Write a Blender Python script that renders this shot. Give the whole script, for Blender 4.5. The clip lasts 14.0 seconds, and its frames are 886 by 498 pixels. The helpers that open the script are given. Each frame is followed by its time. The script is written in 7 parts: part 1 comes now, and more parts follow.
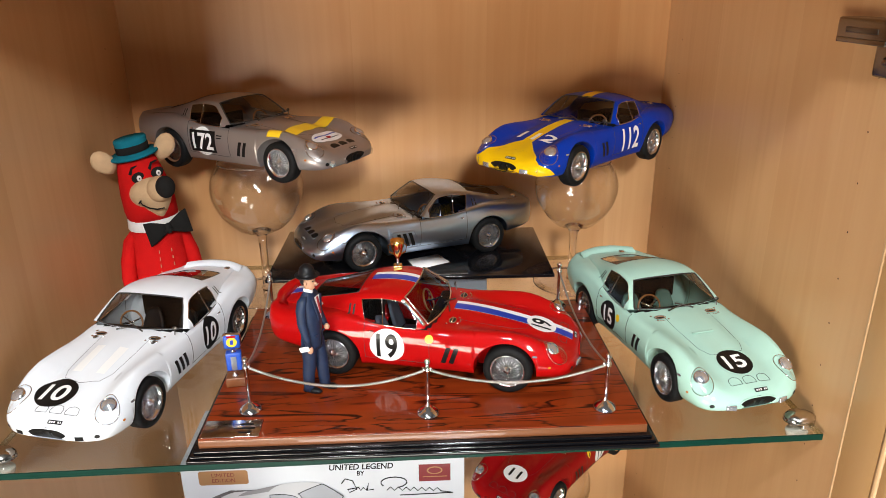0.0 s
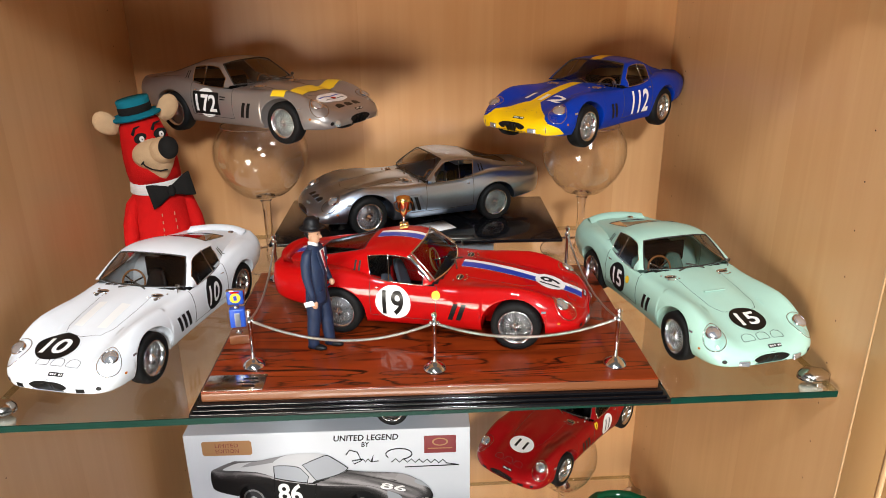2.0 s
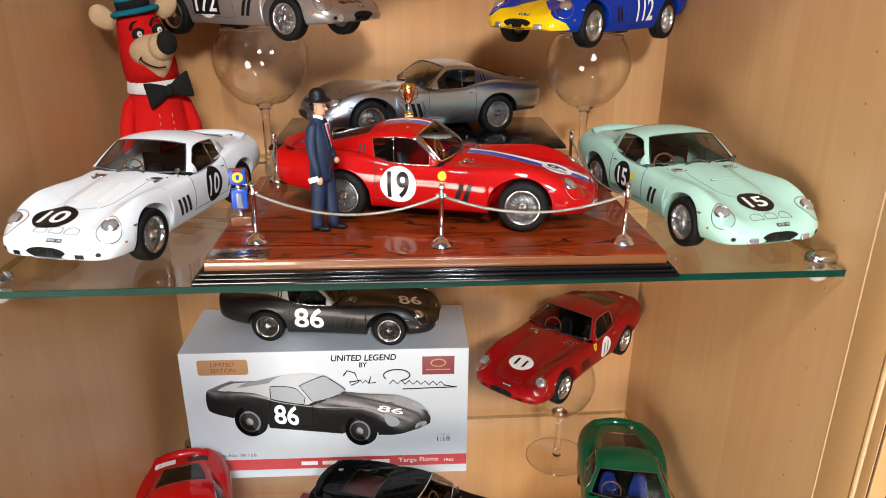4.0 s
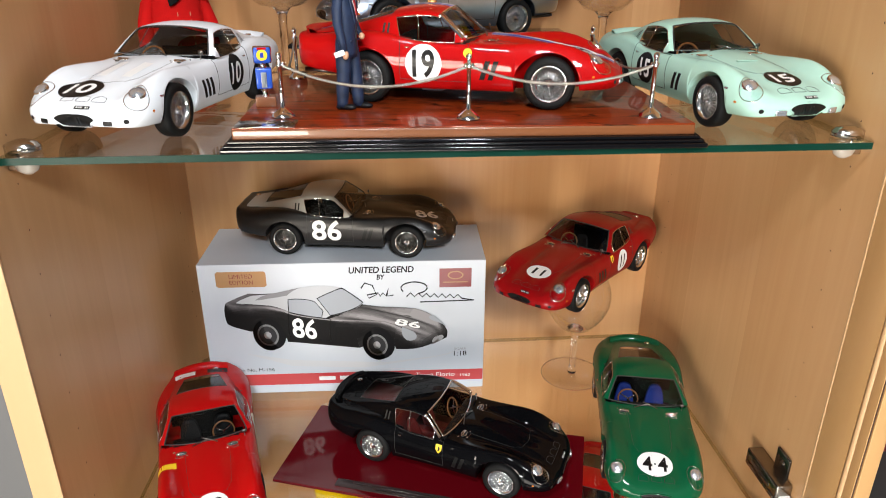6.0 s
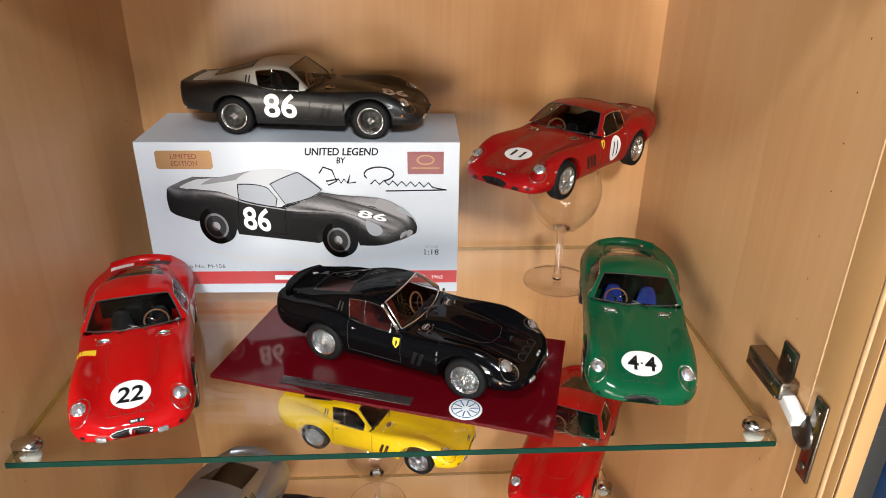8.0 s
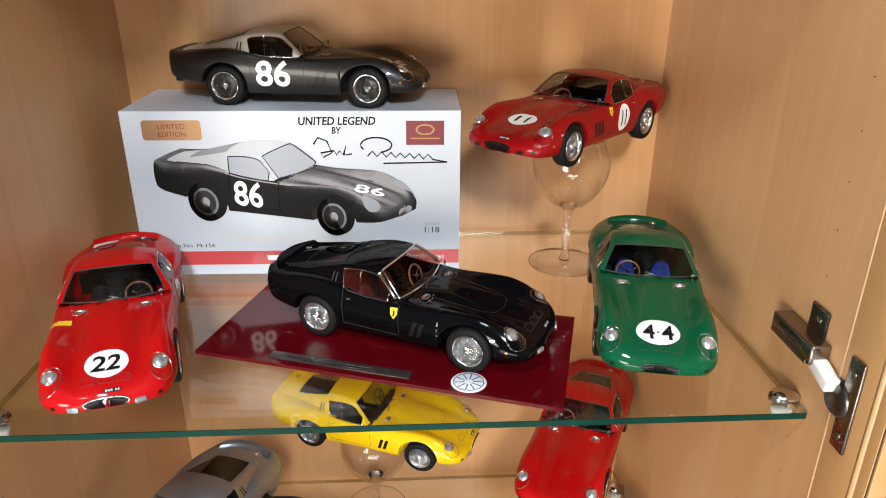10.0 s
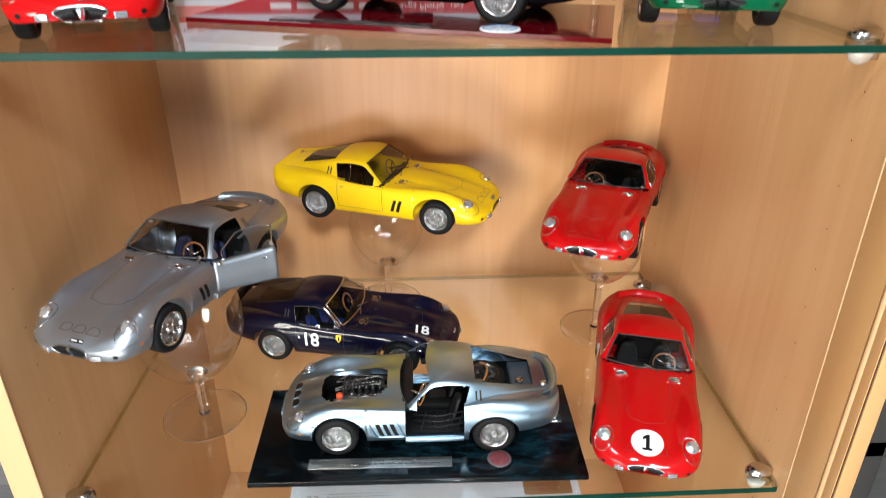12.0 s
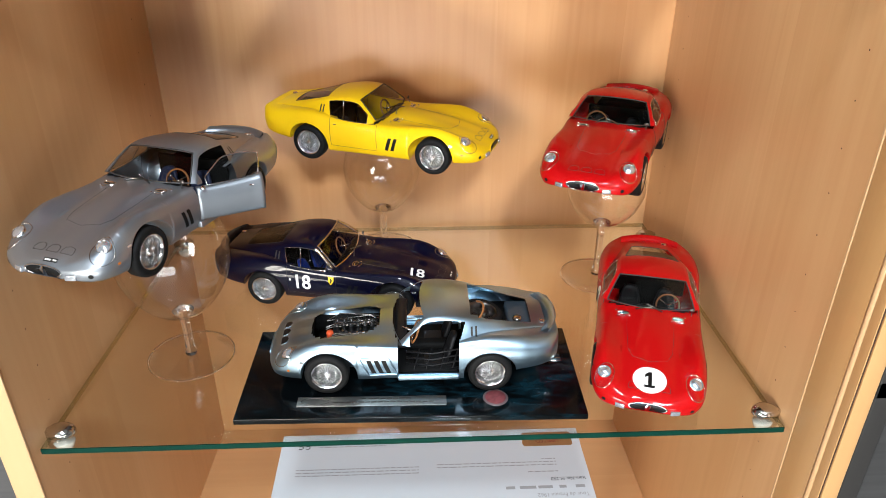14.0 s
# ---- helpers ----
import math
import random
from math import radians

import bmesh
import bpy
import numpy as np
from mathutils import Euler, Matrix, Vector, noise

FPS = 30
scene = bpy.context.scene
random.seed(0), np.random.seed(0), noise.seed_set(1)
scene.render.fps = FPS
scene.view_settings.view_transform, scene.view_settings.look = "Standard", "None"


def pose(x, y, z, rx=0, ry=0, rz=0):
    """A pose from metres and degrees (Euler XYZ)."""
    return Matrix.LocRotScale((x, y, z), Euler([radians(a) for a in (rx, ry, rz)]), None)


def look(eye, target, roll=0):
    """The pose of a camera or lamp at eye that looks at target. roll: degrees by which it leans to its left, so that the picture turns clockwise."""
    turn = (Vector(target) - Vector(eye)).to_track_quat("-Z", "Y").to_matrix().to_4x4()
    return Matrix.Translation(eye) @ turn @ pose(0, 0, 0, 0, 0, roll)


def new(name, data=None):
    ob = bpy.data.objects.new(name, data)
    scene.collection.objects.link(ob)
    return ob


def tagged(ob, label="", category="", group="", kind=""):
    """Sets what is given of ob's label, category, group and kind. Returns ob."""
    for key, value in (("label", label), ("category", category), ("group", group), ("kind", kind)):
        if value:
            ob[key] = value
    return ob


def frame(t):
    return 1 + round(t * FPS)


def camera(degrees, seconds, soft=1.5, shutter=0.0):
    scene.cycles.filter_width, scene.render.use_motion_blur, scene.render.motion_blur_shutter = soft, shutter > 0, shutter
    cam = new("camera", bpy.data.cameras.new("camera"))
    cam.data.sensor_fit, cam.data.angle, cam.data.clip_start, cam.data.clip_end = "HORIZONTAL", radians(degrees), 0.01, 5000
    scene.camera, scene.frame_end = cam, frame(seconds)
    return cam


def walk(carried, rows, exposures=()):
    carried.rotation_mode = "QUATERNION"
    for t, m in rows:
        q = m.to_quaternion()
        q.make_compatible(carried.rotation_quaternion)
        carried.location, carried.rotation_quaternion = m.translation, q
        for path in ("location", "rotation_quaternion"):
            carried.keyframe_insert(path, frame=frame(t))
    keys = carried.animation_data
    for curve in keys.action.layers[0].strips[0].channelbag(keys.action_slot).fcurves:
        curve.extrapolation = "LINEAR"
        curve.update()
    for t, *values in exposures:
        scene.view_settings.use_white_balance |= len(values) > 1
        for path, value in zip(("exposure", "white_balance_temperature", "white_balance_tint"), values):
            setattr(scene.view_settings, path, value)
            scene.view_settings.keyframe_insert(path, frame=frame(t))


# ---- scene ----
from collections import Counter
from mathutils.bvhtree import BVHTree

cam = camera(64.1, 14.0, soft=0.7, shutter=0.3)
PATH = [
    (0, (0.003, -0.394, 1.333), (0.118, 1.473, 0.625), -0.6),
    (0.5, (0.002, -0.394, 1.33), (0.119, 1.473, 0.622), -0.6),
    (1, (0.001, -0.396, 1.325), (0.111, 1.468, 0.608), -0.5),
    (1.5, (0.0, -0.396, 1.316), (0.112, 1.469, 0.602), -0.4),
    (2, (0.0, -0.396, 1.302), (0.105, 1.468, 0.587), -0.6),
    (2.5, (0.0, -0.401, 1.285), (0.089, 1.463, 0.566), -0.6),
    (3, (0.0, -0.404, 1.268), (0.109, 1.458, 0.545), -0.2),
    (3.2, (-0.001, -0.405, 1.26), (0.121, 1.451, 0.526), 0.1),
    (5.3, (-0.035, -0.44, 1.183), (0.132, 1.418, 0.461), -0.3),
    (5.5, (-0.031, -0.441, 1.179), (0.127, 1.41, 0.436), -0.8),
    (6, (-0.034, -0.442, 1.163), (0.104, 1.391, 0.374), 0.1),
    (6.5, (-0.015, -0.441, 1.139), (0.099, 1.382, 0.325), -0.4),
    (7, (-0.006, -0.434, 1.11), (0.116, 1.378, 0.273), 0.3),
    (7.5, (0.002, -0.417, 1.08), (0.105, 1.385, 0.22), 0.5),
    (8, (0.01, -0.402, 1.056), (0.116, 1.396, 0.187), 0.7),
    (8.2, (0.013, -0.394, 1.045), (0.122, 1.403, 0.174), 0.3),
    (10.3, (0.013, -0.391, 0.97), (0.109, 1.445, 0.183), 0.2),
    (10.5, (0.013, -0.392, 0.947), (0.106, 1.442, 0.154), -0.1),
    (11, (0.004, -0.395, 0.887), (0.092, 1.431, 0.077), -0.4),
    (11.5, (-0.003, -0.41, 0.842), (0.076, 1.396, -0.015), 0.0),
    (11.7, (-0.009, -0.409, 0.821), (0.095, 1.373, -0.081), 0.2),
    (11.8, (0.004, -0.412, 0.812), (0.064, 1.365, -0.103), -0.2),
    (12, (-0.004, -0.417, 0.786), (0.088, 1.358, -0.131), 0.1),
    (12.5, (-0.001, -0.416, 0.752), (0.097, 1.342, -0.198), 0.5),
    (13, (0.001, -0.415, 0.743), (0.103, 1.345, -0.202), 0.5),
    (13.5, (0.002, -0.417, 0.738), (0.088, 1.346, -0.202), 0.3),
    (14, (0.003, -0.417, 0.735), (0.085, 1.343, -0.213), 0.2),
]
walk(cam, [(t, look(eye, target, roll)) for t, eye, target, roll in PATH], [(0, -0.2, 6500, 10), (3, -0.16, 6500, 10), (5.5, -0.2, 6450, 10), (8, -0.12, 6350, 10), (10, -0.1, 6250, 10), (11, 0.02, 6300, 10), (11.6, 0.14, 6150, 9), (12.5, 0.12, 6000, 8), (14, 0.12, 6000, 8)])

# ---- light ----
world = bpy.data.worlds.new("world")
scene.world = world
world.use_nodes = True
world.node_tree.nodes["Background"].inputs[0].default_value = (0.9, 0.95, 1.0, 1)
world.node_tree.nodes["Background"].inputs[1].default_value = 0.2
scene.view_settings.exposure = 0.0


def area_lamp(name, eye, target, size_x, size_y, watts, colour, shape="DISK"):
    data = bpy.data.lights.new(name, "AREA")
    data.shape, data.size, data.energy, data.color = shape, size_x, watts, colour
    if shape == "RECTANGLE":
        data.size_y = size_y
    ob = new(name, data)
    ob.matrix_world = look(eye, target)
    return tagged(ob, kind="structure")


area_lamp("ceiling_light_key", (0.22, -2.22, 2.42), (0.05, -0.6, 0.9), 0.28, 0.60, 140, (0.92, 0.965, 1.0), "RECTANGLE")
# Unseen fill added overhead to brighten car tops and the right panel.
area_lamp("fill_light_overhead", (-0.35, -1.05, 2.40), (-0.2, -0.6, 0.0), 0.30, 0.30, 24, (0.97, 0.985, 1.0))
# Added light with no visible source, aimed to match the shadows' direction.
area_lamp("added_light_left", (-0.95, -1.70, 0.76), (0.05, 0.2, 0.70), 0.55, 0.60, 36, (1.0, 0.90, 0.76), "RECTANGLE")
# Unseen fill added near the floor to brighten the lower shelves.
area_lamp("fill_light_low", (-0.10, -1.25, 0.05), (-0.1, 0.2, 0.62), 0.9, 0.6, 17, (1.0, 0.94, 0.86), "RECTANGLE")


# ---- materials ----
def mat(name, colour, rough=0.5, metal=0.0, coat=0.0, bump=0.0, bump_scale=400.0, vary=0.0, vary_scale=60.0, spec=0.5):
    m = bpy.data.materials.new(name)
    m.use_nodes = True
    nt = m.node_tree
    b = nt.nodes["Principled BSDF"]
    b.inputs["Base Color"].default_value = (*colour, 1)
    b.inputs["Roughness"].default_value = rough
    b.inputs["Metallic"].default_value = metal
    b.inputs["Coat Weight"].default_value = coat
    b.inputs["Coat Roughness"].default_value = 0.04
    b.inputs["Specular IOR Level"].default_value = spec
    if bump or vary:
        tc = nt.nodes.new("ShaderNodeTexCoord")
    if vary:
        n = nt.nodes.new("ShaderNodeTexNoise")
        n.inputs["Scale"].default_value, n.inputs["Detail"].default_value = vary_scale, 6
        nt.links.new(tc.outputs["Object"], n.inputs["Vector"])
        r = nt.nodes.new("ShaderNodeMapRange")
        r.inputs["To Min"].default_value, r.inputs["To Max"].default_value = 1 - vary, 1 + vary
        nt.links.new(n.outputs["Fac"], r.inputs["Value"])
        mul = nt.nodes.new("ShaderNodeMixRGB")
        mul.blend_type, mul.inputs[0].default_value = "MULTIPLY", 1
        mul.inputs[1].default_value = (*colour, 1)
        nt.links.new(r.outputs[0], mul.inputs[2])
        nt.links.new(mul.outputs[0], b.inputs["Base Color"])
        r2 = nt.nodes.new("ShaderNodeMapRange")
        r2.inputs["To Min"].default_value, r2.inputs["To Max"].default_value = max(rough * 0.8, 0.02), min(rough * 1.25, 1)
        nt.links.new(n.outputs["Fac"], r2.inputs["Value"])
        nt.links.new(r2.outputs[0], b.inputs["Roughness"])
    if bump:
        n2 = nt.nodes.new("ShaderNodeTexNoise")
        n2.inputs["Scale"].default_value, n2.inputs["Detail"].default_value = bump_scale, 4
        nt.links.new(tc.outputs["Object"], n2.inputs["Vector"])
        bp = nt.nodes.new("ShaderNodeBump")
        bp.inputs["Strength"].default_value, bp.inputs["Distance"].default_value = bump, 0.001
        nt.links.new(n2.outputs["Fac"], bp.inputs["Height"])
        nt.links.new(bp.outputs[0], b.inputs["Normal"])
    return m


def wood(name, dark, light, band=0.075, grain_axis="Z", across=0, rough=0.34, contrast=0.6, coat=0.0, offset=0.0, grain=(90, 3.0), lo=0.15, hi=0.85, wave=0.6, tint=0.45):
    """Veneer: bands of boards side by side, with long fine grain along one axis."""
    m = bpy.data.materials.new(name)
    m.use_nodes = True
    nt = m.node_tree
    b = nt.nodes["Principled BSDF"]
    tc = nt.nodes.new("ShaderNodeTexCoord")
    sep = nt.nodes.new("ShaderNodeSeparateXYZ")
    nt.links.new(tc.outputs["Object"], sep.inputs[0])
    # one tint for each strip of veneer
    fl = nt.nodes.new("ShaderNodeMath"); fl.operation = "MULTIPLY_ADD"
    fl.inputs[1].default_value, fl.inputs[2].default_value = 1 / band, offset
    nt.links.new(sep.outputs[across], fl.inputs[0])
    flo = nt.nodes.new("ShaderNodeMath"); flo.operation = "FLOOR"
    nt.links.new(fl.outputs[0], flo.inputs[0])
    wn = nt.nodes.new("ShaderNodeTexWhiteNoise"); wn.noise_dimensions = "1D"
    nt.links.new(flo.outputs[0], wn.inputs["W"])
    mp = nt.nodes.new("ShaderNodeMapping")
    ga, gl = grain
    sc = {"Z": (ga, ga, gl), "X": (gl, ga, ga), "Y": (ga, gl, ga)}[grain_axis]
    mp.inputs["Scale"].default_value = sc
    nt.links.new(tc.outputs["Object"], mp.inputs[0])
    addv = nt.nodes.new("ShaderNodeVectorMath"); addv.operation = "ADD"
    nt.links.new(mp.outputs[0], addv.inputs[0])
    scl = nt.nodes.new("ShaderNodeVectorMath"); scl.operation = "SCALE"
    scl.inputs[3].default_value = 17.0
    nt.links.new(wn.outputs["Color"], scl.inputs[0])
    nt.links.new(scl.outputs[0], addv.inputs[1])
    n = nt.nodes.new("ShaderNodeTexNoise"); n.inputs["Scale"].default_value, n.inputs["Detail"].default_value = 1.0, 8
    n.inputs["Distortion"].default_value = wave
    nt.links.new(addv.outputs[0], n.inputs["Vector"])
    n2 = nt.nodes.new("ShaderNodeTexNoise"); n2.inputs["Scale"].default_value, n2.inputs["Detail"].default_value = 7.0, 3
    nt.links.new(tc.outputs["Object"], n2.inputs["Vector"])
    a1 = nt.nodes.new("ShaderNodeMath"); a1.operation = "MULTIPLY_ADD"
    nt.links.new(wn.outputs["Value"], a1.inputs[0]); a1.inputs[1].default_value = tint * contrast
    a2 = nt.nodes.new("ShaderNodeMath"); a2.operation = "MULTIPLY_ADD"
    nt.links.new(n.outputs["Fac"], a2.inputs[0]); a2.inputs[1].default_value = 0.55 * contrast
    a3 = nt.nodes.new("ShaderNodeMath"); a3.operation = "MULTIPLY_ADD"
    nt.links.new(n2.outputs["Fac"], a3.inputs[0]); a3.inputs[1].default_value = 0.35 * contrast; a3.inputs[2].default_value = 0.5 - 0.65 * contrast
    nt.links.new(a3.outputs[0], a2.inputs[2]); nt.links.new(a2.outputs[0], a1.inputs[2])
    ramp = nt.nodes.new("ShaderNodeValToRGB")
    ramp.color_ramp.elements[0].color, ramp.color_ramp.elements[1].color = (*dark, 1), (*light, 1)
    ramp.color_ramp.elements[0].position, ramp.color_ramp.elements[1].position = lo, hi
    nt.links.new(a1.outputs[0], ramp.inputs[0])
    nt.links.new(ramp.outputs[0], b.inputs["Base Color"])
    rr = nt.nodes.new("ShaderNodeMapRange"); rr.inputs["To Min"].default_value, rr.inputs["To Max"].default_value = rough * 0.85, rough * 1.2
    nt.links.new(n.outputs["Fac"], rr.inputs["Value"]); nt.links.new(rr.outputs[0], b.inputs["Roughness"])
    bp = nt.nodes.new("ShaderNodeBump"); bp.inputs["Strength"].default_value, bp.inputs["Distance"].default_value = 0.08, 0.0005
    nt.links.new(n.outputs["Fac"], bp.inputs["Height"]); nt.links.new(bp.outputs[0], b.inputs["Normal"])
    b.inputs["Coat Weight"].default_value, b.inputs["Coat Roughness"].default_value = coat, 0.03
    return m


def veined_wood(name, vein, low, high):
    """Polished rosewood: orange-brown figure with thin wandering dark veins."""
    m = bpy.data.materials.new(name)
    m.use_nodes = True
    nt = m.node_tree
    b = nt.nodes["Principled BSDF"]
    tc = nt.nodes.new("ShaderNodeTexCoord")
    mp = nt.nodes.new("ShaderNodeMapping")
    mp.inputs["Scale"].default_value = (6.5, 46.0, 46.0)
    nt.links.new(tc.outputs["Object"], mp.inputs[0])
    n = nt.nodes.new("ShaderNodeTexNoise")
    n.inputs["Scale"].default_value, n.inputs["Detail"].default_value, n.inputs["Distortion"].default_value = 1.0, 4.0, 0.7
    nt.links.new(mp.outputs[0], n.inputs["Vector"])
    # several level lines of one field make the veins
    k = nt.nodes.new("ShaderNodeMath"); k.operation = "MULTIPLY"; k.inputs[1].default_value = 6.5
    nt.links.new(n.outputs["Fac"], k.inputs[0])
    pp = nt.nodes.new("ShaderNodeMath"); pp.operation = "PINGPONG"; pp.inputs[1].default_value = 0.5
    nt.links.new(k.outputs[0], pp.inputs[0])
    fine = nt.nodes.new("ShaderNodeTexNoise")
    fine.inputs["Scale"].default_value, fine.inputs["Detail"].default_value = 2.4, 5.0
    nt.links.new(mp.outputs[0], fine.inputs["Vector"])
    wide = nt.nodes.new("ShaderNodeMapRange")
    wide.inputs["From Min"].default_value, wide.inputs["From Max"].default_value = 0.38, 0.66
    wide.inputs["To Min"].default_value, wide.inputs["To Max"].default_value = 0.0, 0.11
    nt.links.new(fine.outputs["Fac"], wide.inputs["Value"])
    df = nt.nodes.new("ShaderNodeMath"); df.operation = "SUBTRACT"
    nt.links.new(pp.outputs[0], df.inputs[0]); nt.links.new(wide.outputs[0], df.inputs[1])
    edge = nt.nodes.new("ShaderNodeMapRange")
    edge.inputs["From Min"].default_value, edge.inputs["From Max"].default_value = -0.04, 0.09
    nt.links.new(df.outputs[0], edge.inputs["Value"])
    tone = nt.nodes.new("ShaderNodeMixRGB")
    tone.inputs[1].default_value, tone.inputs[2].default_value = (*low, 1), (*high, 1)
    nt.links.new(fine.outputs["Fac"], tone.inputs[0])
    mx = nt.nodes.new("ShaderNodeMixRGB")
    mx.inputs[1].default_value = (*vein, 1)
    nt.links.new(edge.outputs[0], mx.inputs[0]); nt.links.new(tone.outputs[0], mx.inputs[2])
    nt.links.new(mx.outputs[0], b.inputs["Base Color"])
    b.inputs["Roughness"].default_value = 0.4
    b.inputs["Coat Weight"].default_value, b.inputs["Coat Roughness"].default_value = 0.5, 0.03
    b.inputs["Specular IOR Level"].default_value = 0.15
    return m


def thin_glass(name, tint, gain=1.0, base=0.04, power=5.0, edge=1.0):
    """A thin clear pane: it lets light straight through and mirrors more at a grazing view."""
    m = bpy.data.materials.new(name)
    m.use_nodes = True
    nt = m.node_tree
    nt.nodes.remove(nt.nodes["Principled BSDF"])
    out = nt.nodes["Material Output"]
    tr = nt.nodes.new("ShaderNodeBsdfTransparent"); tr.inputs[0].default_value = (*tint, 1)
    gl = nt.nodes.new("ShaderNodeBsdfGlossy"); gl.inputs["Roughness"].default_value = 0.015
    gl.inputs[0].default_value = (1, 1, 1, 1)
    lw = nt.nodes.new("ShaderNodeLayerWeight"); lw.inputs[0].default_value = 0.5
    pw = nt.nodes.new("ShaderNodeMath"); pw.operation = "POWER"; pw.inputs[1].default_value = power
    nt.links.new(lw.outputs["Facing"], pw.inputs[0])
    ma = nt.nodes.new("ShaderNodeMath"); ma.operation = "MULTIPLY_ADD"; ma.use_clamp = True
    ma.inputs[1].default_value, ma.inputs[2].default_value = 0.95 * gain, base
    nt.links.new(pw.outputs[0], ma.inputs[0])
    if edge < 1:
        mr = nt.nodes.new("ShaderNodeMapRange")
        mr.inputs["To Min"].default_value, mr.inputs["To Max"].default_value = tint[0], edge
        p2 = nt.nodes.new("ShaderNodeMath"); p2.operation = "POWER"; p2.inputs[1].default_value = 3.5
        nt.links.new(lw.outputs["Facing"], p2.inputs[0]); nt.links.new(p2.outputs[0], mr.inputs["Value"])
        nt.links.new(mr.outputs[0], tr.inputs[0])
    mx = nt.nodes.new("ShaderNodeMixShader")
    nt.links.new(ma.outputs[0], mx.inputs[0]); nt.links.new(tr.outputs[0], mx.inputs[1]); nt.links.new(gl.outputs[0], mx.inputs[2])
    nt.links.new(mx.outputs[0], out.inputs[0])
    return m


def real_glass(name, colour=(1, 1, 1), rough=0.0, ior=1.48):
    m = bpy.data.materials.new(name)
    m.use_nodes = True
    b = m.node_tree.nodes["Principled BSDF"]
    b.inputs["Base Color"].default_value = (*colour, 1)
    b.inputs["Roughness"].default_value, b.inputs["IOR"].default_value = rough, ior
    b.inputs["Transmission Weight"].default_value = 1.0
    return m


def paint(name, colour, coat=0.58, vary=0.04):
    return mat(name, colour, 0.5, 0.0, coat, vary=vary, vary_scale=90.0, spec=0.05)


BEECH_D, BEECH_L = (0.43, 0.196, 0.068), (0.64, 0.372, 0.172)
M_WOOD_BACK = wood("beech_veneer_back", BEECH_D, BEECH_L, 0.135, "Z", 0, offset=0.3, contrast=0.72, tint=0.22, grain=(60, 2.8), wave=1.4)
# The back's beech with added lightness, standing in for light on the sides.
M_WOOD_SIDE = wood("beech_side_lightened", (0.48, 0.248, 0.098), (0.71, 0.455, 0.238), 0.062, "Z", 1, offset=0.35, contrast=0.62, tint=0.15, grain=(60, 2.6), wave=1.3)
M_WOOD_DOOR = wood("beech_door", (0.46, 0.25, 0.095), (0.62, 0.38, 0.165), 0.03, "Z", 1, contrast=0.5, tint=0.2)
M_WOOD_FLOOR = wood("beech_veneer_floor", BEECH_D, BEECH_L, 0.08, "X", 1, contrast=0.4)
M_WOOD_EDGE = wood("beech_edge_band", (0.47, 0.275, 0.125), (0.62, 0.41, 0.22), 0.05, "Z", 0, contrast=0.4)
M_ROSE = veined_wood("polished_rosewood", (0.022, 0.004, 0.0015), (0.085, 0.010, 0.002), (0.30, 0.042, 0.006))
M_ROSE_SIDE = wood("rosewood_edge", (0.11, 0.035, 0.012), (0.25, 0.09, 0.03), 0.5, "X", 1, rough=0.3, contrast=0.5, coat=0.6)
M_SHELF = thin_glass("clear_shelf_glass", (0.965, 0.985, 0.975), gain=1.0, base=0.055)
M_SHELF_EDGE = mat("green_glass_edge", (0.003, 0.030, 0.020), 0.3, 0, 0.0, vary=0.45, vary_scale=30, spec=0.12)
M_SHELF_EDGE2 = thin_glass("pale_glass_edge", (0.74, 0.74, 0.62), gain=0.3, base=0.03)
M_BOWL = thin_glass("wine_glass_bowl", (0.985, 0.985, 0.98), gain=0.75, base=0.05, power=2.6, edge=0.68)
M_STEM = real_glass("wine_glass_stem")
M_SPOKE = mat("silver_wire_wheel", (0.74, 0.74, 0.74), 0.16, 1.0)
M_CHROME = mat("chrome", (0.82, 0.82, 0.84), 0.08, 1.0)
M_NICKEL = mat("brushed_nickel", (0.56, 0.53, 0.49), 0.16, 1.0, bump=0.05)
M_DARKMETAL = mat("gunmetal", (0.16, 0.15, 0.14), 0.3, 1.0)
M_RUBBER = mat("tyre_rubber", (0.007, 0.007, 0.007), 0.6, vary=0.2, vary_scale=200, spec=0.15)
M_UNDER = mat("underbody_black", (0.005, 0.005, 0.005), 0.7, spec=0.1)
M_BLACK = mat("black_paint", (0.006, 0.006, 0.007), 0.45, spec=0.25)
M_GLOSSBLACK = mat("gloss_black_acrylic", (0.004, 0.004, 0.005), 0.12, 0, 0.3, spec=0.4)
M_SEAM = mat("panel_seam", (0.02, 0.018, 0.016), 0.6)
M_WHITE = mat("white_decal", (0.82, 0.82, 0.80), 0.35, coat=0.3)
M_DECALBLACK = mat("black_decal", (0.006, 0.006, 0.006), 0.4, coat=0.1, spec=0.2)
M_YELLOW = mat("yellow_decal", (0.85, 0.55, 0.02), 0.35, coat=0.3)
M_BLUE = mat("blue_decal", (0.012, 0.04, 0.35), 0.35, coat=0.3)
M_CARGLASS = thin_glass("car_window", (0.66, 0.66, 0.65), gain=0.7, base=0.035)
M_LENS = thin_glass("headlight_cover", (0.90, 0.91, 0.92), gain=0.9, base=0.05, power=3.5)
M_BOWLREF = mat("lamp_reflector", (0.40, 0.41, 0.43), 0.25, 0.5)
M_AMBER = mat("amber_lens", (0.50, 0.14, 0.015), 0.15, coat=0.5)
M_CLEARLAMP = mat("white_lens", (0.55, 0.575, 0.61), 0.16, 0.75, coat=0.5)
M_DRUM = mat("grey_brake_drum", (0.26, 0.26, 0.26), 0.4, 0.85)
M_WHEELWOOD = mat("wooden_wheel_rim", (0.32, 0.13, 0.04), 0.3, coat=0.5)
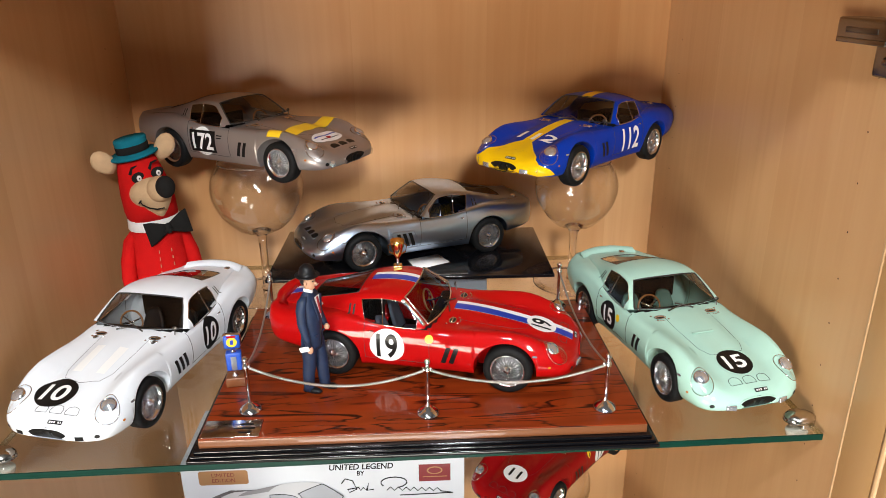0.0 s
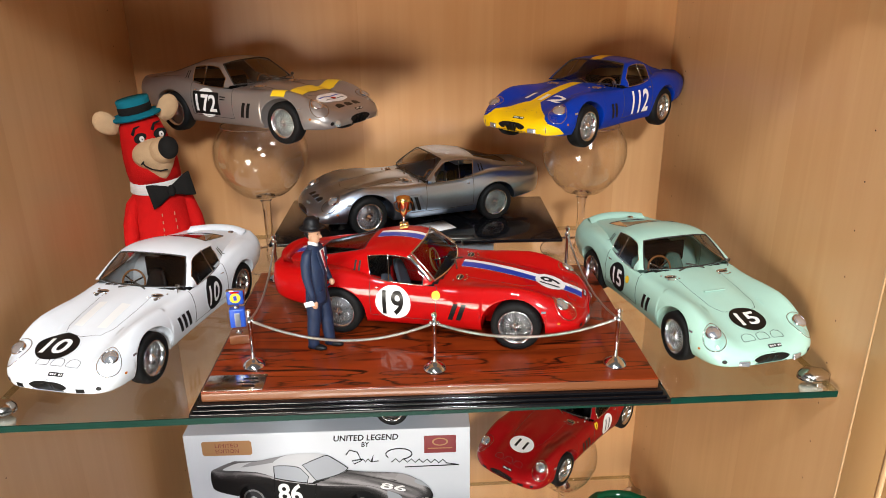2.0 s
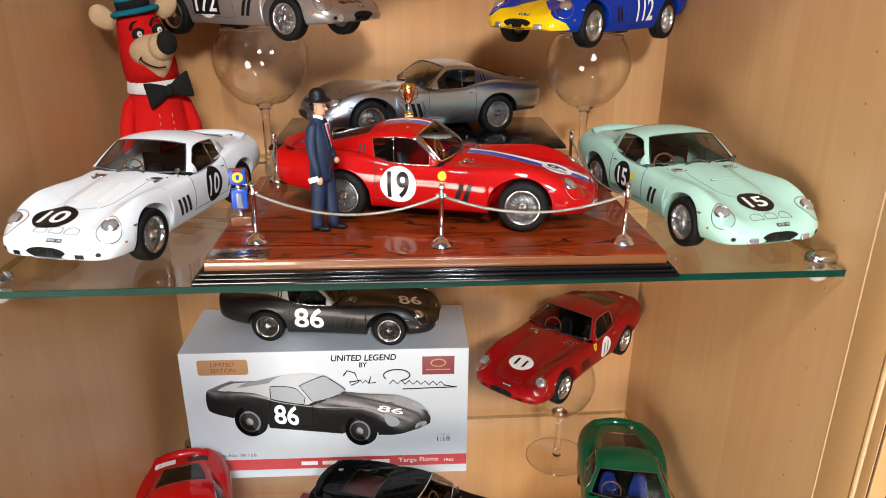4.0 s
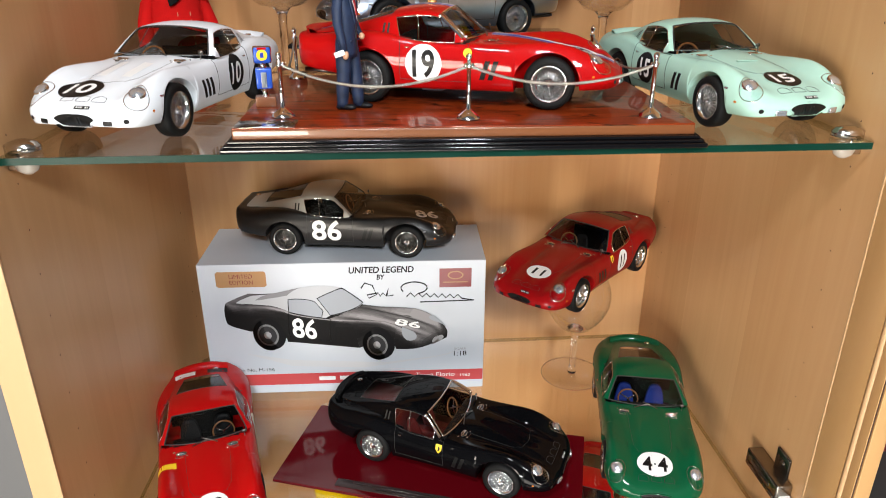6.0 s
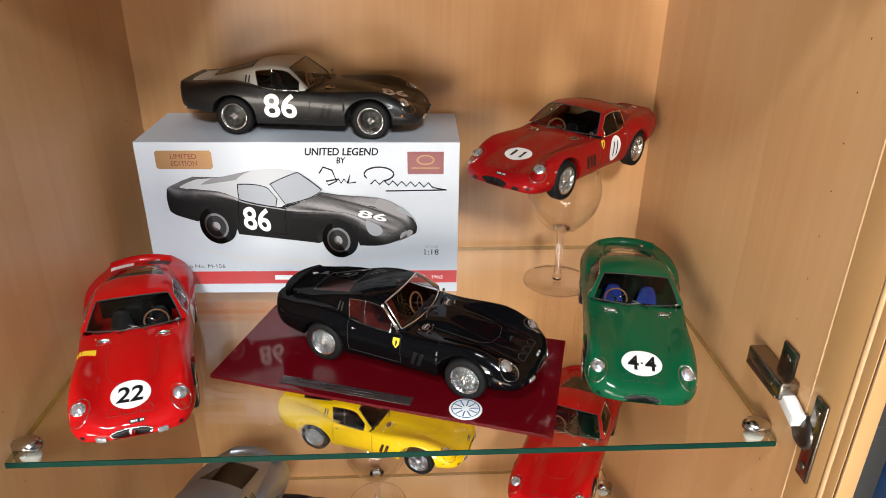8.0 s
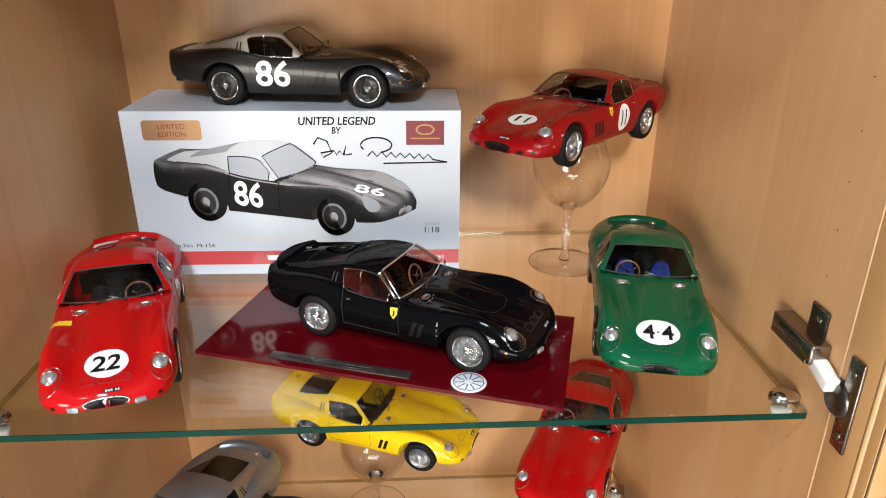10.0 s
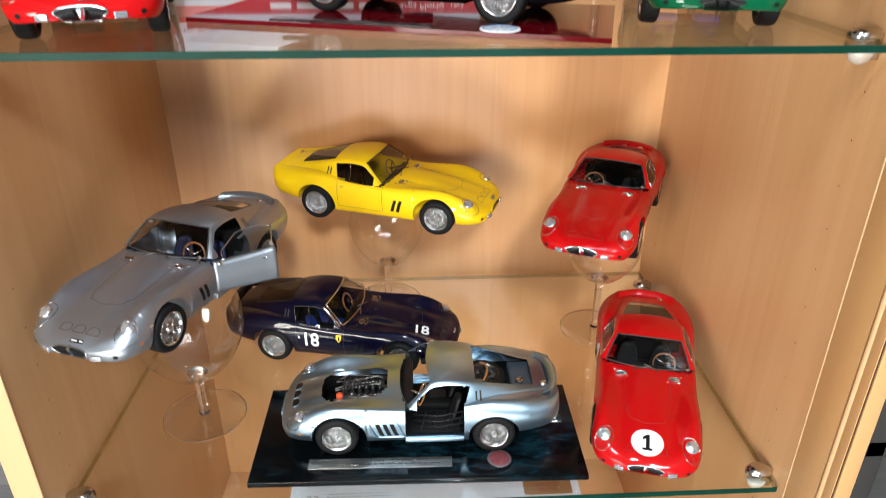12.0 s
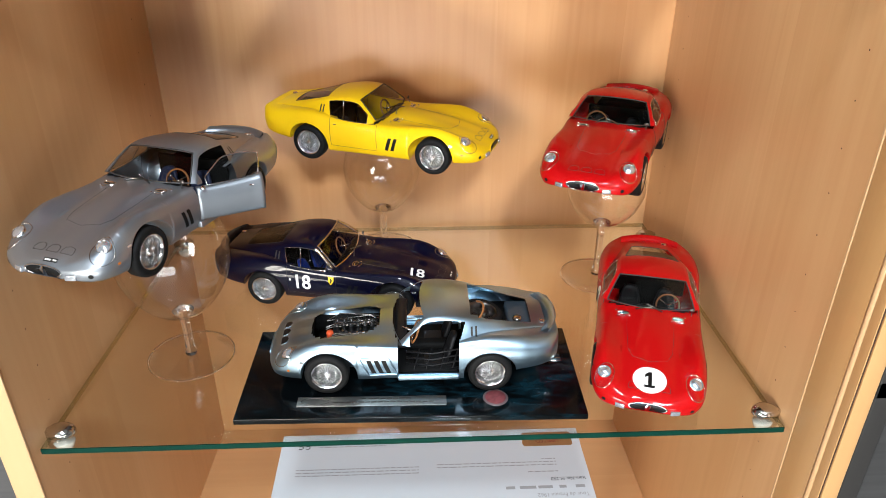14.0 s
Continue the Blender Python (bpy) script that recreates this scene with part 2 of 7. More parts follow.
M_GOLD = mat("polished_gold", (0.83, 0.52, 0.17), 0.15, 1.0)


# ---- mesh helpers ----
class Geo:
    """Verts and faces of one mesh, with a material number for each face."""

    def __init__(self):
        self.v, self.f, self.m, self.sharp = [], [], [], []

    def add(self, verts, faces, m=0, flat=False):
        o = len(self.v)
        self.v += [tuple(p) for p in verts]
        self.f += [tuple(i + o for i in f) for f in faces]
        self.m += [m] * len(faces) if isinstance(m, int) else list(m)
        self.sharp += [flat] * len(faces)
        return self

    def mesh(self, name, mats, scale=0.001):
        me = bpy.data.meshes.new(name)
        me.from_pydata([(x * scale, y * scale, z * scale) for x, y, z in self.v], [], self.f)
        for a in mats:
            me.materials.append(a)
        me.polygons.foreach_set("material_index", self.m)
        me.polygons.foreach_set("use_smooth", [not s for s in self.sharp])
        me.update()
        return me


def part(name, me, parent=None, label="", m=None):
    ob = new(name, me)
    if parent is not None:
        ob.parent = parent
    if m is not None:
        ob.matrix_basis = m
    if label:
        ob["label"] = label
    return ob


def thing(name, label, category, m=None, group="", kind=""):
    ob = new(name)
    ob.empty_display_size = 0.02
    if m is not None:
        ob.matrix_basis = m
    return tagged(ob, label, category, group, kind)


def remat(me, mats):
    """A copy of a mesh with other materials."""
    c = me.copy()
    c.materials.clear()
    for a in mats:
        c.materials.append(a)
    return c


def lathe(profile, seg=32, axis="z"):
    """Spins (radius, height) points about an axis."""
    v, f = [], []
    n = len(profile)
    for k in range(seg):
        a = 2 * math.pi * k / seg
        for r, h in profile:
            x, y = r * math.cos(a), r * math.sin(a)
            v.append((x, y, h) if axis == "z" else (x, h, y) if axis == "y" else (h, x, y))
    for k in range(seg):
        for i in range(n - 1):
            a, b = k * n + i, ((k + 1) % seg) * n + i
            f.append((a, b, b + 1, a + 1))
    return v, f


def tube(points, r, sides=6, closed=False, r_end=None):
    """A round bar along points."""
    P = [Vector(p) for p in points]
    n = len(P)
    v, f = [], []
    up = Vector((0, 0, 1))
    for i, p in enumerate(P):
        a = P[(i - 1) % n] if (closed or i > 0) else p
        b = P[(i + 1) % n] if (closed or i < n - 1) else p
        d = (b - a).normalized() if (b - a).length > 1e-9 else Vector((1, 0, 0))
        s = d.cross(up)
        if s.length < 0.05:
            s = d.cross(Vector((1, 0, 0)))
        s.normalize()
        u = s.cross(d)
        rr = r if r_end is None else r + (r_end - r) * i / max(n - 1, 1)
        for k in range(sides):
            t = 2 * math.pi * k / sides
            v.append(p + s * (rr * math.cos(t)) + u * (rr * math.sin(t)))
    for i in range(n if closed else n - 1):
        j = (i + 1) % n
        for k in range(sides):
            l = (k + 1) % sides
            f.append((i * sides + k, i * sides + l, j * sides + l, j * sides + k))
    if not closed:
        f.append(tuple(range(sides)))
        f.append(tuple((n - 1) * sides + k for k in reversed(range(sides))))
    return v, f


def box(x0, x1, y0, y1, z0, z1, bevel=0.0):
    """A block with its edges rounded off."""
    bm = bmesh.new()
    bmesh.ops.create_cube(bm, size=1)
    for p in bm.verts:
        p.co = Vector(((x0 + x1) / 2 + p.co.x * (x1 - x0), (y0 + y1) / 2 + p.co.y * (y1 - y0), (z0 + z1) / 2 + p.co.z * (z1 - z0)))
    if bevel:
        bmesh.ops.bevel(bm, geom=bm.edges[:], offset=bevel, segments=2, affect="EDGES", profile=0.6)
    bm.verts.index_update()
    v = [tuple(p.co) for p in bm.verts]
    f = [tuple(q.index for q in g.verts) for g in bm.faces]
    bm.free()
    return v, f


def ball(cx, cy, cz, rx, ry, rz, seg=20, rings=12):
    v, f = [], []
    for i in range(rings + 1):
        t = math.pi * i / rings
        for k in range(seg):
            a = 2 * math.pi * k / seg
            v.append((cx + rx * math.sin(t) * math.cos(a), cy + ry * math.sin(t) * math.sin(a), cz + rz * math.cos(t)))
    for i in range(rings):
        for k in range(seg):
            l = (k + 1) % seg
            f.append((i * seg + k, (i + 1) * seg + k, (i + 1) * seg + l, i * seg + l))
    return v, f


def moved(vf, m):
    v, f = vf
    return [tuple(m @ Vector(p)) for p in v], f


def curve_through(xs, ys):
    """A smooth function through points, with no overshoot between them."""
    o = np.argsort(xs)
    x, y = np.array(xs, float)[o], np.array(ys, float)[o]
    h, d = np.diff(x), np.diff(y) / np.diff(x)
    g = np.zeros(len(x))
    g[0], g[-1] = d[0], d[-1]
    for i in range(1, len(x) - 1):
        if d[i - 1] * d[i] > 0:
            w1, w2 = 2 * h[i] + h[i - 1], h[i] + 2 * h[i - 1]
            g[i] = (w1 + w2) / (w1 / d[i - 1] + w2 / d[i])

    def at(q):
        q = np.clip(q, x[0], x[-1])
        i = np.clip(np.searchsorted(x, q) - 1, 0, len(h) - 1)
        t = (q - x[i]) / h[i]
        return (2 * t**3 - 3 * t**2 + 1) * y[i] + (t**3 - 2 * t**2 + t) * h[i] * g[i] + (-2 * t**3 + 3 * t**2) * y[i + 1] + (t**3 - t**2) * h[i] * g[i + 1]

    return at


# ---- lettering, made flat once for each word ----
WORDS = ("19", "172", "10", "15", "112", "86", "11", "22", "44", "4", "18", "1", "LIMITED", "EDITION", "UNITED LEGEND", "BY", "SCALE", "1:18",
         "Item No. M-156", "Targa Florio", "1962", "250", "Item No. M-250", "Tour de France 1962")
LETTERS = {}


def make_letters():
    for w in WORDS:
        for heavy, grow in ((False, 0.0), (True, 0.022)):
            cu = bpy.data.curves.new("letters", "FONT")
            cu.body, cu.align_x, cu.align_y, cu.size, cu.resolution_u = w, "CENTER", "CENTER", 1.0, 4
            cu.offset = grow
            ob = new("letters", cu)
            dg = bpy.context.evaluated_depsgraph_get()
            me = bpy.data.meshes.new_from_object(ob.evaluated_get(dg))
            co = np.array([v.co[:2] for v in me.vertices])
            co -= (co.max(0) + co.min(0)) / 2
            LETTERS[w, heavy] = (co, [tuple(p.vertices) for p in me.polygons], co.max(0) - co.min(0))
            bpy.data.meshes.remove(me)
            bpy.data.objects.remove(ob)
            bpy.data.curves.remove(cu)


make_letters()


def word(w, width, height, slant=0.0, bold=0.0):
    """The flat shape of a word, fitted to a width and height."""
    co, f, size = LETTERS[w, bold > 0.3]
    k = np.array([width / size[0], height / size[1]])
    return [(x + slant * y, y, 0) for x, y in co * k], f


def disc(rx, ry, seg=40):
    return [(rx * math.cos(2 * math.pi * k / seg), ry * math.sin(2 * math.pi * k / seg), 0) for k in range(seg)], [tuple(range(seg))]


def poly(points):
    return [(x, y, 0) for x, y in points], [tuple(range(len(points)))]


def rect(w, h):
    return poly([(-w / 2, -h / 2), (w / 2, -h / 2), (w / 2, h / 2), (-w / 2, h / 2)])


# ---- the cabinet and the room ----
YB = 0.343
XLB, XLF, XRB, XRF, YFL, YFR = -0.265, -0.2755, 0.281, 0.286, -0.028, -0.024
SHELF_TOP = (1.044, 0.702, 0.360)
BOTTOM, TOP = 0.045, 1.35


def slab(name, x0, x1, y0, y1, z0, z1, mats, bevel=0.001, label="", kind="structure", category=""):
    g = Geo()
    g.add(*box(x0, x1, y0, y1, z0, z1, bevel), flat=True)
    return tagged(new(name, g.mesh(name, mats, 1.0)), label, category, kind=kind)


slab("wall_cabinet_back", XLB - 0.02, XRB + 0.02, YB, YB + 0.012, 0.0, TOP + 0.02, [M_WOOD_BACK], label="beech veneer back panel of the display cabinet", category="wall")


def side_panel(name, xb, xf, side, yf, edge_name):
    """A side panel, splayed a little towards the front to fit the camera's view, with its pale edge band."""
    t = 0.02 * side
    g = Geo()
    q = [(xb, YB), (xf, yf + 0.002), (xf + t, yf + 0.002), (xb + t, YB)]
    if side > 0:
        q = q[::-1]
    g.add([(x, y, 0.0) for x, y in q] + [(x, y, TOP + 0.02) for x, y in q], [(0, 1, 2, 3), (7, 6, 5, 4), (0, 4, 5, 1), (1, 5, 6, 2), (2, 6, 7, 3), (3, 7, 4, 0)], flat=True)
    tagged(new(name, g.mesh(name, [M_WOOD_SIDE], 1.0)), "beech veneer side panel of the display cabinet", "wall", kind="structure")
    slab(edge_name, min(xf - 0.0006 * side, xf + t), max(xf - 0.0006 * side, xf + t), yf, yf + 0.002, 0.0, TOP + 0.02, [M_WOOD_EDGE], 0.0006, label="pale beech edge band on the cabinet side", category="trim")


side_panel("wall_cabinet_side_1", XLB, XLF, -1, YFL, "trim_front_edge_1")
side_panel("wall_cabinet_side_2", XRB, XRF, 1, YFR, "trim_front_edge_2")
# Top panel is out of view; its height is set by the shade it casts.
slab("ceiling_cabinet_shade", XLF - 0.01, XRF + 0.01, YFR + 0.004, YB, TOP, TOP + 0.02, [M_WOOD_FLOOR], label="unseen beech top panel that shades the upper back panel", category="ceiling")
slab("floor_cabinet", XLF - 0.01, XRF + 0.01, YFR + 0.004, YB, BOTTOM - 0.02, BOTTOM, [M_WOOD_FLOOR], label="beech veneer bottom panel of the cabinet", category="floor")

M_WALL = mat("grey_wall_paint", (0.17, 0.17, 0.17), 0.8, bump=0.15, bump_scale=300, vary=0.03, vary_scale=3)
M_LAMINATE = wood("grey_laminate_floor", (0.10, 0.095, 0.09), (0.26, 0.25, 0.24), 0.19, "X", 1, rough=0.4, contrast=0.7)
RX0, RX1, RY0, RY1, RZ = -1.9, 2.1, -3.2, 0.42, 2.45
slab("floor", RX0, RX1, RY0, RY1, -0.05, 0.0, [M_LAMINATE], 0, "grey wood laminate floor", category="floor")
slab("ceiling", RX0, RX1, RY0, RY1, RZ, RZ + 0.05, [M_WALL], 0, "plain grey ceiling", category="ceiling")
slab("wall_north", RX0, RX1, RY1, RY1 + 0.1, 0, RZ, [M_WALL], 0, "plain grey wall behind the cabinet", category="wall")
slab("wall_south", RX0, RX1, RY0 - 0.1, RY0, 0, RZ, [M_WALL], 0, "plain grey wall", category="wall")
slab("wall_west", RX0 - 0.1, RX0, RY0, RY1, 0, RZ, [M_WALL], 0, "plain grey wall", category="wall")
slab("wall_east", RX1, RX1 + 0.1, RY0, RY1, 0, RZ, [M_WALL], 0, "plain grey wall", category="wall")


def glass_shelf(z, y0):
    ob = thing("glass_shelf", "clear glass shelf with a polished green edge", "shelf", pose(0, 0, z), "shelves")
    y1, t = YB - 0.008, 0.0046
    c = [(XLF + 0.003, y0), (XRF - 0.003, y0), (XRB - 0.003, y1), (XLB + 0.003, y1)]
    g = Geo()
    g.add([(x, y, 0) for x, y in c], [(0, 1, 2, 3)], flat=True)
    g.add([(x, y, -t) for x, y in c], [(3, 2, 1, 0)], flat=True)
    part("pane", g.mesh("pane", [M_SHELF], 1.0), ob)
    for k in range(4):
        a, d = Vector((*c[k], 0)), Vector((*c[(k + 1) % 4], 0))
        n = (d - a).normalized().cross(Vector((0, 0, 1))) * 0.0004
        e = Geo()
        q = [a + n, d + n, d - n, a - n]
        e.add([(p.x, p.y, -t) for p in q] + [(p.x, p.y, -0.0001) for p in q], [(3, 2, 1, 0), (4, 5, 6, 7), (0, 1, 5, 4), (1, 2, 6, 5), (2, 3, 7, 6), (3, 0, 4, 7)], flat=True)
        part("polished_edge", e.mesh("polished_edge", [M_SHELF_EDGE if k == 0 else M_SHELF_EDGE2], 1.0), ob, "dark green polished glass edge" if k == 0 else "")
    return ob


SHELF_FRONT = (-0.008, -0.005, -0.018)
for z, y in zip(SHELF_TOP, SHELF_FRONT):
    glass_shelf(z, y)


# ---- the model cars ----
AX_F, AX_R, HUB, ARCH_H = 66.7, -66.7, 18.5, 20.3
ARCHES = ((AX_F, 21.0, 25.0), (AX_R, 21.5, 21.5))  # axle, reach before it, reach behind it
# Uneven scale that fits the cars to the camera's view.
CAR_SCALE = (0.966, 1.005, 0.978, 1)
f_zc = curve_through([114, 111, 105, 95, 82, 67, 45, 25, 12, 0, -40, -70, -100, -112, -118, -121.5], [24.0, 27.2, 30.4, 33.6, 36.8, 39.6, 42.6, 45.0, 46.0, 46.4, 48.0, 48.0, 47.0, 46.4, 46.8, 47.4])
f_zf = curve_through([114, 111, 105, 98, 90, 80, 67, 52, 35, 18, 0, -30, -50, -67, -90, -108, -116, -121.5], [23.0, 25.8, 30.4, 35.0, 39.4, 43.2, 45.2, 44.8, 43.6, 42.9, 43.2, 45.2, 48.6, 50.4, 48.8, 46.4, 46.2, 46.6])
f_yf = curve_through([114, 111, 105, 95, 82, 67, 45, 25, 0, -30, -67, -100, -114, -121.5], [8, 19, 28, 33.5, 35.0, 35.4, 36, 37.5, 40.2, 40.2, 38.2, 34.0, 30, 26])
f_w = curve_through([114, 112.5, 109, 103, 94, 82, 67, 45, 20, 0, -30, -50, -67, -90, -105, -114, -119, -121.5], [14, 24, 33.5, 39.4, 42.4, 43.9, 44.4, 43.6, 43.2, 43.4, 44.0, 45.6, 46.6, 45.6, 43.0, 39.4, 35.0, 31.0])
f_zw = curve_through([114, 105, 85, 67, 40, 0, -40, -67, -100, -121.5], [20.6, 22.6, 26, 29, 29, 30, 32, 35, 36, 36.5])
f_zs = curve_through([114, 109, 100, 90, 86, 60, 0, -43, -60, -86, -90, -100, -110, -121.5], [17.2, 15.8, 14.8, 14.3, 14.0, 11.6, 11.2, 11.5, 12.5, 19.5, 20.6, 21.8, 23.2, 25.6])
f_tuck = curve_through([114, 100, 85, 45, 0, -45, -90, -121.5], [1.0, 3.0, 3.5, 4.5, 5.0, 4.5, 3.5, 2.0])
f_dip = curve_through([114, 104, 90, 70, 45, 25, 5, -127], [0, 0.8, 2.6, 3.2, 2.2, 0.9, 0, 0])

# the cabin above the belt: centre line, roof rail and belt at nine stations
GC = [(14, 46.2), (6.0, 52.8), (-2.5, 59.8), (-11, 65.4), (-28, 67), (-47, 65.0), (-66, 60), (-90, 53), (-115, 47.4)]
GR = [(5.5, 39.4, 46.0), (0, 36.9, 51.0), (-7.5, 33.4, 57.2), (-15, 30.0, 62.2), (-29, 29.0, 63.4), (-47, 28.4, 61.0), (-66, 25.6, 56.2), (-90, 21.0, 50.6), (-115, 17, 46.8)]
GB = [(4.5, 40.2, 44.6), (0, 40.8, 44.2), (-7.5, 41.0, 44.2), (-15, 41.0, 44.2), (-27, 40.8, 44.9), (-41.5, 39.4, 46.6), (-61, 34.0, 48.6), (-88, 26.5, 48.6), (-114, 20, 46.0)]
US = 9
NT, NSD = 12, 8
DOOR_X0, DOOR_X1 = -41.0, 8.5


def table_x(x):
    """The tables' x for a true x: nose and tail are drawn out a little."""
    return 85 + (x - 85) / 1.10 if x > 85 else -100 + (x + 100) / 1.09 if x < -100 else x


NOSE, TAIL = 116.9, -123.435


def stations():
    xs = list(np.linspace(TAIL, NOSE - 1.1, 108)) + [NOSE - 0.66, NOSE - 0.33, NOSE - 0.11, NOSE, NOSE - 2.0, NOSE - 1.5]
    for ax, fore, aft in ARCHES:
        for a in np.linspace(0, math.pi, 25):
            xs.append(ax + ((fore if math.cos(a) > 0 else aft) - 1e-3) * math.cos(a))
        xs += [ax - aft - 0.02, ax + fore + 0.02]
    xs += [DOOR_X0, DOOR_X1, 12.0]
    xs = sorted(xs)
    keep = [xs[0]]
    hard = {DOOR_X0, DOOR_X1}
    ends = [ax + r for ax, fore, aft in ARCHES for r in (fore, -aft)]
    for x in xs[1:]:
        near_arch = min(abs(x - e) for e in ends) < 0.05
        if x - keep[-1] > 0.5 or near_arch or x > NOSE - 2.2:
            keep.append(x)
        elif x in hard:
            keep[-1] = x
    return keep


N1, N2 = 16, 16


def spline(pts, n):
    """Dense points of a smooth line through pts."""
    P = np.array(pts, float)
    P = np.vstack([[-P[1][0], P[1][1]], P, 2 * P[-1] - P[-2]])
    out = []
    for i in range(1, len(P) - 2):
        t = np.linspace(0, 1, n, endpoint=False)[:, None]
        a, b, c, d = P[i - 1], P[i], P[i + 1], P[i + 2]
        out.append(0.5 * (2 * b + (c - a) * t + (2 * a - 5 * b + 4 * c - d) * t**2 + (3 * b - a - 3 * c + d) * t**3))
    out.append(P[-2][None])
    return np.vstack(out)


def resample(p, n):
    s = np.concatenate([[0], np.cumsum(np.linalg.norm(np.diff(p, axis=0), axis=1))])
    q = np.linspace(0, s[-1], n)
    return np.stack([np.interp(q, s, p[:, 0]), np.interp(q, s, p[:, 1])], 1)


def half_section(x):
    xt = table_x(x)
    zc, zf, yf, w, zw, zs = (float(f(xt)) for f in (f_zc, f_zf, f_yf, f_w, f_zw, f_zs))
    wb = w - float(f_tuck(xt))
    yf = min(yf, 0.9 * w)
    zv = zc * 0.55 + zf * 0.45 - float(f_dip(xt))
    bulge = 1.9 * math.exp(-((x - 40) / 27) ** 2)
    arch = zs
    for ax, fore, aft in ARCHES:
        r = fore if x > ax else aft
        if abs(x - ax) < r:
            arch = max(arch, HUB + 0.6 + ARCH_H * math.sqrt(1 - ((x - ax) / r) ** 2))
    arch = min(arch, max(zf - 3.5, zs))
    zw = max(zw, zs + 3)
    ysh = yf + (w - yf) * 0.72
    zsh = zw + (zf - zw) * 0.62
    p = spline([(0, zc + bulge), (0.30 * yf, zc * 0.9 + zf * 0.1 + bulge * 0.6), (0.62 * yf, zv), (yf, zf), (ysh, zsh), (w, zw), (w - 0.25 * (w - wb), zs + 0.45 * (zw - zs)), (wb, zs)], 14)
    k = 3 * 14
    top = p[: k + 1]
    side = p[k:]
    lo = np.where(side[:, 1] < arch)[0]
    if len(lo) and lo[0] > 0:
        i = lo[0]
        t = (arch - side[i - 1, 1]) / (side[i, 1] - side[i - 1, 1])
        side = np.vstack([side[:i], side[i - 1] + t * (side[i] - side[i - 1])])
    a, b = resample(top, N1), resample(side, N2)
    ye, ze = b[-1]
    inner = max(ye - 20, 2.0)
    tail = [(ye - 0.8, ze - 0.05), (inner, ze), (inner, zs), (0, zs)]
    return np.vstack([a, b[1:], tail])


def build_body():
    """The shell: rows of quads by station and by place round the section, both halves."""
    xs = stations()
    secs = [half_section(x) for x in xs]
    n = len(secs[0])
    return xs, np.array(secs), n


XS, SEC, NSEC = build_body()
DOOR_LOW = N1 + N2 - 5


def cabin_point(u, s, side):
    """A point of the cabin. u: 0 to 8 along; s: 0 to 1 centre to rail, 1 to 2 rail to belt."""
    i = min(int(u), 7)
    k = u - i

    def cr(T, c):
        P = [T[max(i - 1, 0)][c], T[i][c], T[i + 1][c], T[min(i + 2, 8)][c]]
        return 0.5 * (2 * P[1] + (P[2] - P[0]) * k + (2 * P[0] - 5 * P[1] + 4 * P[2] - P[3]) * k**2 + (3 * P[1] - P[0] - 3 * P[2] + P[3]) * k**3)

    xc, zc = cr(GC, 0), cr(GC, 1)
    xr, yr, zr = cr(GR, 0), cr(GR, 1), cr(GR, 2)
    if s <= 1:
        return (xc + (xr - xc) * s**2, side * yr * s, zc + (zr - zc) * s**2.4)
    t = s - 1
    xb, yb, zb = cr(GB, 0), cr(GB, 1), cr(GB, 2)
    return (xr + (xb - xr) * t, side * (yr + (yb - yr) * t + 0.9 * math.sin(math.pi * t)), zr + (zb - zr) * t)


def body_mesh(skip_door=(), hood_hole=False, door_only=None):
    """Faces of the shell: paint is material 0, the dark wells and floor 1."""
    g = Geo()
    for side in (1, -1):
        vid = {}

        def vert(i, j):
            if (i, j) not in vid:
                y, z = SEC[i][j]
                vid[(i, j)] = len(g.v)
                g.v.append((XS[i], side * y, z))
            return vid[(i, j)]

        for i in range(len(XS) - 1):
            xm = (XS[i] + XS[i + 1]) / 2
            for j in range(NSEC - 1):
                ym = abs(SEC[i][j][0] + SEC[i][j + 1][0]) / 2
                isdoor = DOOR_X0 <= xm <= DOOR_X1 and (N1 - 4 if hood_hole else N1 - 1) <= j < DOOR_LOW
                if door_only is not None:
                    if not (isdoor and side == door_only):
                        continue
                elif isdoor and side in skip_door:
                    continue
                if j < N1 - 1 and -112 < xm < 13:
                    front = 13.2 - 7.0 * (ym / 39.5) ** 2
                    edge = np.interp(-xm, [-8, 15, 41, 61, 88, 114], [39.2, 40.0, 38.4, 33.0, 25.5, 19])
                    if xm < front and ym < edge - 0.3:
                        continue
                if hood_hole and j < N1 - 1 and abs((xm - 53) / 29) ** 3.5 + abs(ym / 20.5) ** 3.5 < 1:
                    continue
                q = (vert(i, j), vert(i + 1, j), vert(i + 1, j + 1), vert(i, j + 1))
                if side > 0:
                    q = q[::-1]
                g.f.append(q)
                g.m.append(1 if j >= N1 + N2 - 1 else 0)
                g.sharp.append(False)
        if door_only is None:
            for i, flip in ((0, side < 0), (len(XS) - 1, side > 0)):
                ring = [vert(i, j) for j in range(NSEC - 4)]
                g.f.append(tuple(ring if flip else ring[::-1]))
                g.m.append(0)
                g.sharp.append(True)
    return g


